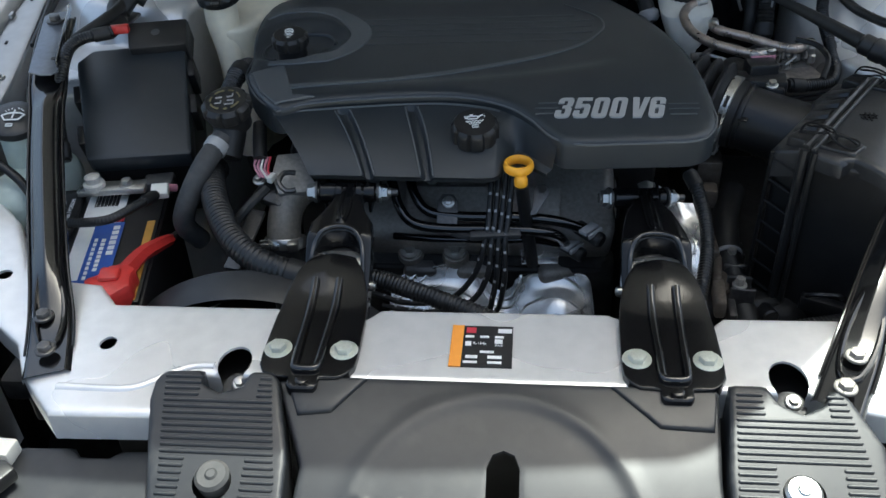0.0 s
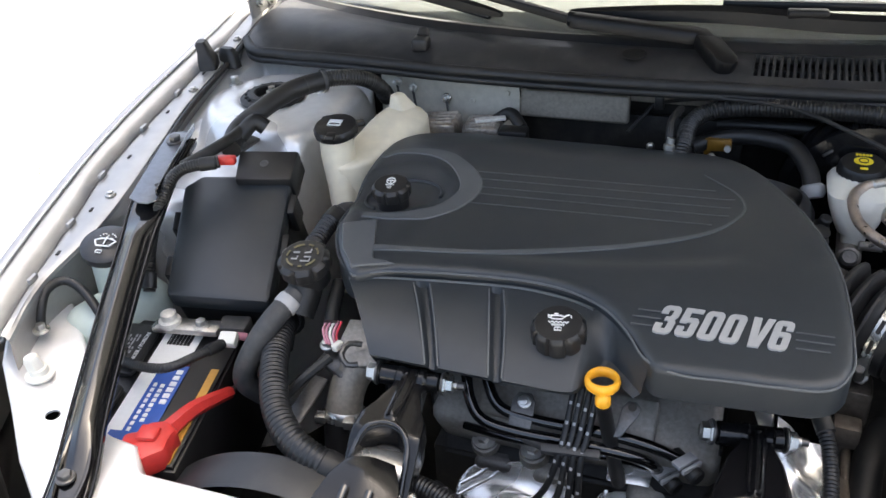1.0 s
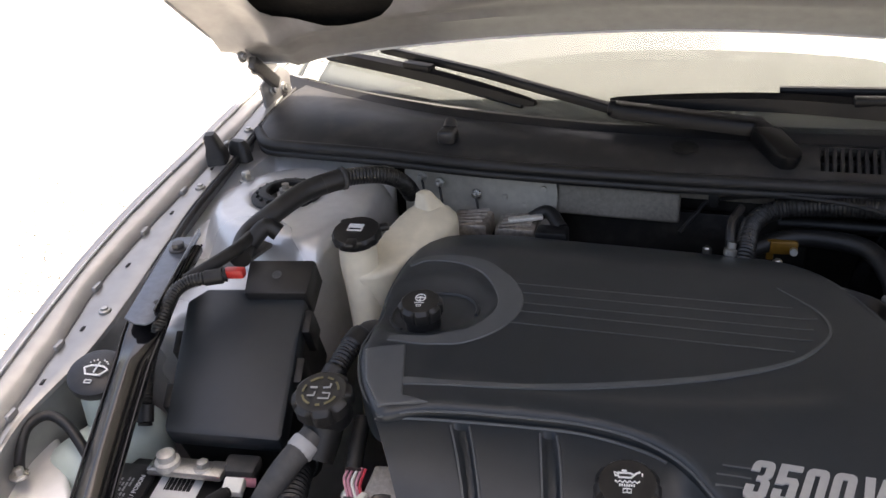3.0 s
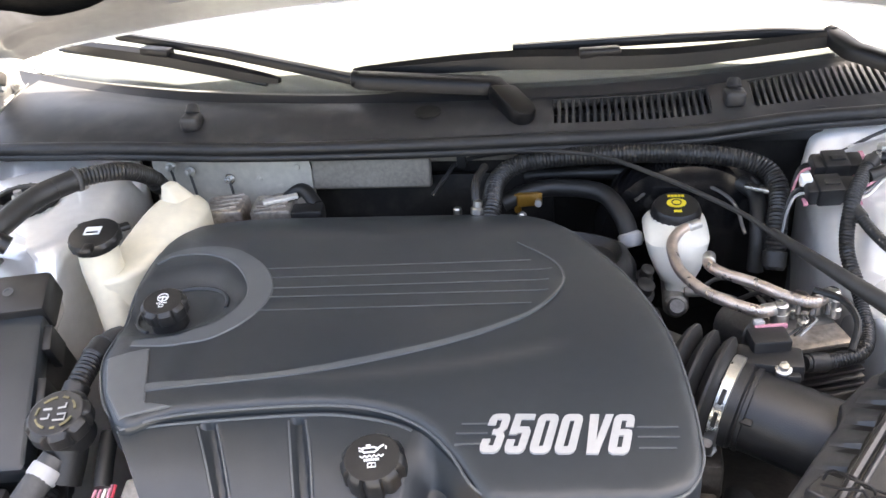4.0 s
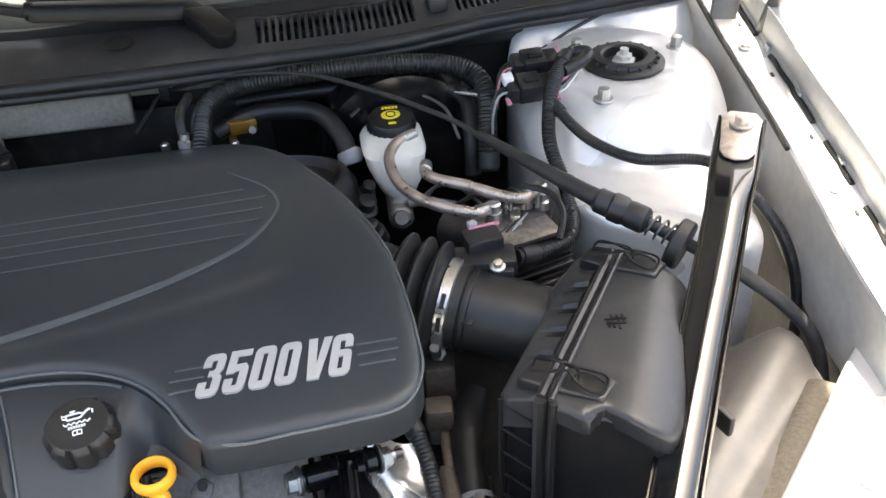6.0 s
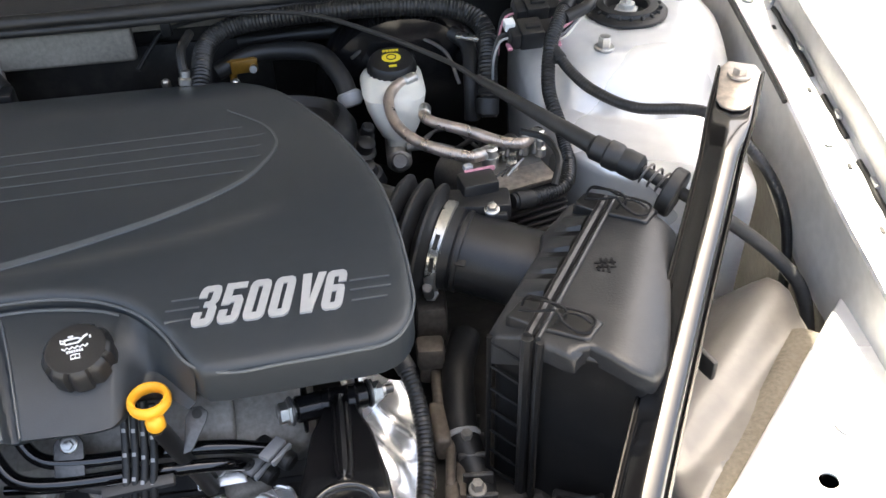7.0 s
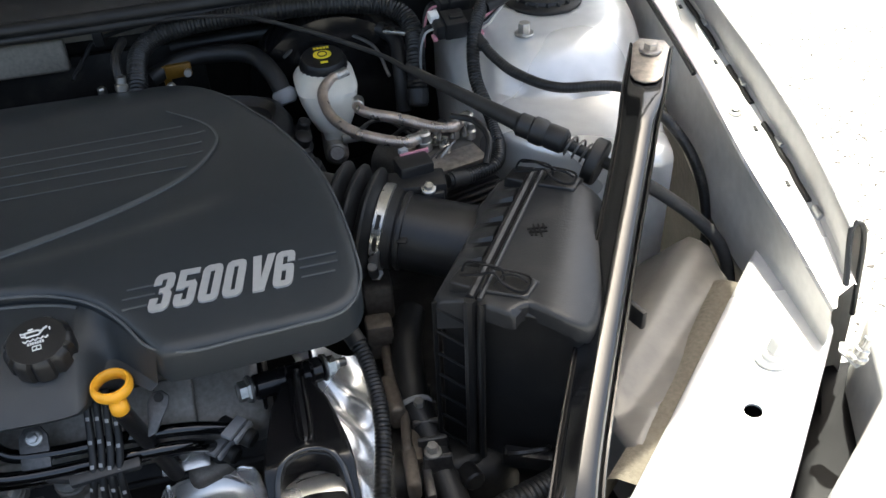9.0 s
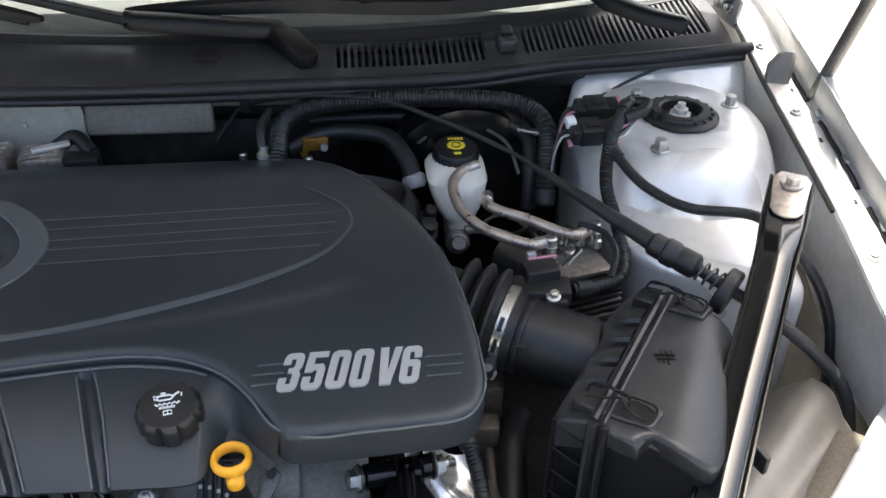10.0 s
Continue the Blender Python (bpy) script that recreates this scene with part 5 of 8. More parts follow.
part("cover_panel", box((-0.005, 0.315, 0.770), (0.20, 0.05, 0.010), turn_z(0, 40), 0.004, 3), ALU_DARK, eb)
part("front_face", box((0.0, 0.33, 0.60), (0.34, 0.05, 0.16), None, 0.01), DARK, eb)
for k, x in enumerate((-0.09, -0.02, 0.09)):
    part("cast_lug", box((x, 0.318, 0.655), (0.05, 0.03, 0.05), turn_z(8 * k, 25), 0.010, 3), ALU_DARK if k else STEEL_DARK, eb)
for k, c in enumerate(((-0.104, 0.316, 0.694), (-0.043, 0.311, 0.698), (0.062, 0.317, 0.700))):
    if k == 2:
        part("shield_tab", prism([(-0.018, -0.022), (0.030, -0.024), (0.034, 0.004), (0.022, 0.014), (-0.012, 0.014), (-0.0185, 0.004)], -0.003, 0.001, 0.001, matrix=basis(c, (1, 0.1, 0), (0, 1, 0.5))), FOIL, eb, "bright metal tab")
    else:
        part("bolt_boss", lathe([(0.020, -0.030), (0.0175, -0.006), (0.0165, -0.001), (0.012, 0.0)], c, (0, -0.5, 1), 20), ALU_DARK, eb)
    hex_bolt("bolt", eb, Vector(c) + Vector((0, -0.001, 0.002)), (0, -0.5, 1), 0.0085, 0.0145, 0.012, STEEL)
part("lift_bracket", prism([(0.052, -0.012), (0.060, -0.010), (0.074, 0.014), (0.076, 0.022), (0.070, 0.028), (0.062, 0.028), (0.056, 0.020)], -0.0015, 0.0015, 0.001, matrix=basis((0.004, 0.268, 0.800), (1, 0, 0), (0, 0.75, 0.66))), STEEL_DARK, eb)
part("bracket_hole", lathe([(0.0045, 0), (0.0045, 0.0008)], (0.071, 0.282, 0.817), (0, -0.66, 0.75), 12), DARK, eb)
part("pipe_bracket", prism([(-0.062, 0.0), (-0.036, 0.0), (-0.036, 0.036), (-0.042, 0.045), (-0.056, 0.045), (-0.062, 0.036)], -0.002, 0.002, 0.001, matrix=basis((0.002, 0.262, 0.768), (1, 0, 0), (0, 0.75, 0.66))), STEEL_DARK, eb)
hex_bolt("bolt", eb, (-0.046, 0.287, 0.792), (0, -0.66, 0.75), 0.005, 0.008, 0.006)

hs = thing("heat_shield", "crumpled bright foil exhaust heat shield", "heat shield", (0.01, 0.22, 0.50), off=(0, -0.002, -0.015))


def shield_z(x, y):
    z = 0.672 - 0.75 * max(0.0, 0.315 - y) - 2.2 * max(0.0, 0.25 - y) ** 1.5
    # rolled lip along the rear edge and two broad swells
    z += 0.010 * math.exp(-((y - 0.306) / 0.007) ** 2) + 0.016 * math.exp(-((x + 0.055) / 0.045) ** 2) * math.exp(-((y - 0.255) / 0.035) ** 2)
    z += 0.020 * math.exp(-((x - 0.095) / 0.040) ** 2) * math.exp(-((y - 0.270) / 0.035) ** 2)
    z -= 0.016 * math.exp(-((x - 0.012) / 0.026) ** 2) * max(0.0, min(1.0, (y - 0.22) / 0.05))
    z += 0.012 * max(0.0, min(1.0, (0.03 - x) / 0.04))
    return z + 0.0025 * math.sin(x * 70 + y * 25) * math.sin(y * 55)


part("upper_skin", sheet(spline([(-0.128, 0.292, 0), (-0.098, 0.308, 0), (-0.068, 0.326, 0), (-0.02, 0.325, 0), (0.004, 0.306, 0), (0.034, 0.303, 0), (0.048, 0.322, 0), (0.095, 0.322, 0), (0.130, 0.312, 0), (0.145, 0.27, 0), (0.140, 0.13, 0), (0.02, 0.12, 0), (-0.125, 0.13, 0), (-0.130, 0.25, 0)], 0.008, True), shield_z, 0.05, 0.004, (), 0.006), FOIL, hs)
EDGE = [(-0.126, 0.284), (-0.098, 0.300), (-0.066, 0.318), (-0.022, 0.317), (0.004, 0.298), (0.036, 0.295), (0.052, 0.314), (0.095, 0.315), (0.130, 0.305)]
for d, r in ((0.0, 0.0026), (-0.010, 0.0020), (-0.036, 0.0016)):
    part("pressed_bead", tube([(x, y + d, shield_z(x, y + d) + 0.0008) for x, y, _ in spline([(a, b, 0) for a, b in EDGE], 0.008)], r, 8), FOIL, hs)
part("tab", prism([(-0.018, -0.012), (0.018, -0.014), (0.024, 0.016), (0.010, 0.030), (-0.014, 0.026)], -0.0015, 0.0015, 0.001, matrix=basis((0.078, 0.320, 0.690), (1, 0, 0), (0, 0.8, 0.5))), FOIL, hs)
hex_bolt("bolt", hs, (-0.002, 0.246, 0.624), (0, -0.4, 1), 0.006, 0.011, 0.006)
hs2 = thing("heat_shield", "crumpled bright foil heat shield beside the torque strut", "heat shield", (0.24, 0.27, 0.60))


def shield2(u, v):
    x = 0.192 + 0.074 * u + 0.010 * math.sin(v * 5)
    y = 0.345 - 0.20 * v
    z = 0.785 - 0.035 * u - 0.09 * v + 0.005 * math.sin(u * 6 + v * 7) + 0.006 * abs(math.sin(u * 5 - v * 8)) + 0.003 * math.sin(v * 17 + u * 3) + 0.0015 * math.sin(u * 14 - v * 31)
    return Vector((x, y, z))


part("skin", loft([[shield2(i / 20, j / 40) for i in range(21)] + [shield2(1, j / 40) + Vector((0.006, 0, -0.08))] for j in range(41)]), FOIL, hs2)
hex_bolt("bolt", hs2, (0.245, 0.172, 0.705), (0.3, -0.4, 1), 0.005, 0.008, 0.012)


def pipe(label, category, pts, r, material, ribs=None, n=10, name="hose", group=""):
    if not ribs:
        return solo(name, tube(pts, r, n, 0.005, ribs), material, label, category, group)
    # corrugated conduit with a wrap of tape at each end
    t = thing(name, label, category, pts[0], group)
    part("conduit", tube(pts, r, n, 0.005, ribs), material, t)
    C = spline(pts, 0.004)
    for a, b in ((C[1], C[6]), (C[-7], C[-2])):
        part("tape_wrap", rod(a, b, r + 0.0012, n=14, edge=0.0006), RUBBER, t, "black tape wrap")
    return t


# fuel and vacuum pipes, ignition wires
pipe("glossy black metal pipe bent across the engine", "pipe", [(-0.124, 0.318, 0.825), (-0.117, 0.300, 0.808), (-0.108, 0.282, 0.788), (-0.09, 0.268, 0.773), (-0.05, 0.264, 0.768), (0.03, 0.264, 0.768), (0.085, 0.270, 0.758), (0.104, 0.290, 0.725)], 0.0066, BRACE_PAINT, None, 12, "metal_pipe", "engine pipes")
pipe("glossy black metal pipe bent across the engine", "pipe", [(-0.104, 0.330, 0.83), (-0.098, 0.315, 0.815), (-0.09, 0.298, 0.797), (-0.072, 0.283, 0.781), (-0.03, 0.278, 0.777), (0.04, 0.278, 0.777), (0.09, 0.278, 0.772), (0.125, 0.281, 0.757)], 0.0066, BRACE_PAINT, None, 12, "metal_pipe", "engine pipes")
pipe("thin black metal pipe along the engine front", "pipe", [(-0.12, 0.292, 0.735), (-0.06, 0.284, 0.737), (0.02, 0.284, 0.737), (0.06, 0.288, 0.735), (0.11, 0.30, 0.715)], 0.0050, BRACE_PAINT, None, 10, "metal_pipe", "engine pipes")
for k, (c, d) in enumerate((((0.129, 0.280, 0.753), (1, -0.8, -0.2)), ((0.108, 0.292, 0.720), (1, -0.8, -0.2)))):
    pc = thing("pipe_clip", "grey plastic quick connector on a black pipe", "pipe clip", c, "pipe clips")
    v = Vector(d).normalized()
    part("body", rod(Vector(c) - v * 0.018, Vector(c) + v * 0.022, 0.0095, edge=0.002), RUBBER, pc)
    part("latch", box(Vector(c) + Vector((0, -0.004, 0.009)), (0.026, 0.012, 0.005), turn_z(50), 0.001), GREY_PRINT, pc)
    part("latch", box(Vector(c) + Vector((0.008, -0.010, 0.007)), (0.026, 0.004, 0.006), turn_z(50), 0.001), GREY_PRINT, pc)
WIRES = [[(0.008, 0.300, 0.83), (0.006, 0.262, 0.79), (0.002, 0.243, 0.765), (-0.012, 0.232, 0.72), (-0.045, 0.232, 0.680), (-0.100, 0.240, 0.665), (-0.150, 0.262, 0.662)],
         [(0.017, 0.297, 0.83), (0.014, 0.262, 0.79), (0.010, 0.243, 0.765), (0.004, 0.228, 0.72), (-0.020, 0.222, 0.682), (-0.075, 0.226, 0.662), (-0.135, 0.246, 0.654)],
         [(0.026, 0.293, 0.83), (0.022, 0.262, 0.79), (0.018, 0.243, 0.765), (0.016, 0.230, 0.72), (0.008, 0.222, 0.675), (0.002, 0.232, 0.64)],
         [(0.034, 0.288, 0.83), (0.030, 0.262, 0.79), (0.026, 0.243, 0.765), (0.026, 0.230, 0.72), (0.020, 0.225, 0.68), (0.010, 0.240, 0.645)]]
for w in WIRES:
    wire = thing("ignition_wire", "black ignition wire with pale printed marks", "wire", w[-1], "ignition wires")
    part("wire", tube(w, 0.0037, 10), RUBBER, wire)
    C = spline(w, 0.004)
    bm = bmesh.new()
    for i in range(6, len(C) - 4, 5):
        d = (C[i + 1] - C[i]).normalized()
        s, u = frame_axes(d)
        if u.z < 0:
            u = -u
        rings([[C[i] + d * a + (s * math.cos(t) + u * math.sin(t)) * 0.0040 for t in (1.1, 1.57, 2.0)] for a in (0, 0.0035)], bm, False)
    part("print", bm, GREY_PRINT, wire)
wc = thing("wire_comb", "grey plastic comb holding the ignition wires", "wire clip", (0.014, 0.245, 0.765))
part("bar", box((0.014, 0.247, 0.771), (0.062, 0.010, 0.010), turn_z(6, 20), 0.002), RUBBER_GREY, wc)
part("tail", box((-0.028, 0.258, 0.762), (0.03, 0.006, 0.008), turn_z(-18), 0.002), RUBBER_GREY, wc)


# ---- torque struts ----
def torque_strut(cx, yb, zb, label, lean=(1.0, 0.0, 0.0), shift=0.0):
    t = thing("torque_strut", label, "torque strut", (cx, 0.0, 0.79), "torque struts")

    def lerp(a, b, v):
        return a + (b - a) * max(0.0, min(1.0, v))

    half = [(0.012, -0.051), (0.015, -0.047), (0.0155, -0.037), (0.034, -0.036), (0.042, -0.030), (0.0475, -0.020), (0.0485, -0.004), (0.0475, 0.050), (0.044, 0.088), (0.037, 0.114), (0.024, 0.136)]
    P = [(cx + x, y) for x, y in half] + [(cx - x, y) for x, y in reversed(half)]

    def ramp(x, y):
        v = lerp(0.0, 1.0, (y - 0.055) / 0.075)
        v = v * v * (3 - 2 * v)
        a = abs(x - cx)
        return 0.803 + 0.017 * v - 0.22 * v * max(0.0, a - 0.020) + 0.004 * v * max(0.0, 1 - a / 0.02)

    b = part("plate", sheet(P, ramp, 0.010, 0.002, (), 0.006), GLOSS, t)
    U = [(0.013, 0.098), (0.013, 0.06), (0.0120, 0.0), (0.0115, -0.020), (0.0095, -0.0265), (0.0, -0.0275), (-0.0095, -0.0265), (-0.0115, -0.020), (-0.0120, 0.0), (-0.013, 0.06), (-0.013, 0.098)]
    part("bead", tube([(cx + x, y, ramp(cx + x, y) + 0.002) for x, y in U], 0.0042, 12), BRACE_PAINT, t)
    part("tip_stud", lathe([(0.006, -0.004), (0.006, 0.003), (0.004, 0.004)], (cx, -0.043, 0.803), (0, 0, 1), 14), GLOSS, t)
    for dx in (-0.0335, 0.0335):
        hex_bolt("bolt", b, (cx + dx, 0.002, 0.8005), (0, 0, 1), 0.009, 0.0145, 0.009, ZINC, "zinc flange bolt")
    part("bushing", lathe([(0.016, -0.029), (0.022, -0.027), (0.025, -0.012), (0.025, 0.012), (0.022, 0.027), (0.016, 0.029)], (cx, 0.152, 0.783), (1, 0, 0), 28), SLEEVE, t, "bright bushing sleeve")
    part("bushing_rubber", lathe([(0.010, -0.031), (0.016, -0.030), (0.016, 0.030), (0.010, 0.031)], (cx, 0.180, 0.784), (1, 0, 0), 28), RUBBER, t)
    part("bushing_bolt", rod((cx - 0.044, 0.132, 0.780), (cx + 0.044, 0.132, 0.780), 0.006, edge=0.002), STEEL, t)
    # stamped arm: narrow at the eye, forked round the bushing
    arch = [(0.027 * math.cos(a), 0.143 + 0.033 * math.sin(a)) for a in (math.pi * k / 16 for k in range(17))]
    W = [(0.036, 0.104), (0.038, 0.140), (0.038, 0.165), (0.036, 0.190), (0.026, yb - 0.040), (0.017, yb - 0.016), (0.015, yb + 0.006)]
    out = [(cx + x, y) for x, y in W] + [(cx - x, y) for x, y in reversed(W)] + [(cx - 0.028, 0.104)] + [(cx - x, y) for x, y in arch] + [(cx + 0.028, 0.104)]

    def arm_z(x, y):
        v = max(0.0, min(1.0, (y - 0.165) / (yb - 0.165)))
        z = lerp(0.826, zb + 0.008, v) - 0.9 * max(0.0, 0.168 - y)
        a = abs(x - cx)
        if y > 0.178:
            z += 0.006 * max(0.0, min(1.0, (0.006 - a) / 0.004)) * min(1.0, (y - 0.178) / 0.012)
        return z - 0.25 * max(0.0, a - 0.028)

    part("arm", sheet(out, arm_z, 0.022, 0.003, (), 0.004), GLOSS, t)
    part("arch_rim", tube([(cx + x * 1.10, y + 0.003 * (y > 0.15), arm_z(cx + x, y) + 0.002) for x, y in [(0.028, 0.108), (0.0275, 0.128)] + arch + [(-0.0275, 0.128), (-0.028, 0.108)]], 0.0030, 10), BRACE_PAINT, t)
    for dx in (-0.0055, 0.0055):
        part("arm_ridge", tube([(cx + dx * 0.6, 0.186, arm_z(cx + dx * 0.6, 0.186) + 0.0005), (cx + dx, 0.205, arm_z(cx + dx, 0.205) + 0.0005), (cx + dx, yb - 0.008, arm_z(cx + dx, yb - 0.008) + 0.0005)], 0.0026, 8), BRACE_PAINT, t)
    for dx in (-0.012, 0.012):
        part("end_eye", rod((cx + dx - 0.006, yb + 0.004, zb), (cx + dx + 0.006, yb + 0.004, zb), 0.0145, edge=0.003, n=22), GLOSS, t)
    ax = Vector(lean).normalized()
    mid = Vector((cx + shift, yb + 0.006, zb))
    part("pin", rod(mid - ax * 0.050, mid + ax * 0.052, 0.0055), STEEL, t)
    part("pin_sleeve", rod(mid - ax * 0.034, mid + ax * 0.034, 0.0125, edge=0.002, n=22), GLOSS, t)
    for a in (-0.026, 0.026):
        part("clevis", box(mid + ax * a + Vector((0, 0.014, -0.008)), (0.004, 0.046, 0.034), None, 0.003), GLOSS, t)
    for a, r in ((-0.036, 0.0135), (0.035, 0.0135)):
        part("washer", rod(mid + ax * a, mid + ax * (a + math.copysign(0.003, a)), r, n=22, edge=0.0008), STEEL_DARK, t)
    for a in (-0.039, 0.038):
        e = math.copysign(1.0, a)
        part("nut", lathe([(0.0130, 0.0), (0.0130, 0.002), (0.0100, 0.0025), (0.0100, 0.0095), (0.0085, 0.0105)], mid + ax * a, ax * e, 6), STEEL, t, "zinc hexagon nut")
    part("thread", rod(mid + ax * 0.048, mid + ax * 0.060, 0.0045), STEEL_DARK, t)


torque_strut(-0.1600, 0.245, 0.829, "glossy black torque strut bolted to the radiator support", (1.0, 0.06, -0.03), -0.003)
torque_strut(0.1950, 0.285, 0.799, "glossy black torque strut bolted to the radiator support", (0.93, 0.25, -0.14), -0.0075)


# ---- diagonal braces ----
def brace(s):
    t = thing("diagonal_brace", "glossy black steel diagonal brace over the engine bay", "brace", (s * 0.46, 0.0, 0.80), "diagonal braces")
    foot = [(0.4215, -0.040), (0.449, 0.034), (0.481, 0.114)] if s < 0 else [(0.336, -0.050), (0.375, 0.028), (0.418, 0.118)]
    path = [Vector((s * foot[0][0], foot[0][1], 0.799)), Vector((s * foot[1][0], foot[1][1], 0.803)), Vector((s * foot[2][0], foot[2][1], 0.83))]
    path += [Vector((s * x, y, z)) for x, y, z in ((0.545, 0.27, 0.868), (0.588, 0.395, 0.905), (0.615, 0.475, 0.918), (0.645, 0.566, 0.922))] if s < 0 else [Vector(p) for p in ((0.505, 0.275, 0.872), (0.574, 0.395, 0.912), (0.613, 0.465, 0.936), (0.662, 0.554, 0.950))]
    C = spline(path, 0.008)
    secs = []
    for i, c in enumerate(C):
        v = i / (len(C) - 1)
        d = (C[min(i + 1, len(C) - 1)] - C[max(i - 1, 0)]).normalized()
        side = d.cross(Vector((0, 0, 1))).normalized()
        up = side.cross(d)
        k = max(0.0, min(1.0, (v - 0.10) / 0.12)) * max(0.0, min(1.0, ((0.88 if s > 0 else 0.72) - v) / 0.08))
        w = 0.0225 - 0.003 * k
        h = 0.011 * k
        prof = [(-1.05, -0.010), (-1.05, -0.004), (-0.95, -0.001), (-0.84, 0.0), (-0.76, 0.10 * h), (-0.68, 0.24 * h), (-0.12, 0.92 * h), (-0.04, h), (0.04, h), (0.14, 0.98 * h), (0.32, 0.93 * h), (0.50, 0.85 * h), (0.66, 0.72 * h), (0.78, 0.48 * h), (0.86, 0.16 * h), (0.93, -0.001), (1.05, -0.004), (1.05, -0.010)]
        secs.append([c + side * (a * w) + up * b for a, b in prof])
    part("bar", loft(secs), BRACE_PAINT, t)
    for e in (-1, 1):
        part("edge_fold", tube([p[0] + (p[-1] - p[0]) * (0.0 if e < 0 else 1.0) + Vector((0, 0, 0.009)) for p in secs[4::3]], 0.0016, 6), GLOSS, t)
    d = (path[-1] - path[-2]).normalized()
    top = basis(path[-1] - d * 0.026 + Vector((0, 0, 0.0025)), d.cross(Vector((0, 0, 1))), d)
    if s > 0:
        part("top_plate", prism([(-0.018, -0.040), (-0.012, -0.050), (0.0, -0.054), (0.012, -0.050), (0.018, -0.040), (0.021, 0.018), (0.014, 0.030), (-0.014, 0.030), (-0.021, 0.018)], 0.0, 0.003, 0.001, matrix=top), WORN, t)
    else:
        # the plate's blue-grey is a painted sky reflection
        part("top_plate", prism([(-0.020, -0.150), (-0.004, -0.163), (0.010, -0.166), (0.019, -0.158), (0.018, 0.030), (0.010, 0.040), (-0.012, 0.040), (-0.019, 0.030)], 0.0, 0.003, 0.001, matrix=top), BRACE_SKY_PLATE, t, "flat plate of the brace, sky reflection in its blue-grey")
        part("plate_flange", prism([(0.0165, -0.150), (0.019, -0.150), (0.019, 0.046), (0.0165, 0.046)], 0.002, 0.012, 0.0005, matrix=top), BRACE_PAINT, t)
        part("plate_hole", lathe([(0.0042, 0), (0.0042, 0.0012)], top @ Vector((0.010, -0.120, 0.0026)), (0, 0, 1), 12), DARK, t)
    # teardrop dimple pressed into the foot
    n = len(C)
    i0, i1 = int(0.05 * n), int(0.25 * n)
    rim = []
    for e in (-1, 1):
        row = []
        for i in range(i0, i1 + 1):
            g = (i - i0) / (i1 - i0)
            dd = (C[i + 1] - C[i - 1]).normalized()
            sd = dd.cross(Vector((0, 0, 1))).normalized()
            row.append(C[i] + sd * (e * 0.0150 * math.sin(math.pi * g ** 0.8) ** 0.6) + Vector((0, 0, 0.0025)))
        rim += row if e < 0 else row[::-1][1:-1]
    part("dimple_rim", tube(rim + [rim[0]], 0.0030, 8), BRACE_PAINT, t)
    hex_bolt("bolt", t, path[-1] - d * 0.020 + Vector((0, 0, 0.0055)), (0, 0, 1), 0.0085, 0.013, 0.010, STEEL_DARK if s < 0 else WORN)
    for x, y in (((0.456, 0.036), (0.431, -0.014)) if s < 0 else ((0.367, 0.010), (0.346, -0.032))):
        hex_bolt("bolt", t, (s * x, y, 0.806), (0, 0, 1), 0.0075, 0.0105, 0.008, STEEL_DARK if s < 0 else ALU_DARK)
    if s > 0:
        part("clip", box((0.520, 0.25, 0.835), (0.006, 0.03, 0.022), turn_z(20), 0.002), PLASTIC, t)
    return t


brace(-1)
brace(1)

# ---- battery side ----
fz = thing("fuse_box", "black plastic fuse box with a sloping flat lid", "fuse box", (-0.47, 0.40, 0.72))
FQ = [Vector(p) for p in ((-0.524, 0.317, 0.830), (-0.386, 0.337, 0.830), (-0.447, 0.536, 0.900), (-0.597, 0.500, 0.900))]
FN = Vector((0.03, -0.33, 0.94)).normalized()


def on_lid(u, v, w=0.0):
    """A place on the sloping lid: u across, v back, w above."""
    return FQ[0].lerp(FQ[1], u).lerp(FQ[3].lerp(FQ[2], u), v) + FN * w


def lid_block(poly, w0, w1, bevel=0.004):
    bm = prism([(p[0] * 0.14, p[1] * 0.2) for p in poly], w0, w1, bevel)
    for v in bm.verts:
        v.co = on_lid(v.co.x / 0.14, v.co.y / 0.2, v.co.z)
    return bm


part("lid", lid_block([(0.02, 0.0), (0.98, 0.0), (1.0, 0.04), (1.0, 0.93), (0.94, 1.0), (0.16, 1.0), (0.0, 0.90), (0.0, 0.04)], -0.028, 0.0, 0.005), COVER, fz)
part("base", lid_block([(0.03, 0.03), (0.97, 0.03), (0.97, 0.97), (0.03, 0.97)], -0.13, -0.026, 0.005), PLASTIC, fz)
part("terminal_cover", lid_block([(0.50, 0.91), (1.03, 0.91), (1.06, 1.17), (0.50, 1.18)], -0.03, 0.012, 0.005), PLASTIC, fz)
for u, v in ((-0.03, 0.62), (-0.03, 0.25), (1.03, 0.45), (1.03, 0.78)):
    part("latch", lid_block([(u - 0.035, v - 0.08), (u + 0.035, v - 0.08), (u + 0.035, v + 0.08), (u - 0.035, v + 0.08)], -0.045, -0.006, 0.002), PLASTIC, fz)
part("emblem", lathe([(0.006, 0), (0.0065, 0.001), (0.0045, 0.001), (0.0045, 0.0)], on_lid(0.76, 1.05, 0.0122), FN, 18), COVER_SMOOTH, fz)
part("terminal", box((-0.516, 0.490, 0.938), (0.026, 0.013, 0.012), turn_z(12), 0.003), RED, fz, "red terminal boot")

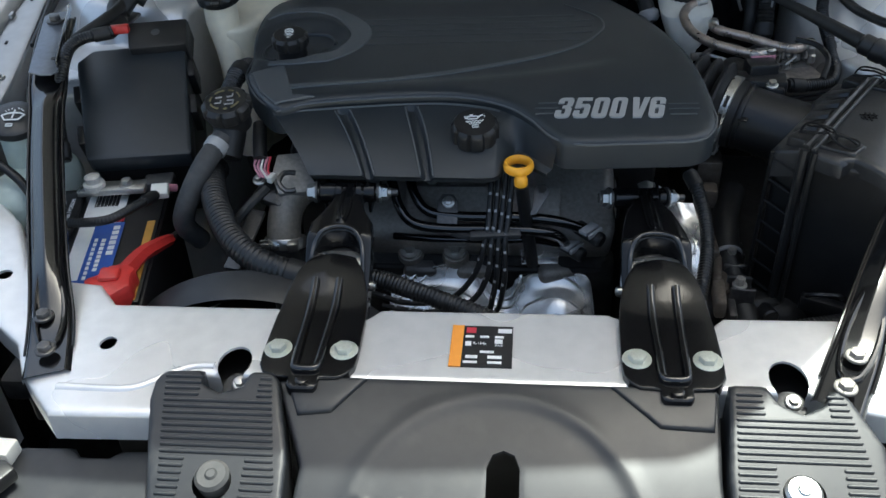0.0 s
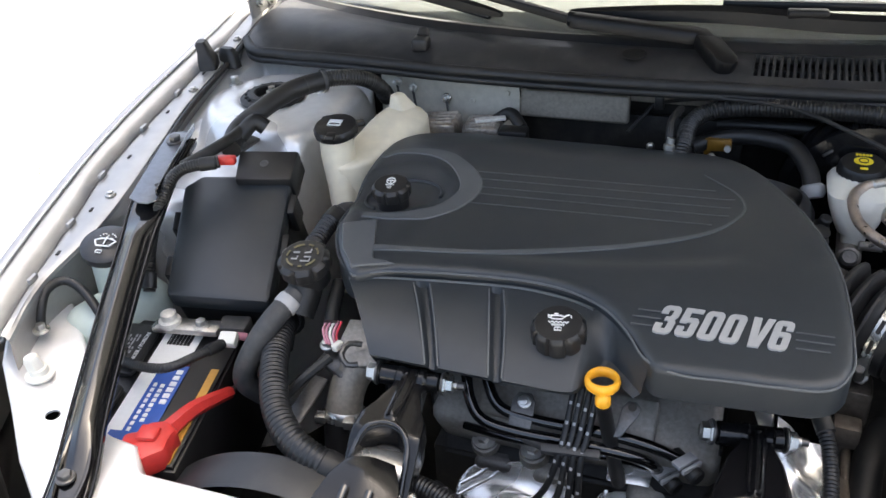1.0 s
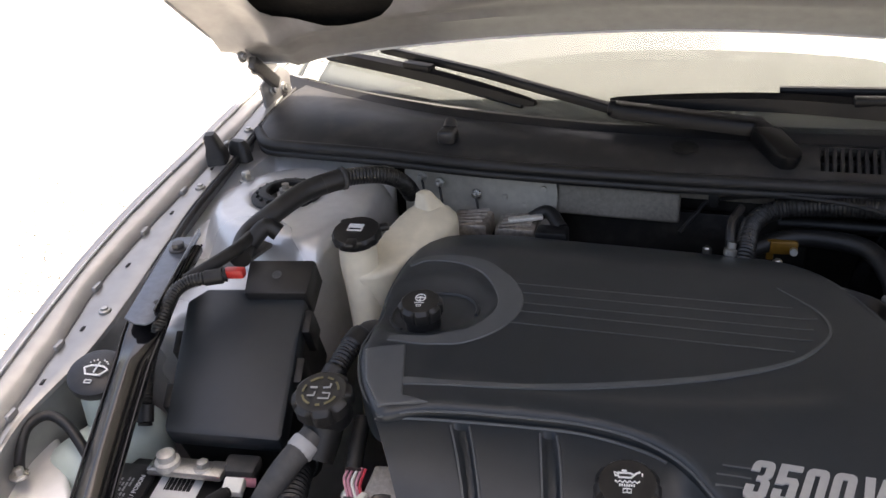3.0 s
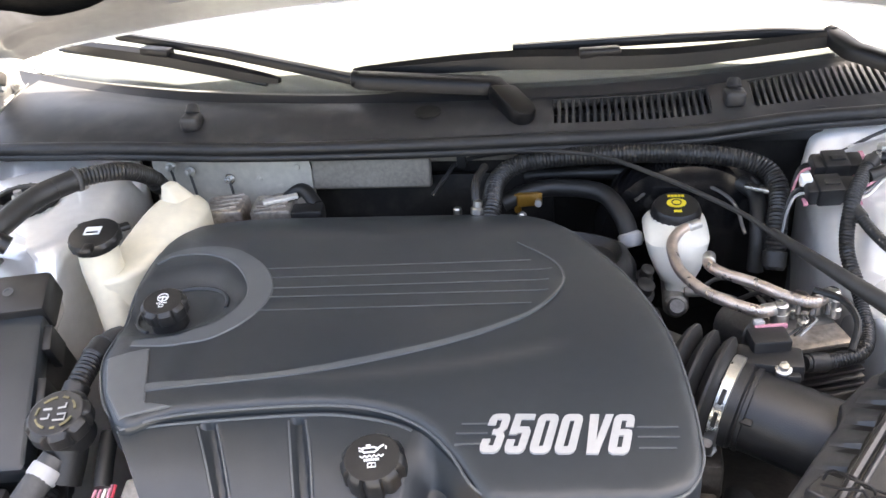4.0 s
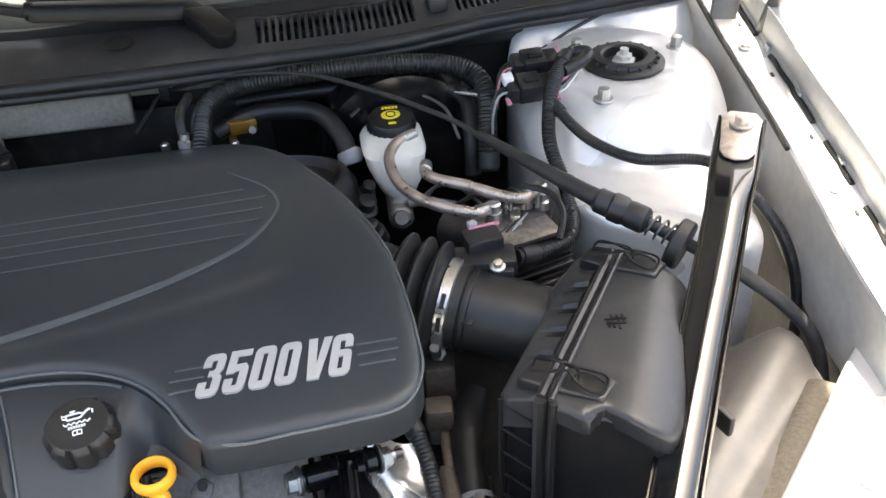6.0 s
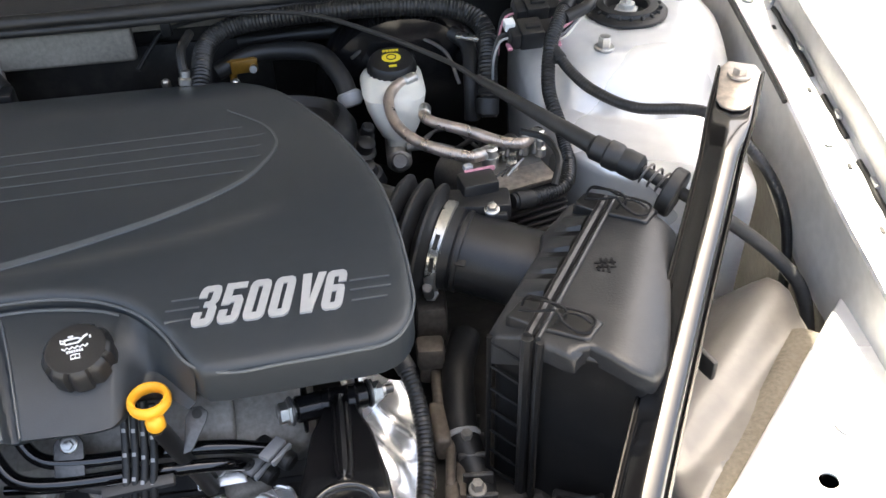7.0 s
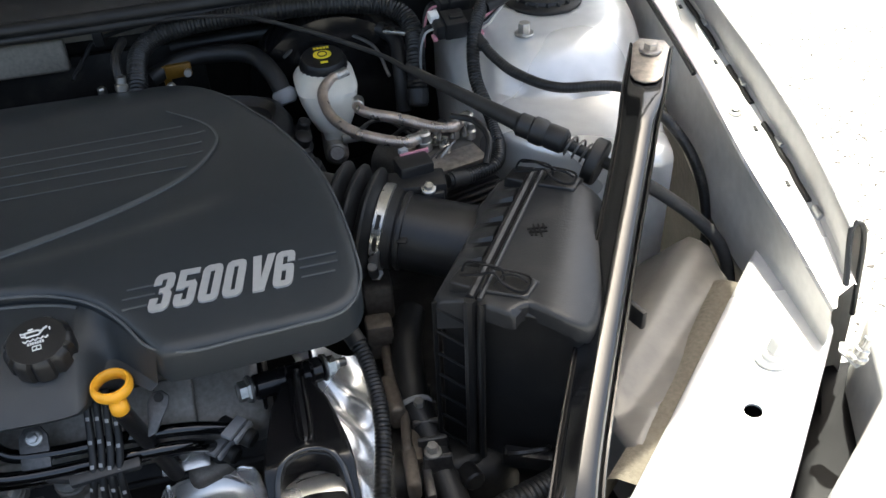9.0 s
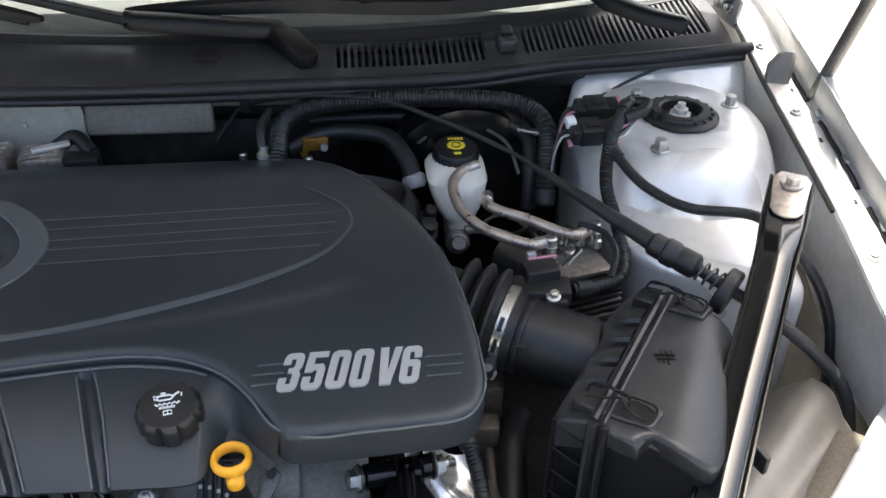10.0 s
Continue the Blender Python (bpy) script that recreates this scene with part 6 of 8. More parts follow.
bt = thing("battery", "black battery with a blue and white label", "battery", (-0.49, 0.22, 0.58))
BM = basis((-0.492, 0.212, 0.775), Vector((0.155, 0.028, -0.005)), Vector((-0.09, 0.18, 0.012)))
part("case", prism([(-0.085, -0.120), (0.085, -0.120), (0.085, 0.120), (-0.085, 0.120)], -0.19, -0.006, 0.004, matrix=BM), PLASTIC, bt)
part("top", prism([(-0.082, -0.117), (0.082, -0.117), (0.082, 0.117), (-0.082, 0.117)], -0.006, 0.0, 0.002, matrix=BM), PLASTIC, bt)
for y in (-0.055, 0.055):
    v = part("vent_cover", prism([(-0.078, y - 0.046), (-0.026, y - 0.046), (-0.022, y - 0.040), (-0.022, y + 0.042), (-0.028, y + 0.046), (-0.078, y + 0.046)], 0.0, 0.008, 0.003, matrix=BM), PLASTIC, bt)
    rr = random.Random(int(y * 1000))
    rows = [(-0.072 + 0.0042 * i, y - 0.034 + 0.0075 * k, 0.0018, 0.0030 + 0.0035 * rr.random()) for i in range(8) for k in range(8) if rr.random() < 0.8 and i not in (3,)]
    part("print", bars(rows, BM @ Matrix.Translation((0, 0, 0.0083))), GREY_PRINT, v)
    part("warning_words", lettering("DANGER / POISON", 0.062, 0.0052, BM @ Matrix.Translation((-0.030, y - 0.034, 0.0083)) @ Matrix.Rotation(radians(90), 4, "Z"), 0.0005, 0.0, 0.01), WHITE, v, "white printed warning words")
part("label_white", bars([(-0.016, -0.115, 0.050, 0.215)], BM @ Matrix.Translation((0, 0, 0.0006))), WHITE, bt, "white part of the battery label")
part("label_blue", bars([(0.004, -0.115, 0.036, 0.150), (-0.010, -0.115, 0.015, 0.040)], BM @ Matrix.Translation((0, 0, 0.0014))), BLUE, bt, "blue part of the battery label")
part("label_code", bars([(-0.006 + 0.0024 * i, 0.072, 0.0012 + 0.0006 * (i % 2), 0.026) for i in range(13)], BM @ Matrix.Translation((0, 0, 0.0016))), BLACK, bt)
part("label_print", bars([(0.009, -0.075 + 0.009 * i, 0.004, 0.006) for i in range(9)] + [(0.018, -0.060 + 0.008 * i, 0.005, 0.0055) for i in range(8)] + [(0.028, -0.03 + 0.010 * i, 0.008, 0.007) for i in range(6)], BM @ Matrix.Translation((0, 0, 0.0022))), WHITE, bt)
part("label_badge", bars([(0.026, 0.036, 0.012, 0.012)], BM @ Matrix.Translation((0, 0, 0.0026))), REDPRINT, bt)
part("edge_stripe", bars([(0.068, -0.115, 0.010, 0.15)], BM @ Matrix.Translation((0, 0, 0.0010))), surface("dull_yellow_print", (0.46, 0.24, 0.04), 0.45, var=0.2), bt, "dull yellow stripe")
hc = thing("battery_clamp", "bare metal battery terminal clamp with a bolt", "clamp", (-0.49, 0.318, 0.79))
part("strap", box((-0.490, 0.304, 0.796), (0.090, 0.026, 0.010), turn_z(8), 0.004), STEEL, hc)
part("post", lathe([(0.014, 0), (0.014, 0.008), (0.010, 0.010), (0.010, 0.018), (0.007, 0.02)], (-0.512, 0.300, 0.798), (0, 0, 1), 18), ALU, hc)
hex_bolt("bolt", hc, (-0.470, 0.306, 0.799), (0, 0, 1), 0.007, 0.011, 0.010)
part("lug", box((-0.435, 0.325, 0.79), (0.04, 0.03, 0.02), turn_z(10), 0.005), RUBBER_GREY, hc)
rh = thing("terminal_cover", "red plastic positive terminal cover with long cable sleeve", "terminal cover", (-0.425, 0.13, 0.76))
part("body", prism([(-0.026, -0.028), (0.004, -0.036), (0.026, -0.020), (0.024, -0.002), (0.030, 0.010), (0.014, 0.024), (-0.008, 0.020), (-0.012, 0.008), (-0.030, 0.002)], -0.012, 0.020, 0.006, matrix=basis((-0.425, 0.127, 0.772), (1, 0.25, 0), (-0.25, 1, 0.05))), RED, rh)
part("knob", prism([(-0.012, -0.010), (0.012, -0.012), (0.014, 0.008), (-0.010, 0.012)], 0.018, 0.026, 0.004, matrix=basis((-0.425, 0.127, 0.772), (1, 0.25, 0), (-0.25, 1, 0.05))), RED, rh)
part("sleeve", tube([(-0.418, 0.146, 0.779), (-0.412, 0.185, 0.777), (-0.405, 0.216, 0.769), (-0.401, 0.246, 0.757)], 0.0115, 6, taper=0.65), RED, rh)
pipe("thin black cable from the red terminal cover", "cable", [(-0.402, 0.240, 0.759), (-0.394, 0.262, 0.756), (-0.388, 0.285, 0.745), (-0.39, 0.31, 0.72)], 0.005, RUBBER, None, 8, "battery_cable")
pipe("black battery cable looped over the battery", "cable", [(-0.545, 0.29, 0.76), (-0.548, 0.242, 0.79), (-0.514, 0.214, 0.803), (-0.456, 0.208, 0.812), (-0.430, 0.240, 0.812), (-0.418, 0.275, 0.806)], 0.0062, LOOM, (0.004, 0.0006), 10, "battery_cable")
wcn = thing("wire_connector", "white wire connector on the battery cable", "connector", (-0.416, 0.284, 0.80))
part("body", box((-0.416, 0.283, 0.806), (0.022, 0.018, 0.012), turn_z(10, 20), 0.002), TANK_WHITE, wcn)
part("lead", rod((-0.412, 0.292, 0.806), (-0.402, 0.300, 0.80), 0.005), PINK, wcn)

# washer tank and cap
wt2 = thing("washer_tank", "translucent green white washer tank with black cap", "washer tank", (-0.615, 0.34, 0.6), off=(0.004, 0.005, 0.013))
part("tank", box((-0.612, 0.315, 0.735), (0.08, 0.14, 0.14), turn_z(-14), 0.03, 4), TANK_GREEN, wt2)
part("neck", rod((-0.622, 0.335, 0.80), (-0.622, 0.335, 0.862), 0.026, 0.024), TANK_GREEN, wt2)
cpp = part("cap", lathe([(0.033, 0), (0.034, 0.003), (0.033, 0.010), (0.029, 0.013), (0.01, 0.014)], (-0.620, 0.334, 0.858), (0.15, -0.25, 1), 32), PLASTIC_DUSTY, wt2)
part("cap_tab", box((-0.612, 0.372, 0.864), (0.022, 0.024, 0.007), turn_z(-10, -12), 0.003), PLASTIC_DUSTY, wt2)
WASH = [strip([(-0.015, 0.0), (-0.009, -0.009), (0.009, -0.009), (0.015, 0.0), (0.008, 0.0035), (0.0, 0.0045), (-0.008, 0.0035), (-0.015, 0.0)], 0.0022)]
WASH += [strip([(0.013 * math.sin(a), 0.003 + 0.010 * math.cos(a)), (0.013 * math.sin(a + 0.10), 0.003 + 0.010 * math.cos(a + 0.10))], 0.002) for a in (-1.1, -0.75, -0.4, 0.3, 0.65, 1.0)]
WASH += [strip([(0.0, -0.006), (0.0, 0.010)], 0.0016), strip([(-0.004, -0.017), (0.004, -0.017), (0.004, -0.021), (-0.004, -0.021), (-0.004, -0.017)], 0.0012)]
part("symbol", polys(WASH, basis((-0.6175, 0.331, 0.8732), (1, 0.1, 0), (-0.1, 1, 0.25))), WHITE, cpp)
pipe("thin black washer hose looped to the panel", "hose", [(-0.653, 0.232, 0.814), (-0.654, 0.240, 0.832), (-0.658, 0.262, 0.850), (-0.650, 0.284, 0.852), (-0.626, 0.284, 0.846), (-0.592, 0.268, 0.832), (-0.568, 0.255, 0.80)], 0.006, RUBBER, None, 10, "washer_hose")
gs = thing("ground_stud", "steel bolt and washer clamping a wire lug", "bolt", (-0.652, 0.226, 0.806), off=(0.008, -0.002, 0.010))
hex_bolt("nut", gs, (-0.652, 0.226, 0.808), (0, 0, 1), 0.006, 0.0105, 0.010)

# coolant surge tank
st = thing("coolant_tank", "aged cream plastic coolant tank with black cap", "coolant tank", (-0.40, 0.70, 0.75))


TK = spline([(-0.430, 0.620, 0), (-0.422, 0.600, 0), (-0.400, 0.594, 0), (-0.374, 0.612, 0), (-0.356, 0.655, 0), (-0.342, 0.705, 0), (-0.330, 0.755, 0), (-0.338, 0.792, 0), (-0.368, 0.803, 0), (-0.396, 0.790, 0), (-0.408, 0.735, 0), (-0.420, 0.670, 0)], 0.012, True)


def tank_z(x, y):
    k = max(0.0, min(1.0, (y - 0.630) / 0.125))
    return 0.890 + 0.020 * k * k * (3 - 2 * k) - 0.55 * max(0.0, x + 0.372 - 0.10 * (y - 0.6)) - 0.25 * max(0.0, -0.415 - x) - 0.3 * max(0.0, y - 0.775)


part("body", sheet(TK, tank_z, 0.20, 0.008, (), 0.006), TANK, st)
part("peak", hull([(0.86, -0.366, 0.768, 0.028, 0.030, -25, 0.5), (0.896, -0.370, 0.774, 0.025, 0.025, -25, 0.45), (0.912, -0.376, 0.778, 0.017, 0.016, -25, 0.45), (0.922, -0.381, 0.780, 0.011, 0.012, -25, 0.5), (0.927, -0.383, 0.781, 0.009, 0.010, -25, 0.5), (0.929, -0.383, 0.781, 0.006, 0.007, -25, 0.6)]), TANK, st)
part("filler_neck", hull([(0.70, -0.385, 0.585, 0.024, 0.036, 0, 0.7), (0.80, -0.394, 0.597, 0.020, 0.030, 0, 0.7), (0.86, -0.408, 0.614, 0.0215, 0.027, 0, 0.8), (0.896, -0.416, 0.622, 0.025, 0.026, 0, 1), (0.924, -0.417, 0.626, 0.025, 0.025, 0, 1)]), TANK, st)
cp2 = part("cap", lathe([(0.029, 0.0), (0.032, 0.002), (0.033, 0.010), (0.030, 0.015), (0.020, 0.0165), (0.012, 0.017)], (-0.417, 0.628, 0.925), (0, -0.15, 1), 48, None, 12, 0.0018, (0.001, 0.012)), PLASTIC, st)
for dx, dy in ((-0.024, 0.022), (0.026, 0.020), (0.006, -0.032)):
    part("cap_tab", box((-0.417 + dx, 0.628 + dy, 0.935), (0.020, 0.014, 0.008), turn_z(math.degrees(math.atan2(dy, dx))), 0.003), PLASTIC, cp2)
part("cap_strap", box((-0.437, 0.646, 0.931), (0.030, 0.018, 0.006), turn_z(-30), 0.002), PLASTIC, st)
part("symbol", bars([(-0.010, -0.006, 0.002, 0.015), (0.008, -0.006, 0.002, 0.015), (-0.010, 0.007, 0.020, 0.002), (-0.010, -0.006, 0.020, 0.002), (-0.008, 0.001, 0.018, 0.005)], basis((-0.417, 0.625, 0.9428), (1, 0.1, 0), (-0.1, 1, 0.15))), WHITE, cp2)

# radiator filler cap on its neck
RAD_ROWS = [strip([(0.0185 * math.cos(a0 + 0.12 * j), 0.0185 * math.sin(a0 + 0.12 * j)) for j in range(k)], 0.0022) for a0, k in ((0.15, 6), (1.05, 4), (1.7, 7), (2.75, 5), (3.5, 8), (4.7, 3), (5.2, 7))]
rc = screw_cap("black coolant filler cap with worn yellow ring print", (-0.326, 0.340, 0.889), 0.0315, 0.020, (0, -0.22, 1), 8, RAD_ROWS, surface("worn_yellow_print", (0.16, 0.14, 0.07), 0.6, var=0.4))
cap_marks((-0.326, 0.3355, 0.9098), (0, -0.22, 1), [strip([(0.000, -0.010), (0.011, -0.010), (0.011, -0.003), (0.003, -0.003)], 0.0016), strip([(-0.012, 0.004), (-0.004, 0.004)], 0.0022), strip([(0.002, 0.004), (0.009, 0.005), (0.009, 0.010)], 0.0018), strip([(-0.012, -0.007), (-0.005, -0.007), (-0.005, -0.002)], 0.0016)], rc, GREY_PRINT)
pipe("black filler neck hose under the coolant cap", "hose", [(-0.326, 0.342, 0.884), (-0.328, 0.332, 0.862), (-0.332, 0.312, 0.84)], 0.021, RUBBER, None, 16, "coolant_hose")
pipe("corrugated black hose rising to the coolant tank", "hose", [(-0.352, 0.385, 0.868), (-0.348, 0.405, 0.880), (-0.346, 0.44, 0.888), (-0.344, 0.470, 0.890)], 0.0125, LOOM, (0.0048, 0.0018), 14, "corrugated_hose")
pipe("pale hose end fitting beside the cover", "fitting", [(-0.345, 0.466, 0.889), (-0.343, 0.482, 0.888), (-0.342, 0.50, 0.88)], 0.0095, RUBBER_GREY, None, 12, "hose_fitting")
pipe("grey rubber hose dropping from the filler neck", "hose", [(-0.332, 0.318, 0.865), (-0.348, 0.276, 0.848), (-0.366, 0.252, 0.815), (-0.378, 0.248, 0.78), (-0.372, 0.27, 0.74)], 0.0135, RUBBER_GREY, None, 14, "coolant_hose")
solo("hose_clip", lathe([(0.0145, -0.006), (0.0152, -0.004), (0.0152, 0.006), (0.0145, 0.008)], (-0.337, 0.305, 0.860), (-0.35, -0.8, -0.4), 20), GREY_PRINT, "pale band clamp round the grey hose", "clip")
pipe("thick corrugated black hose curving to the radiator", "hose", [(-0.362, 0.345, 0.80), (-0.352, 0.31, 0.82), (-0.327, 0.240, 0.820), (-0.291, 0.178, 0.811), (-0.249, 0.146, 0.80), (-0.195, 0.137, 0.785)], 0.0165, LOOM, (0.006, 0.0016), 16, "corrugated_hose")
pipe("corrugated black wiring loom across the engine front", "wiring loom", [(-0.20, 0.15, 0.775), (-0.127, 0.157, 0.772), (-0.067, 0.140, 0.765), (0.007, 0.118, 0.75), (0.05, 0.10, 0.735)], 0.0115, LOOM, (0.0045, 0.0014), 14, "wiring_loom")
fs = thing("fan_shroud", "black plastic radiator fan shroud with curved rim", "fan shroud", (-0.25, 0.12, 0.60))
part("rim", loft([[Vector((-0.255 + r * math.cos(a), 0.10 + 0.035 * q, 0.60 + r * math.sin(a))) for r, q in ((0.195, -0.4), (0.20, 0.0), (0.20, 0.9), (0.192, 1.1), (0.15, 1.2))] for a in (math.pi * k / 40 for k in range(41))]), BAFFLE, fs)
part("rim", loft([[Vector((0.255 + r * math.cos(a), 0.10 + 0.035 * q, 0.52 + r * math.sin(a))) for r, q in ((0.195, -0.4), (0.20, 0.0), (0.20, 0.9), (0.192, 1.1), (0.15, 1.2))] for a in (math.pi * k / 40 for k in range(41))]), PLASTIC, fs)
part("plate", box((0, 0.075, 0.58), (0.9, 0.02, 0.36), None, 0.005), PLASTIC, fs)

# thermostat housing and hose by the left strut
th = thing("thermostat_housing", "cast aluminium thermostat housing with hose", "housing", (-0.235, 0.22, 0.72))
part("elbow", tube([(-0.215, 0.315, 0.80), (-0.235, 0.298, 0.803), (-0.250, 0.280, 0.790), (-0.255, 0.262, 0.765), (-0.255, 0.25, 0.735)], 0.0215, 16), CASTING_PALE, th)
part("flange", prism([(-0.024, -0.030), (0.022, -0.030), (0.030, 0), (0.022, 0.030), (-0.024, 0.030), (-0.032, 0)], -0.006, 0.006, 0.003, matrix=basis((-0.238, 0.300, 0.822), (1, 0.2, 0), (-0.2, 1, 0.5))), ALU_DARK, th)
part("hose", tube([(-0.255, 0.258, 0.752), (-0.253, 0.245, 0.715), (-0.245, 0.22, 0.66), (-0.235, 0.18, 0.60)], 0.0245, 18), RUBBER, th, "black rubber radiator hose")
part("hose_clamp", lathe([(0.0250, -0.008), (0.0262, -0.006), (0.0262, 0.004), (0.0250, 0.006)], (-0.2545, 0.257, 0.747), (0.0, -0.42, -0.9), 28), STEEL, th, "pale spring hose clamp")
for dx in (-0.020, 0.016):
    part("clamp_ear", box((-0.2545 + dx, 0.236, 0.757), (0.014, 0.012, 0.012), turn_z(10), 0.002), STEEL, th)
part("paint_mark", box((-0.252, 0.229, 0.728), (0.016, 0.002, 0.016), turn_z(0, -25), 0.0005), LABEL_YELLOW, th, "yellow paint mark")
hex_bolt("bolt", th, (-0.285, 0.292, 0.818), (0, -0.3, 1), 0.006, 0.009, 0.008)
part("hook", tube([(-0.236, 0.285, 0.834), (-0.248, 0.278, 0.838), (-0.252, 0.264, 0.833), (-0.242, 0.256, 0.826), (-0.232, 0.262, 0.824)], 0.0035, 8), STEEL_DARK, th)
part("lug", box((-0.268, 0.285, 0.80), (0.05, 0.03, 0.016), turn_z(-30, 20), 0.004), STEEL_DARK, th)
pk = thing("sensor_connector", "pink and white wires in a black sleeve by the cover", "connector", (-0.285, 0.30, 0.80))
part("sleeve", tube([(-0.296, 0.36, 0.86), (-0.290, 0.33, 0.85), (-0.284, 0.305, 0.84)], 0.009, 10), RUBBER, pk)
for i, m in enumerate((PINK, PINK, TANK_WHITE, PINK, REDPRINT)):
    part("wire", tube([(-0.288 + 0.004 * i, 0.310, 0.842), (-0.290 + 0.004 * i, 0.296, 0.838 - 0.002 * i), (-0.280 + 0.004 * i, 0.282, 0.828)], 0.0017, 6), m, pk)
part("plug", box((-0.266, 0.282, 0.828), (0.008, 0.014, 0.009), turn_z(-15), 0.002), TANK_WHITE, pk)
part("lead", tube([(-0.27, 0.268, 0.822), (-0.29, 0.24, 0.81), (-0.31, 0.225, 0.79)], 0.006, 8), RUBBER, pk)
solo("bracket_strip", box((-0.296, 0.23, 0.77), (0.022, 0.09, 0.006), turn_z(-12, 20), 0.002), STEEL_DARK, "dull grey metal bracket strip by the hose", "bracket")

# looms over the left tower
LM = [(-0.545, 0.545, 0.925), (-0.560, 0.594, 0.933), (-0.539, 0.631, 0.950), (-0.515, 0.682, 0.962), (-0.478, 0.722, 0.967), (-0.440, 0.765, 0.957), (-0.430, 0.815, 0.925), (-0.432, 0.85, 0.89)]
pipe("thick taped wiring loom over the strut tower", "wiring loom", LM[:5], 0.0145, RUBBER, None, 14, "wiring_loom")
pipe("corrugated wiring loom running to the firewall", "wiring loom", LM[3:], 0.0130, LOOM, (0.0048, 0.0016), 16, "wiring_loom")
pipe("corrugated cable feeding the fuse box", "wiring loom", [(-0.560, 0.33, 0.82), (-0.572, 0.37, 0.87), (-0.574, 0.424, 0.918), (-0.566, 0.458, 0.934), (-0.524, 0.484, 0.937)], 0.0085, LOOM, (0.004, 0.001), 12, "wiring_loom")
pipe("taped cable joining the loom and fuse box", "wiring loom", [(-0.575, 0.470, 0.930), (-0.556, 0.505, 0.937), (-0.545, 0.545, 0.940), (-0.548, 0.58, 0.938)], 0.0085, RUBBER, None, 10, "wiring_loom")
solo("cable_tie", lathe([(0.0162, -0.003), (0.0168, -0.002), (0.0168, 0.002), (0.0162, 0.003)], (-0.478, 0.722, 0.967), (0.6, 0.65, 0.0), 24), RUBBER_GREY, "grey cable tie round the wiring loom", "cable tie")
lb = thing("loom_bracket", "grey painted bracket with a bolt on the tower", "bracket", (-0.56, 0.585, 0.91))
part("plate", box((-0.575, 0.59, 0.905), (0.055, 0.07, 0.006), turn_z(-20, 10), 0.003), STEEL_DARK, lb)
hex_bolt("bolt", lb, (-0.583, 0.612, 0.911), (0, 0, 1), 0.008, 0.012, 0.010)
part("tape", tube([(-0.548, 0.575, 0.93), (-0.535, 0.60, 0.945), (-0.52, 0.605, 0.935)], 0.012, 10), RUBBER, lb)

# finned casting behind the cover
fc = thing("finned_casting", "dusty cast aluminium alternator housing with slots", "alternator", (-0.29, 0.83, 0.80))
for i in range(2):
    b = part("casting", box((-0.328 + 0.072 * i, 0.822, 0.858), (0.060, 0.055, 0.035), turn_z(4), 0.006), WORN, fc)
    for k in range(4):
        part("fin", box((-0.328 + 0.072 * i, 0.803 + 0.012 * k, 0.876), (0.046, 0.006, 0.006), turn_z(18), 0.002), WORN, b)
part("lever", box((-0.243, 0.818, 0.882), (0.05, 0.012, 0.006), turn_z(25), 0.002), ALU, fc)
part("plug", box((-0.20, 0.80, 0.866), (0.045, 0.03, 0.025), turn_z(5), 0.004), PLASTIC, fc)
pipe("black cable boot behind the engine cover", "cable", [(-0.24, 0.84, 0.872), (-0.215, 0.84, 0.885), (-0.19, 0.815, 0.872)], 0.010, RUBBER, None, 10, "cable")

# ---- brake and air intake side ----
br = thing("brake_reservoir", "white plastic brake fluid reservoir with black cap", "brake reservoir", (0.305, 0.73, 0.74), off=(-0.004, 0.018, 0.013))
part("body", hull([(0.765, 0.304, 0.712, 0.014, 0.016, 0, 0.9), (0.788, 0.304, 0.716, 0.017, 0.019, 0, 0.8), (0.792, 0.303, 0.720, 0.023, 0.025, 0, 0.7), (0.806, 0.303, 0.727, 0.030, 0.033, 0, 0.62), (0.826, 0.302, 0.738, 0.037, 0.044, 0, 0.55), (0.842, 0.302, 0.749, 0.041, 0.048, 0, 0.5), (0.848, 0.303, 0.754, 0.039, 0.042, 0, 0.6), (0.851, 0.304, 0.760, 0.034, 0.035, 0, 0.8), (0.854, 0.304, 0.766, 0.028, 0.028, 0, 1)]), TANK_WHITE, br)
bc = part("cap", lathe([(0.030, 0.0), (0.0325, 0.003), (0.0325, 0.014), (0.030, 0.020), (0.028, 0.023), (0.01, 0.024)], (0.304, 0.768, 0.846), (0, -0.12, 1), 48, None, 24, 0.002, (0.002, 0.016)), PLASTIC, br)
part("badge", polys([circle((0, 0), 0.0125, 28, 0.75)], basis((0.304, 0.7655, 0.8712), (1, 0, 0), (0, 1, 0.12))), LABEL_YELLOW, bc, "round yellow badge")
part("symbol", lathe([(0.0065, 0), (0.0065, 0.0008), (0.0052, 0.0008), (0.0052, 0.0)], (0.304, 0.7655, 0.8718), (0, -0.12, 1), 24), BLACK, bc)
for row in ([(-0.010 + 0.0044 * i, 0.0145, 0.0034, 0.004) for i in range(5)], [(-0.005, -0.020, 0.010, 0.004)]):
    part("print", bars(row, basis((0.304, 0.765, 0.8712), (1, 0, 0), (0, 1, 0.12))), LABEL_YELLOW, bc)
mc = thing("master_cylinder", "cast aluminium brake master cylinder with fittings", "master cylinder", (0.31, 0.69, 0.73), off=(-0.004, 0.010, 0.006))
part("barrel", rod((0.305, 0.80, 0.772), (0.300, 0.690, 0.770), 0.0165, edge=0.004, n=24), ALU_DARK, mc)
part("port", rod((0.310, 0.700, 0.788), (0.340, 0.697, 0.790), 0.0065, edge=0.0015), ALU_DARK, mc)
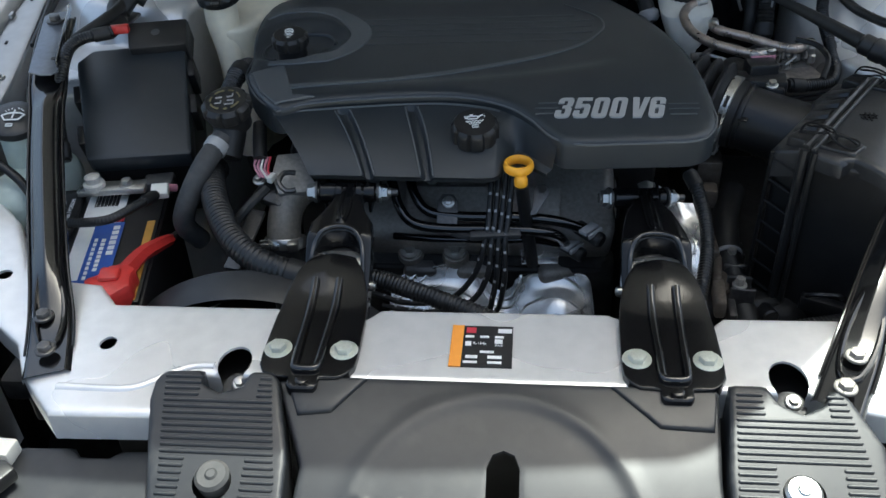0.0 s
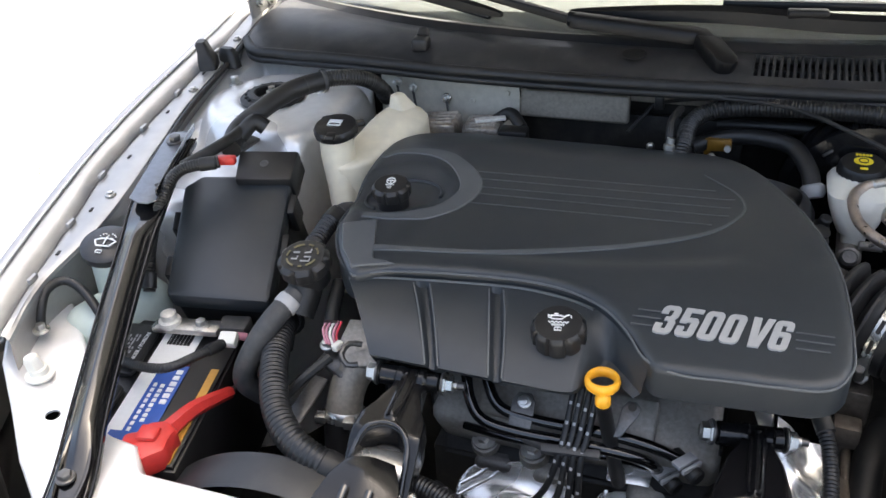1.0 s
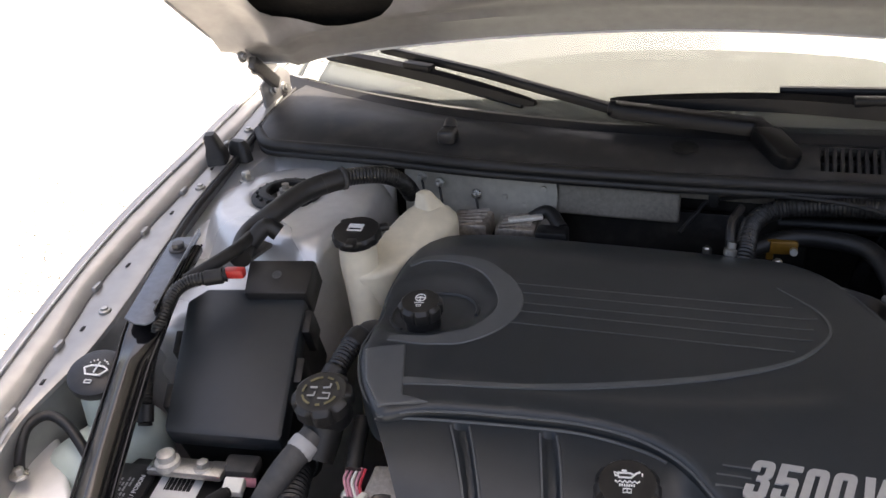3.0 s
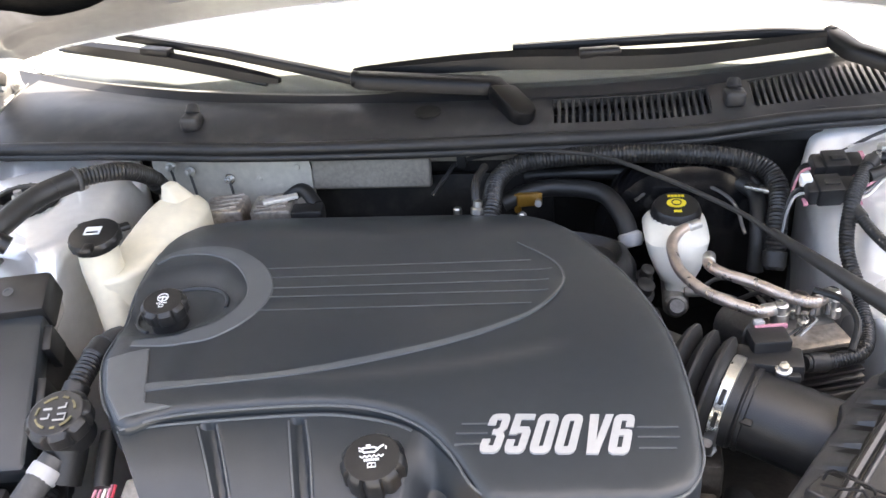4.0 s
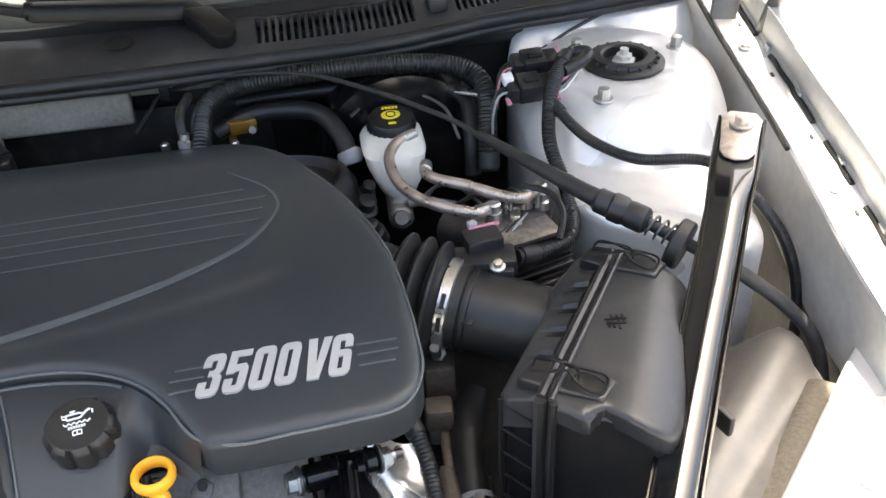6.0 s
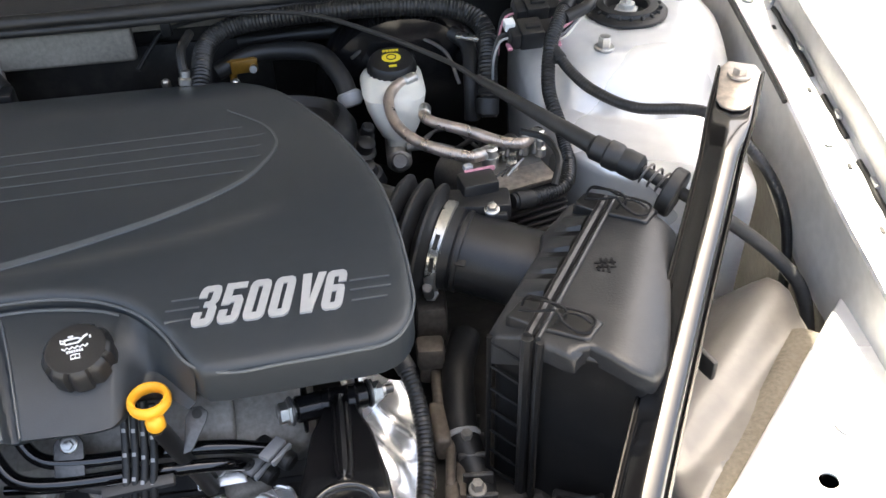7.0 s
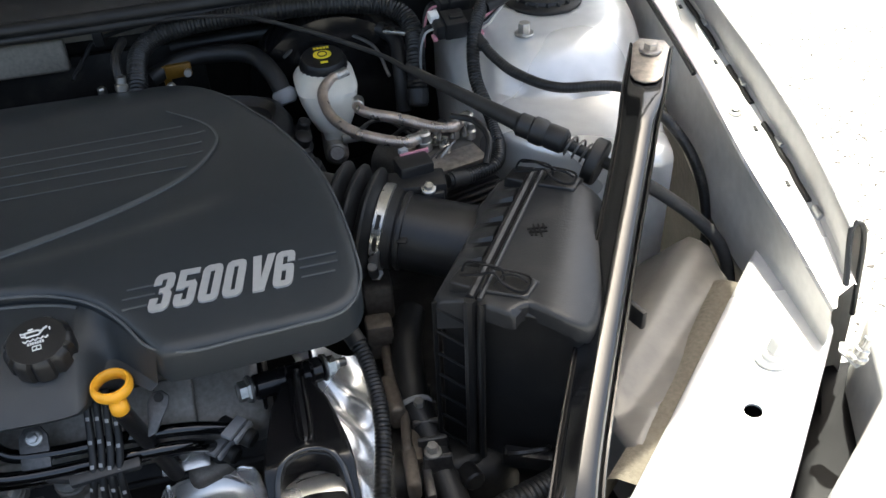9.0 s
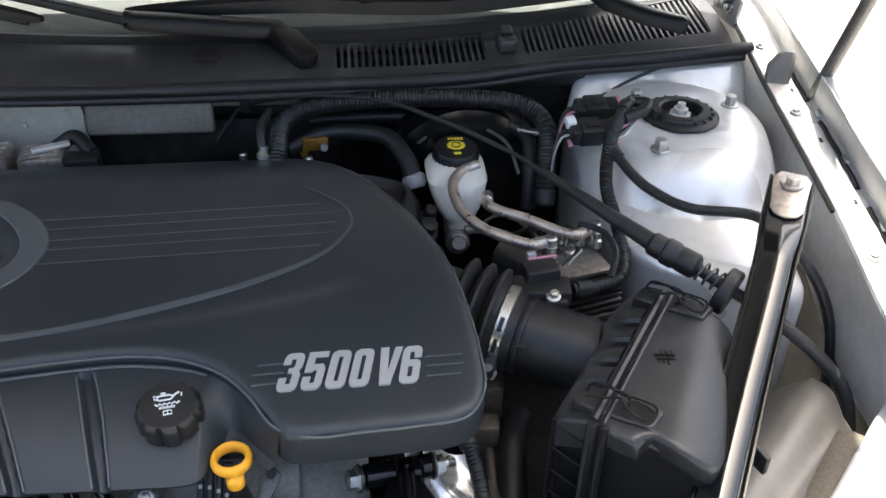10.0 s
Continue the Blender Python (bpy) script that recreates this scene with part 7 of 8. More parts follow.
part("port", lathe([(0.012, 0), (0.012, 0.010), (0.009, 0.012), (0.009, 0.016)], (0.299, 0.686, 0.772), (0, -0.7, 0.7), 12), STEEL_DARK, mc)
part("port_line", tube([(0.340, 0.697, 0.792), (0.38, 0.69, 0.780), (0.40, 0.70, 0.75)], 0.003, 6), STEEL, mc)
vb = thing("vacuum_booster", "round black brake vacuum booster at the firewall", "brake booster", (0.33, 0.87, 0.78))
part("shell", lathe([(0.06, 0.0), (0.115, 0.012), (0.125, 0.03), (0.125, 0.05), (0.10, 0.07)], (0.32, 0.815, 0.80), (0, 1, 0), 40), GLOSS, vb)
part("clip", box((0.412, 0.80, 0.893), (0.05, 0.014, 0.006), turn_z(-30), 0.002), STEEL, vb)

for p in ([(0.337, 0.762, 0.866), (0.316, 0.748, 0.866), (0.301, 0.716, 0.864), (0.304, 0.663, 0.862), (0.323, 0.620, 0.862), (0.351, 0.592, 0.862), (0.381, 0.576, 0.861), (0.398, 0.582, 0.860)], [(0.343, 0.692, 0.860), (0.340, 0.672, 0.862), (0.352, 0.652, 0.863), (0.385, 0.629, 0.863), (0.418, 0.601, 0.862), (0.443, 0.592, 0.862), (0.458, 0.606, 0.862)]):
    h = thing("braided_line", "braided steel brake line with crimped end fittings", "brake line", p[-1], "braided brake lines", off=(-0.013, -0.003, -0.001))
    part("braid", tube(p, 0.0070, 12, ribs=(0.0030, 0.0004)), BRAID, h)
    for a, b in ((p[0], p[1]), (p[-1], p[-2])):
        a, b = Vector(a), Vector(b)
        d = (b - a).normalized()
        part("crimp", rod(a - d * 0.004, a + d * 0.016, 0.0078, edge=0.0015), STEEL, h)
    e = Vector(p[-1])
    part("banjo", lathe([(0.010, -0.016), (0.010, -0.004), (0.0085, -0.004), (0.0085, 0.006), (0.006, 0.008)], e + Vector((0.006, 0, 0)), (0, 0, 1), 16), STEEL, h)

ab = thing("brake_control_unit", "aluminium brake control unit with black module", "brake unit", (0.43, 0.55, 0.72), off=(-0.015, -0.005, -0.002))
part("valve_block", box((0.430, 0.582, 0.812), (0.086, 0.066, 0.050), turn_z(15), 0.004), ALU_DARK, ab, "stained aluminium valve block")
part("module", box((0.442, 0.540, 0.800), (0.078, 0.034, 0.056), turn_z(15), 0.005), PLASTIC, ab, "black plastic control module")
part("top_plate", box((0.440, 0.562, 0.838), (0.070, 0.036, 0.003), turn_z(15), 0.001), WORN, ab)
part("motor", rod((0.40, 0.61, 0.80), (0.37, 0.66, 0.79), 0.03, edge=0.005, n=24), STEEL_DARK, ab)
for x, y in ((0.405, 0.588), (0.425, 0.598), (0.45, 0.605), (0.468, 0.598), (0.43, 0.575)):
    part("port", lathe([(0.007, 0), (0.007, 0.010), (0.004, 0.012), (0.004, 0.02)], (x, y, 0.842), (0, 0, 1), 12), STEEL, ab)
for k in range(4):
    part("brake_pipe", tube([(0.41 + 0.016 * k, 0.588, 0.85), (0.412 + 0.016 * k, 0.600, 0.858), (0.40 + 0.02 * k, 0.64, 0.846), (0.38 + 0.03 * k, 0.69, 0.80)], 0.003, 8), STEEL_DARK, ab)
for k in range(5):
    part("fin", box((0.446 + 0.001 * k, 0.5215 - 0.001 * k, 0.831 - 0.0085 * k), (0.076, 0.007, 0.0035), turn_z(15), 0.001), PLASTIC if k % 2 else STEEL_DARK, ab)
for k, m in enumerate((RUBBER_GREY, RUBBER, GREY_PRINT)):
    part("wire", tube([(0.400 + 0.006 * k, 0.520, 0.872), (0.412 + 0.008 * k, 0.536, 0.868 + 0.004 * k), (0.428 + 0.006 * k, 0.566, 0.852 + 0.004 * k), (0.436 + 0.005 * k, 0.595, 0.842)], 0.0013, 5), m, ab)
cnb = thing("sensor_plug", "black airflow sensor plug with pink lock", "connector", (0.385, 0.505, 0.83), off=(-0.018, -0.007, -0.002))
part("body", box((0.380, 0.508, 0.865), (0.040, 0.030, 0.040), turn_z(8), 0.004), PLASTIC, cnb)
part("lock", box((0.384, 0.521, 0.884), (0.034, 0.004, 0.005), turn_z(8), 0.001), PINK, cnb)
part("latch", box((0.372, 0.524, 0.887), (0.010, 0.007, 0.006), turn_z(20), 0.001), GREY_PRINT, cnb)
part("socket", box((0.378, 0.490, 0.861), (0.066, 0.034, 0.022), turn_z(-6), 0.004), PLASTIC, cnb)
part("socket_lip", box((0.392, 0.470, 0.858), (0.026, 0.012, 0.014), turn_z(-6), 0.003), PLASTIC, cnb)
hex_bolt("screw", cnb, (0.388, 0.472, 0.867), (0, -0.3, 1), 0.0055, 0.0085, 0.008)
pipe("corrugated wiring loom dropping to the brake unit", "wiring loom", [(0.530, 0.775, 0.945), (0.508, 0.738, 0.940), (0.488, 0.70, 0.922), (0.478, 0.66, 0.885), (0.484, 0.600, 0.850), (0.470, 0.535, 0.840), (0.430, 0.505, 0.845), (0.398, 0.492, 0.852)], 0.0090, LOOM, (0.0042, 0.0013), 14, "wiring_loom")
solo("cable_tie", lathe([(0.0108, -0.004), (0.0116, -0.003), (0.0116, 0.003), (0.0108, 0.004)], (0.4885, 0.62, 0.853), (0.0, -0.9, -0.3), 20), GREY_PRINT, "grey tape band round the wiring loom", "cable tie")
pipe("thin black cable across the brake unit", "cable", [(0.43, 0.60, 0.87), (0.455, 0.58, 0.87), (0.462, 0.545, 0.865), (0.45, 0.515, 0.85)], 0.004, RUBBER, None, 8, "cable")
pipe("taped wiring loom lying across the strut tower", "wiring loom", [(0.488, 0.705, 0.922), (0.506, 0.660, 0.905), (0.526, 0.625, 0.897), (0.562, 0.585, 0.895), (0.630, 0.554, 0.900), (0.668, 0.512, 0.876), (0.698, 0.480, 0.83), (0.712, 0.460, 0.77), (0.705, 0.43, 0.70)], 0.0068, LOOM, (0.004, 0.0005), 12, "wiring_loom")
cn = thing("wire_connector", "black double wire connector with pink locks", "connector", (0.50, 0.84, 0.90), off=(-0.002, 0, -0.013))
for i in range(2):
    c = Vector((0.488 - 0.016 * i, 0.780 - 0.044 * i, 0.948 - 0.011 * i))
    b = part("housing", box(c, (0.030, 0.032, 0.026), turn_z(4, 14), 0.003), PLASTIC, cn)
    part("sleeve", box(c + Vector((0.022, 0.002, -0.001)), (0.022, 0.027, 0.022), turn_z(4, 14), 0.003), PLASTIC, b)
    part("shroud", box(c + Vector((-0.020, -0.001, -0.001)), (0.014, 0.028, 0.022), turn_z(4, 14), 0.003), PLASTIC, b)
    part("latch", box(c + Vector((0.002, -0.006, 0.0135)), (0.018, 0.008, 0.004), turn_z(4, 14), 0.001), PLASTIC, b)
    for e in (-1, 1):
        q = c + Vector((0.034 if e > 0 else -0.028, 0, 0))
        for dz, dy in ((0.009, 0.010), (-0.010, -0.012)):
            if e > 0 or (dz < 0 and i):
                part("lock", box(q + Vector((0, dy, dz)), (0.006, 0.012, 0.004), turn_z(4, 14), 0.001), PINK, b, "pink connector lock")
        part("seal", box(q - Vector((e * 0.002, 0, 0)), (0.004, 0.022, 0.016), turn_z(4, 14), 0.002), PINK if e > 0 else RUBBER_GREY, b)
    for k in range(6):
        y = -0.010 + 0.004 * k
        z = 0.006 * (1 if k % 2 else -1)
        part("wire", tube([c + Vector((0.035, y, z)), c + Vector((0.045, y * 0.9, z + 0.003)), Vector((0.548, 0.770 + 0.4 * y - 0.006 * i, 0.948 + 0.4 * z))], 0.0016, 5), (TANK_WHITE, PINK, GREY_PRINT if i else PINK, RUBBER, RUBBER_GREY, TANK_WHITE)[k], b)
    for k in range(3):
        part("wire", tube([c + Vector((-0.029, -0.008 + 0.007 * k, 0)), c + Vector((-0.040, -0.012 + 0.006 * k, -0.002)), c + Vector((-0.048, -0.016 + 0.004 * k, -0.022)), c + Vector((-0.046, 0.0, -0.06))], 0.0017, 5), (GREY_PRINT, RUBBER, RUBBER_GREY)[k] if i else (PINK, RUBBER, RUBBER)[k], b)
part("clip", box((0.447, 0.742, 0.948), (0.013, 0.014, 0.012), turn_z(4, 14), 0.002), WHITE, cn, "white connector clip")
pipe("taped wires joining connector and loom", "cable", [(0.540, 0.775, 0.946), (0.553, 0.766, 0.948), (0.545, 0.750, 0.946), (0.515, 0.738, 0.940)], 0.008, RUBBER, None, 10, "cable")

# hoses along the firewall
pipe("corrugated black hose arching along the firewall", "hose", [(0.058, 0.74, 0.865), (0.060, 0.765, 0.885), (0.066, 0.825, 0.902), (0.106, 0.850, 0.916), (0.209, 0.838, 0.930), (0.321, 0.834, 0.930), (0.397, 0.827, 0.920), (0.427, 0.800, 0.90), (0.420, 0.748, 0.865), (0.415, 0.72, 0.82)], 0.0135, LOOM, (0.0050, 0.0018), 16, "corrugated_hose")
pipe("plain black hose under the corrugated hose", "hose", [(0.10, 0.905, 0.868), (0.137, 0.900, 0.872), (0.250, 0.882, 0.882), (0.350, 0.850, 0.890), (0.402, 0.818, 0.880), (0.402, 0.768, 0.85), (0.40, 0.75, 0.80)], 0.0105, RUBBER, None, 12, "hose")
pipe("smooth black vacuum hose with elbow end", "hose", [(0.070, 0.845, 0.855), (0.110, 0.856, 0.868), (0.153, 0.853, 0.874), (0.207, 0.830, 0.876), (0.232, 0.790, 0.862), (0.240, 0.768, 0.845)], 0.0125, RUBBER, None, 14, "hose")
solo("hose_fitting", lathe([(0.012, 0), (0.0165, 0.004), (0.0165, 0.014), (0.012, 0.020)], (0.240, 0.772, 0.848), (0.2, -0.55, -0.8), 18), GREY_PRINT, "grey plastic hose end fitting", "fitting")
cb = thing("shift_cable", "black control cable with spring boot and grommet", "cable", (0.01, 0.90, 0.89))
CAB = [(-0.03, 0.845, 0.868), (-0.012, 0.875, 0.884), (0.010, 0.892, 0.900), (0.096, 0.850, 0.932), (0.194, 0.811, 0.942), (0.276, 0.744, 0.941), (0.355, 0.670, 0.932), (0.385, 0.625, 0.928)]
part("cable", tube(CAB, 0.0030, 10), RUBBER, cb)
part("boot", tube([(0.385, 0.628, 0.9285), (0.405, 0.595, 0.927), (0.430, 0.557, 0.924), (0.486, 0.489, 0.911)], 0.0050, 12, taper=2.1), RUBBER, cb)
part("sleeve", lathe([(0.010, 0.0), (0.0135, 0.004), (0.0135, 0.018), (0.0155, 0.020), (0.0155, 0.032), (0.0135, 0.036), (0.0145, 0.040), (0.0145, 0.056), (0.011, 0.060)], (0.480, 0.495, 0.912), (0.75, -0.62, -0.2), 22), PLASTIC, cb)
sp = []
ax = Vector((0.71, -0.66, -0.22)).normalized()
s_, u_ = frame_axes(ax)
for k in range(49):
    a = 2 * math.pi * k / 12
    sp.append(Vector((0.520, 0.460, 0.901)) + ax * (0.0008 * k) + (s_ * math.cos(a) + u_ * math.sin(a)) * 0.0115)
part("spring", tube(sp, 0.0014, 5, smooth_path=False), STEEL_DARK, cb)
part("core", rod((0.505, 0.476, 0.906), (0.585, 0.405, 0.877), 0.0065), RUBBER, cb)
part("grommet", lathe([(0.009, -0.007), (0.024, -0.007), (0.026, -0.005), (0.026, 0.006), (0.024, 0.008), (0.009, 0.008)], (0.548, 0.430, 0.889), (0.71, -0.66, -0.22), 26), RUBBER, cb)
part("bracket", box((0.010, 0.893, 0.903), (0.014, 0.02, 0.022), None, 0.003), PLASTIC, cb)
pipe("grey rubber hose passing down behind the brace", "hose", [(0.575, 0.418, 0.876), (0.622, 0.430, 0.838), (0.670, 0.410, 0.80), (0.698, 0.392, 0.765), (0.705, 0.370, 0.72), (0.695, 0.34, 0.66)], 0.0078, RUBBER_GREY, None, 12, "hose")
for pts in ([(0.318, 0.700, 0.800), (0.345, 0.712, 0.812), (0.368, 0.690, 0.822), (0.386, 0.640, 0.828), (0.400, 0.600, 0.826)],
            [(0.322, 0.712, 0.788), (0.352, 0.735, 0.800), (0.380, 0.712, 0.808), (0.402, 0.655, 0.815), (0.415, 0.610, 0.820)],
            [(0.250, 0.815, 0.872), (0.285, 0.838, 0.885), (0.330, 0.835, 0.888), (0.372, 0.800, 0.878), (0.385, 0.760, 0.85)]):
    pipe("thin steel brake pipe behind the reservoir", "brake pipe", pts, 0.0024, STEEL_DARK, None, 8, "brake_pipe", "brake pipes")
ft = thing("hose_coupling", "small zinc coupling at the back of the cover", "fitting", (0.034, 0.77, 0.87), "rear fittings", off=(0.004, -0.014, 0.012))
part("body", lathe([(0.006, 0), (0.009, 0.003), (0.009, 0.010), (0.006, 0.012), (0.006, 0.020)], (0.038, 0.772, 0.872), (0.1, 0.2, 1), 14), STEEL, ft)
part("stem", tube([(0.038, 0.772, 0.875), (0.036, 0.80, 0.905), (0.045, 0.84, 0.91)], 0.006, 8), RUBBER, ft)
for x, y in ((0.012, 0.792), (0.10, 0.775)):
    solo("rear_bolt", lathe([(0.006, 0), (0.006, 0.008), (0.004, 0.010)], (x, y, 0.868), (0, 0, 1), 6), STEEL, "small zinc bolt behind the engine cover", "bolt", "rear fittings")
bzp = thing("throttle_bracket", "bronze coloured bracket under the hose arch", "bracket", (0.105, 0.83, 0.84))
part("plate", box((0.107, 0.845, 0.862), (0.036, 0.014, 0.020), turn_z(8), 0.003), BRONZE, bzp)
part("plate", box((0.090, 0.848, 0.856), (0.010, 0.014, 0.030), turn_z(8), 0.002), BRONZE, bzp)
part("pin", rod((0.12, 0.838, 0.860), (0.12, 0.825, 0.864), 0.005), STEEL, bzp)
solo("rear_duct", hull([(0.78, 0.160, 0.69, 0.075, 0.10, -25, 0.7), (0.832, 0.166, 0.69, 0.070, 0.086, -25, 0.7), (0.852, 0.166, 0.69, 0.060, 0.076, -25, 0.7), (0.856, 0.166, 0.69, 0.052, 0.068, -25, 0.7), (0.846, 0.166, 0.69, 0.046, 0.060, -25, 0.7)]), PLASTIC, "black plastic intake plenum behind the engine cover", "plenum")

# intake hose, sensor tube and air box
ih = thing("intake_hose", "black rubber intake bellows with steel clamp", "intake hose", (0.29, 0.45, 0.78))
AX = Vector((0.86, -0.42, -0.12)).normalized()
c0 = Vector((0.259, 0.490, 0.836))
prof = []
for k in range(3):
    a = 0.004 + k * 0.019
    prof += [(0.046, a), (0.058, a + 0.004), (0.0635, a + 0.008), (0.0635, a + 0.011), (0.058, a + 0.0145), (0.047, a + 0.018)]
part("bellows", lathe([(0.046, -0.05)] + prof + [(0.046, 0.058), (0.046, 0.080)], c0, AX, 40), RUBBER, ih)
cl2 = part("clamp", lathe([(0.0470, 0.0600), (0.0492, 0.0610), (0.0492, 0.0715), (0.0470, 0.0725)], c0, AX, 48), STEEL, ih, "bright steel worm drive clamp")
s_, u_ = frame_axes(AX)
near = (s_ * 0.75 - u_ * 0.66).normalized()
part("clamp_screw", rod(c0 + AX * 0.066 + near * 0.0505 - u_ * 0.006, c0 + AX * 0.066 + near * 0.0505 + u_ * 0.016 + s_ * 0.012, 0.0058, n=12, edge=0.001), STEEL_DARK, cl2)
part("screw_head", lathe([(0.0085, 0), (0.0085, 0.006), (0.006, 0.008)], c0 + AX * 0.066 + near * 0.0505 - u_ * 0.008 - s_ * 0.006, -u_ - s_ * 0.7, 6), STEEL, cl2)
for a in (0.25, 0.75):
    q = s_ * math.cos(a) + u_ * math.sin(a)
    part("slot", box(c0 + AX * 0.0663 + q * 0.0490, (0.0045, 0.016, 0.003), Matrix((AX, AX.cross(q), q)).transposed(), 0.0008, 1), DARK, cl2)
ms = thing("airflow_tube", "black plastic airflow sensor tube", "intake tube", (0.36, 0.42, 0.78))
part("tube", lathe([(0.0440, 0.072), (0.0455, 0.074), (0.0455, 0.082), (0.0425, 0.084), (0.0425, 0.150), (0.0430, 0.190)], c0, AX, 40), PLASTIC, ms)
part("collar", lathe([(0.0440, 0.0855), (0.0450, 0.0865), (0.0450, 0.0905), (0.0440, 0.0915)], c0, AX, 40), PLASTIC, ms)
part("key_slot", box(c0 + AX * 0.094 + (s_ * 0.9 + u_ * 0.44).normalized() * 0.0425, (0.012, 0.010, 0.003), turn_z(-26, 20), 0.001), DARK, ms)

ax_ = thing("air_box", "large black dusty plastic air filter box with wire clips", "air filter box", (0.45, 0.34, 0.60))
# lid and body meet at a ridge that runs front to back
RF, RB = Vector((0.359, 0.254, 0.893)), Vector((0.474, 0.424, 0.893))
RD = (RB - RF).normalized()
RN = Vector((RD.y, -RD.x, 0))


def ab_pt(u, w, z=0.0):
    """u along the ridge in metres from its front, w to the lid side, z above it."""
    return RF + RD * u + RN * w + Vector((0, 0, z))


def ab_uw(x, y):
    d = Vector((x - RF.x, y - RF.y, 0))
    return d.dot(RD), d.dot(RN)


def lid_z(x, y):
    """Flat top, rolling over along the outer side."""
    u, w = ab_uw(x, y)
    e = max(0.0, w - 0.064 + 0.14 * u)
    return 0.892 - 7.0 * e * e - 0.012 * max(0.0, 0.02 - u) * max(0.0, w - 0.05) / 0.05


LID = spline([ab_pt(u, w) for u, w in ((0.080, 0.106), (0.030, 0.112), (0.008, 0.106), (0.003, 0.088))], 0.007) + [ab_pt(u, w) for u, w in ((0.005, 0.070), (0.009, 0.052), (0.004, 0.0475), (-0.007, 0.045), (-0.009, 0.040), (-0.003, 0.002), (0.206, 0.002))] + spline([ab_pt(u, w) for u, w in ((0.211, 0.030), (0.209, 0.060), (0.198, 0.080), (0.17, 0.089), (0.12, 0.098))], 0.007)
part("lid", sheet(LID, lid_z, 0.014, 0.006, (), 0.005), PLASTIC_DUSTY, ax_)
SIDE = spline([ab_pt(u, w) for u, w in ((0.005, 0.004), (0.007, 0.060), (0.008, 0.092), (0.014, 0.106), (0.030, 0.110), (0.07, 0.106), (0.13, 0.095), (0.190, 0.081), (0.205, 0.060), (0.205, 0.004))], 0.01)
part("lid_side", sheet(SIDE, lambda x, y: lid_z(x, y) - 0.012, 0.225, 0.004, (), 0.012), PLASTIC, ax_)
for u, w in ((0.0115, 0.030), (0.0125, 0.066)):
    part("face_rib", rod(ab_pt(u, w, -0.05), ab_pt(u, w, -0.235), 0.0030, n=8), SHADED_PLASTIC, ax_)
for w, r in ((0.0015, 0.0045), (0.0105, 0.0026)):
    part("ridge", tube([ab_pt(u, w, 0.002) for u in (-0.004, 0.06, 0.12, 0.18, 0.206)], r, 8), PLASTIC if w < 0.005 else PLASTIC_DUSTY, ax_)
# dark line painting the shade between the two ridges
part("ridge_channel", tube([ab_pt(u, 0.0062, -0.0005) for u in (0.0, 0.06, 0.12, 0.18, 0.206)], 0.0022, 6), SHADED_PLASTIC, ax_)
BODY = [ab_pt(u, w) for u, w in ((-0.002, -0.002), (0.206, -0.002), (0.209, -0.010), (0.209, -0.034), (0.150, -0.044), (0.130, -0.036), (0.006, -0.037), (-0.002, -0.032))]


def body_z(x, y):
    u, w = ab_uw(x, y)
    return 0.888 + 0.34 * min(0.0, w + 0.006)


part("body", sheet(BODY, body_z, 0.030, 0.004, (), 0.006), PLASTIC_DUSTY, ax_)
# side below the lid darkened by colour, as if in deep shade
part("body_side", prism([ab_pt(u, w)[:2] for u, w in ((0.004, 0.004), (0.204, 0.004), (0.204, -0.031), (0.01, -0.033), (0.004, -0.028))], 0.655, 0.872, 0.004), SHADED_PLASTIC, ax_)
# half-round ramps on the flange, and dark sheets that paint shade between them
for i in range(4):
    u = 0.052 + 0.034 * i
    lp = []
    for k in range(7):
        v = k / 6
        ww = -0.006 - 0.026 * v
        lp.append([ab_pt(u + a * 0.026, ww, -0.005 + 0.34 * (ww + 0.006) + h * (1 - 0.75 * v)) for a, h in ((0.0, 0.001), (0.10, 0.006), (0.35, 0.0075), (0.75, 0.0055), (1.0, 0.001))])
    part("flange_ramp", loft(lp), PLASTIC_DUSTY, ax_)
    part("pocket", loft([[ab_pt(u - 0.007, -0.006, -0.004), ab_pt(u - 0.007, -0.024, -0.0105)], [ab_pt(u - 0.001, -0.006, -0.004), ab_pt(u - 0.001, -0.016, -0.0078)]]), SHADED_PLASTIC, ax_)
# seam posts and the ladder on the front
part("front_seam", tube([ab_pt(-0.006, 0.002, 0.002), ab_pt(-0.007, 0.002, -0.05), ab_pt(-0.005, 0.002, -0.225)], 0.0055, 8), PLASTIC, ax_)
part("front_seam", tube([ab_pt(-0.005, 0.013, 0.0), ab_pt(-0.006, 0.013, -0.05), ab_pt(-0.004, 0.013, -0.225)], 0.0036, 8), PLASTIC, ax_)
part("ladder_rail", tube([ab_pt(-0.001, -0.034, -0.016), ab_pt(-0.001, -0.034, -0.225)], 0.0026, 8), SHADED_PLASTIC, ax_)
for i in range(7):
    z = -0.022 - 0.029 * i
    part("side_rib", rod(ab_pt(-0.001, -0.034, z), ab_pt(-0.003, -0.004, z - 0.010), 0.0017, n=6), SHADED_PLASTIC, ax_)
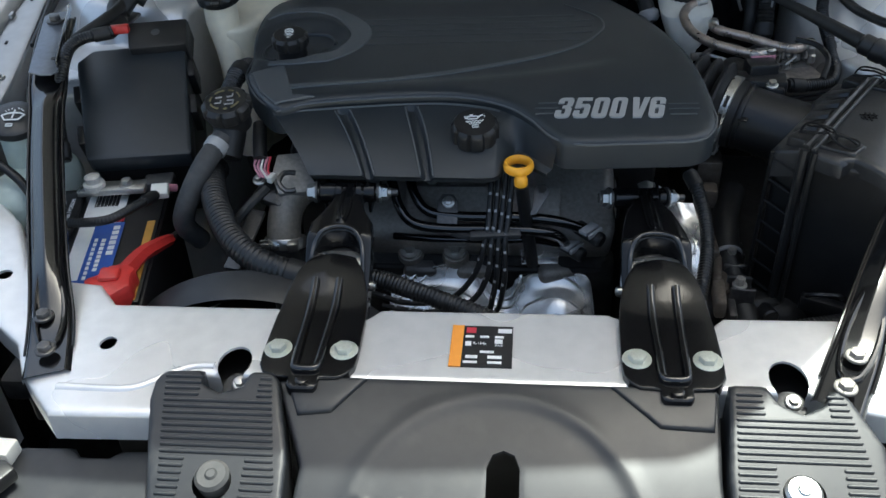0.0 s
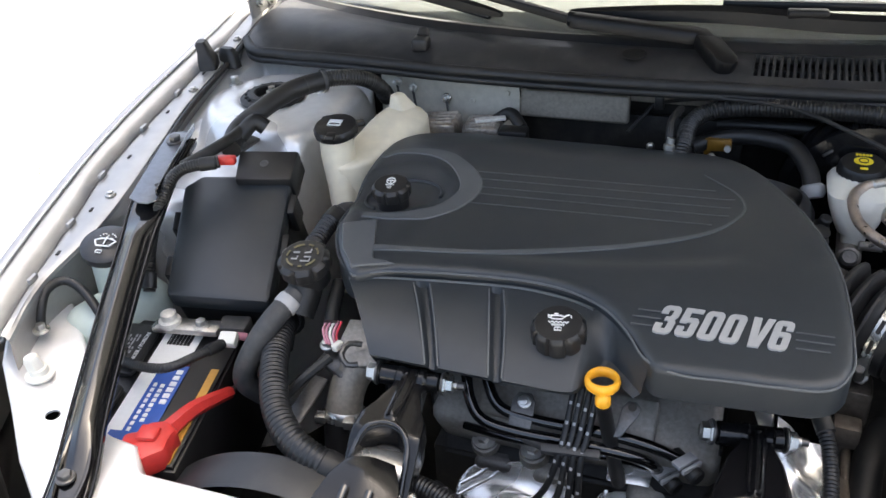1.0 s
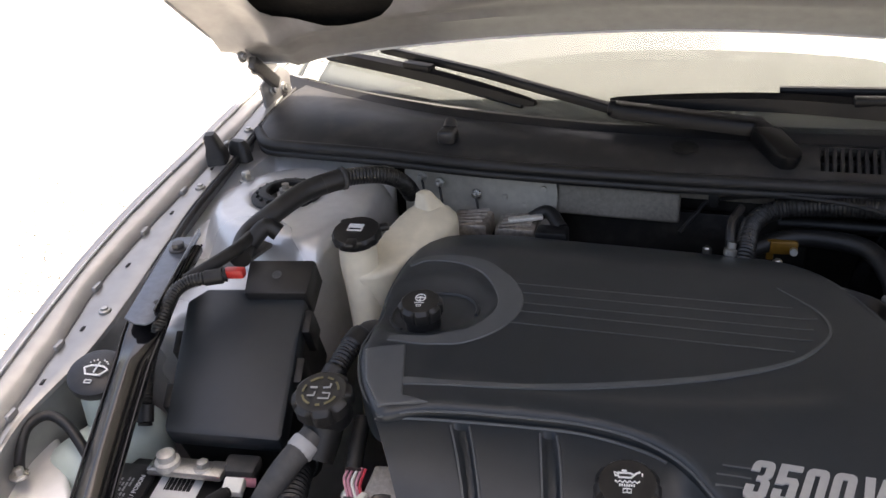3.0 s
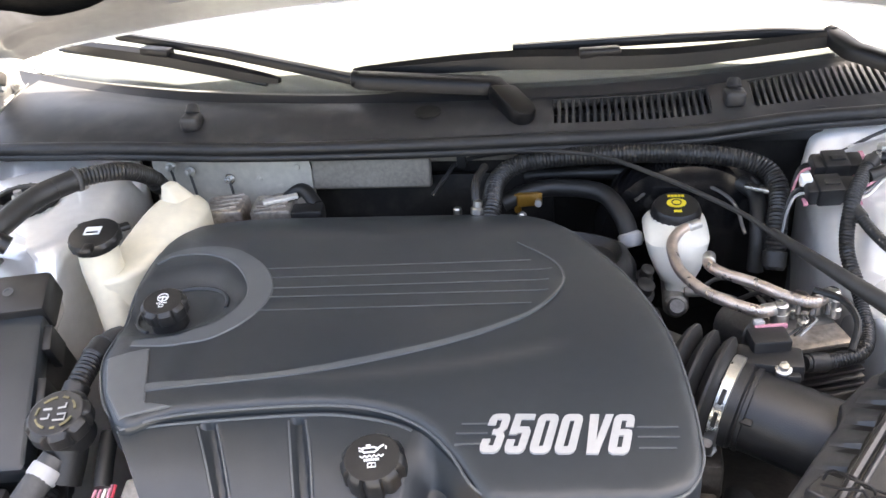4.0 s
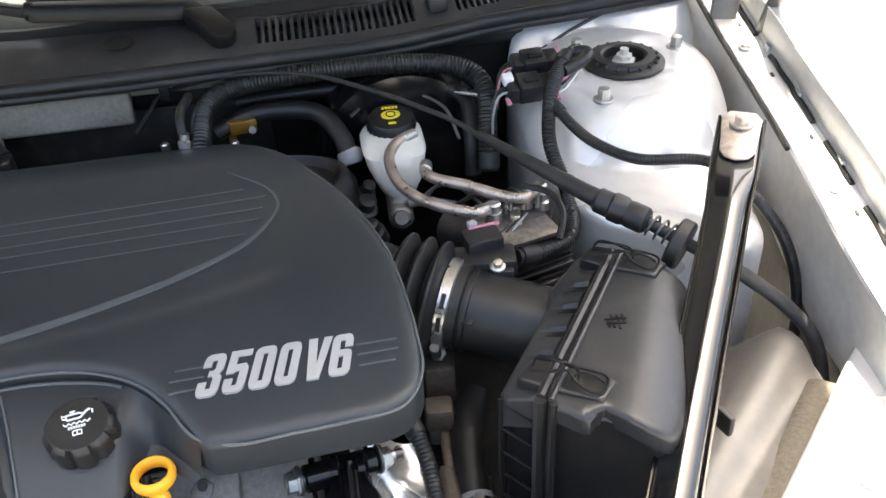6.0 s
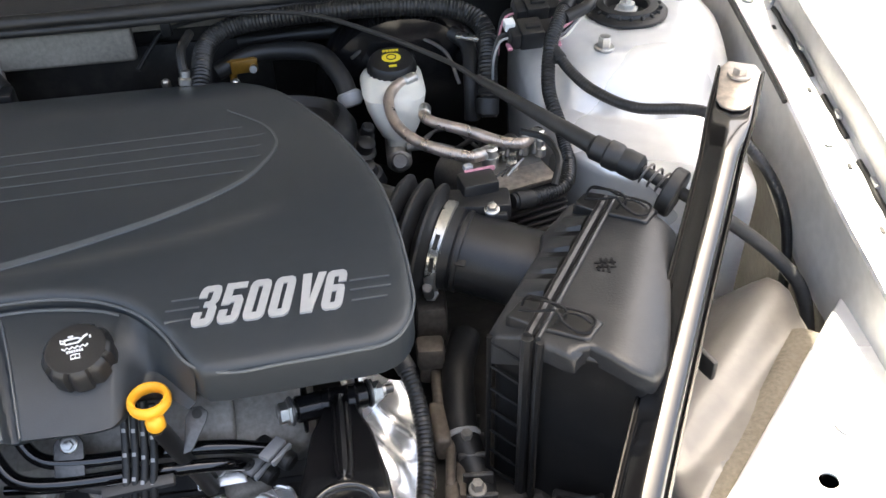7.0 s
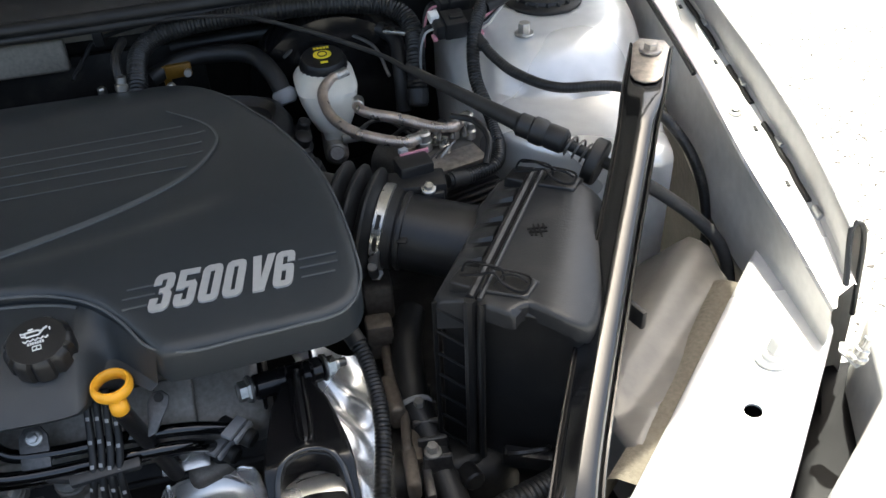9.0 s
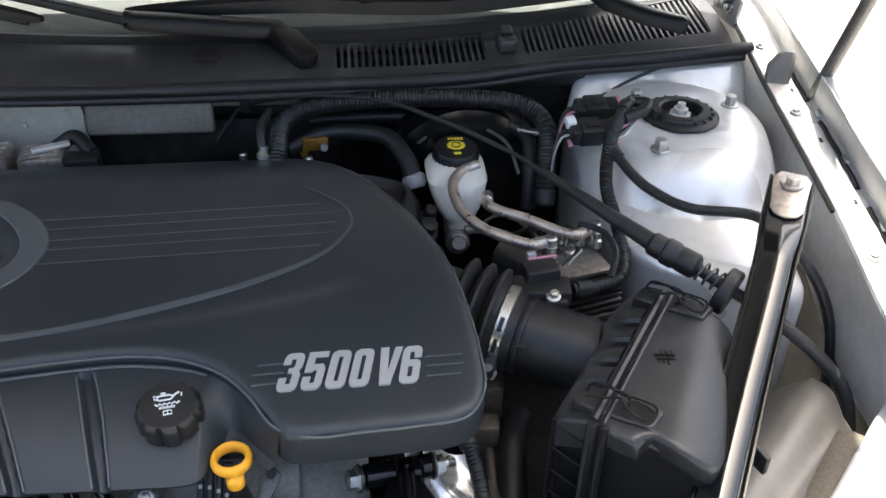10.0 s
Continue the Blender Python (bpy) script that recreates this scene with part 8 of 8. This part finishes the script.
for k, u in enumerate((0.026, 0.200)):
    seat = [ab_pt(u - 0.015, -0.024), ab_pt(u - 0.018, 0.004), ab_pt(u - 0.014, 0.050), ab_pt(u + 0.012, 0.054), ab_pt(u + 0.016, 0.022), ab_pt(u + 0.010, -0.020)]
    part("clip_seat", sheet(seat, lambda x, y: max(lid_z(x, y), body_z(x, y)) + 0.0035, 0.010, 0.002, (), 0.008), PLASTIC, ax_)
    arch = [ab_pt(u + 0.003 * math.sin(a * 3), 0.004 - 0.020 * math.cos(a), 0.004 + 0.016 * math.sin(a)) for a in (math.pi * j / 10 for j in range(11))]
    part("wire_clip", tube(arch, 0.0013, 6), SHADED_PLASTIC, ax_, "dark spring wire clip")
    loop = [(-0.016, -0.010, 0.008), (0.004, -0.007, 0.011), (0.016, -0.002, 0.012), (0.026, -0.009, 0.009), (0.042, -0.013, 0.006), (0.052, -0.008, 0.0055), (0.052, 0.006, 0.0055), (0.044, 0.011, 0.006), (0.026, 0.008, 0.009), (0.016, 0.003, 0.012), (0.004, 0.009, 0.011), (-0.014, 0.010, 0.008)]
    part("wire_clip", tube([ab_pt(u + b, a * 0.92, c) for a, b, c in loop], 0.0013, 6), SHADED_PLASTIC, ax_, "dark spring wire clip")
    part("wire_clip", tube([ab_pt(u + b, a, c) for a, b, c in ((0.018, -0.012, 0.006), (0.024, 0.0, 0.0105), (0.036, 0.004, 0.0085), (0.046, 0.001, 0.006))], 0.0012, 6), SHADED_PLASTIC, ax_, "dark spring wire clip")
rm_ = basis(ab_pt(0.112, 0.032, -0.0004), RN + RD * 0.5, RD - RN * 0.5)
part("recycle_mark", bars([(-0.004, -0.009, 0.002, 0.018), (0.001, -0.011, 0.002, 0.020), (-0.009, -0.004, 0.018, 0.002), (-0.010, 0.002, 0.020, 0.002), (-0.008, -0.008, 0.002, 0.008), (0.006, 0.0, 0.002, 0.009)], rm_, 0.0004), SHADED_PLASTIC, ax_)
part("lower_latch", box((0.405, 0.212, 0.70), (0.05, 0.014, 0.02), turn_z(-25), 0.003), PLASTIC, ax_)
part("latch_loop", tube([(0.385, 0.212, 0.715), (0.392, 0.202, 0.725), (0.418, 0.200, 0.725), (0.425, 0.208, 0.715)], 0.003, 6), PLASTIC, ax_)

# splash shield and foam between brace and wing
ss = thing("splash_shield", "dusty grey beige plastic splash shield with foam strip", "splash shield", (0.60, 0.32, 0.65))
SH = spline([(0.545, 0.405, 0), (0.600, 0.432, 0), (0.640, 0.425, 0), (0.670, 0.388, 0), (0.672, 0.345, 0), (0.655, 0.300, 0), (0.55, 0.188, 0), (0.492, 0.128, 0), (0.476, 0.128, 0), (0.470, 0.165, 0), (0.474, 0.20, 0), (0.495, 0.27, 0)], 0.014, True)


def shield_top(x, y):
    w = (x - 0.46) * 0.68 - (y - 0.10) * 0.73
    return 0.790 - 1.6 * max(0.0, -0.055 - w) ** 1.3 - 0.5 * max(0.0, w + 0.02) + 0.012 * math.exp(-((w + 0.085) / 0.018) ** 2) - 0.008 * math.exp(-((w + 0.035) / 0.015) ** 2)


part("shield", sheet(SH, shield_top, 0.07, 0.012, (), 0.010), LINER, ss)
part("foam", loft([[Vector((p[0] + a, p[1] + b, p[2] + c)) for a, b, c in ((-0.020, 0.019, -0.04), (-0.020, 0.019, -0.002), (-0.014, 0.013, 0.004), (0.0, 0.0, 0.006), (0.008, -0.008, 0.0), (0.010, -0.010, -0.05))] for p in spline([(0.464, 0.098, 0.778), (0.56, 0.185, 0.784), (0.635, 0.265, 0.788), (0.668, 0.300, 0.788)], 0.01)]), FOAM, ss, "dirty beige foam strip")

# wiring and hoses below, by the transmission
pipe("black wiring loom along the transmission", "wiring loom", [(0.252, 0.335, 0.81), (0.260, 0.318, 0.802), (0.267, 0.283, 0.785), (0.266, 0.232, 0.768), (0.250, 0.16, 0.742), (0.24, 0.10, 0.70)], 0.0085, LOOM, (0.0042, 0.0010), 12, "wiring_loom")
pipe("thick black hose below the air box", "hose", [(0.335, 0.43, 0.72), (0.318, 0.377, 0.72), (0.312, 0.316, 0.702), (0.320, 0.272, 0.682), (0.328, 0.204, 0.655), (0.34, 0.15, 0.62)], 0.017, RUBBER, None, 14, "hose")
solo("cable_tie", lathe([(0.0175, -0.003), (0.0183, -0.002), (0.0183, 0.002), (0.0175, 0.003)], (0.3125, 0.310, 0.70), (0.0, -0.95, -0.25), 22), GREY_PRINT, "pale cable tie round the thick hose", "cable tie")
pipe("corrugated loom in the dark below the air box", "wiring loom", [(0.315, 0.08, 0.66), (0.33, 0.13, 0.69), (0.355, 0.155, 0.70), (0.40, 0.17, 0.70), (0.45, 0.19, 0.69)], 0.016, LOOM, (0.005, 0.0016), 14, "wiring_loom")
tr = thing("transmission", "stained cast aluminium transmission case with bolts", "transmission", (0.34, 0.38, 0.45))
part("case", box((0.34, 0.42, 0.58), (0.16, 0.40, 0.20), turn_z(-4), 0.03, 3), DARK, tr)
for k, (y, w, l, h) in enumerate(((0.415, 0.015, 0.056, 0.030), (0.368, 0.011, 0.058, 0.024), (0.320, 0.016, 0.054, 0.032), (0.276, 0.010, 0.056, 0.022), (0.232, 0.014, 0.050, 0.028))):
    part("flange_lump", box((0.290 + 0.004 * (k % 2), y, 0.712 - 0.005 * k), (w, l, h), turn_z(-4 + 5 * (k % 3 - 1)), 0.005, 3), CASTING, tr)
    part("flange_edge", box((0.305 - 0.002 * (k % 2), y - 0.008, 0.700 - 0.006 * k), (0.010, l * 0.9, 0.028), turn_z(-4 - 4 * (k % 2)), 0.003), CASTING if k % 2 else STEEL_DARK, tr)
part("lug", box((0.300, 0.445, 0.745), (0.034, 0.040, 0.05), turn_z(-4), 0.006), CASTING, tr)
part("lug", box((0.292, 0.398, 0.735), (0.030, 0.026, 0.03), turn_z(-4), 0.005), CASTING, tr)
for k in range(9):
    part("casting_rib", box((0.318, 0.235 + 0.024 * k, 0.69), (0.03, 0.005, 0.03), turn_z(-4), 0.001, 1), STEEL_DARK, tr)
for y in (0.24, 0.30, 0.36):
    hex_bolt("bolt", tr, (0.314, y, 0.706), (0, 0, 1), 0.006, 0.009, 0.012, ALU_DARK)
part("solenoid", box((0.345, 0.26, 0.66), (0.045, 0.055, 0.05), turn_z(12), 0.012, 3), DARK, tr)
part("solenoid_plug", rod((0.345, 0.245, 0.67), (0.352, 0.215, 0.675), 0.011, edge=0.002), PLASTIC, tr)

# dark fittings between cover and reservoir
dk = thing("sensor_cluster", "dark plastic sensors and hoses beside the engine", "sensor", (0.25, 0.62, 0.75))
for i, (x, y, z, r) in enumerate(((0.245, 0.68, 0.80, 0.016), (0.262, 0.65, 0.785, 0.014), (0.235, 0.635, 0.79, 0.013), (0.27, 0.60, 0.775, 0.015), (0.25, 0.715, 0.80, 0.012))):
    part("sensor", lathe([(r, 0), (r, 0.02), (r * 0.7, 0.022), (r * 0.7, 0.035), (r * 0.5, 0.037)], (x, y, z), (0.3 * (-1) ** i, -0.3, 1), 14), PLASTIC_DUSTY if i % 2 else RUBBER, dk)
part("hose", tube([(0.235, 0.60, 0.80), (0.262, 0.61, 0.80), (0.285, 0.60, 0.785), (0.30, 0.57, 0.76)], 0.010, 12, ribs=(0.005, 0.0012)), LOOM, dk)
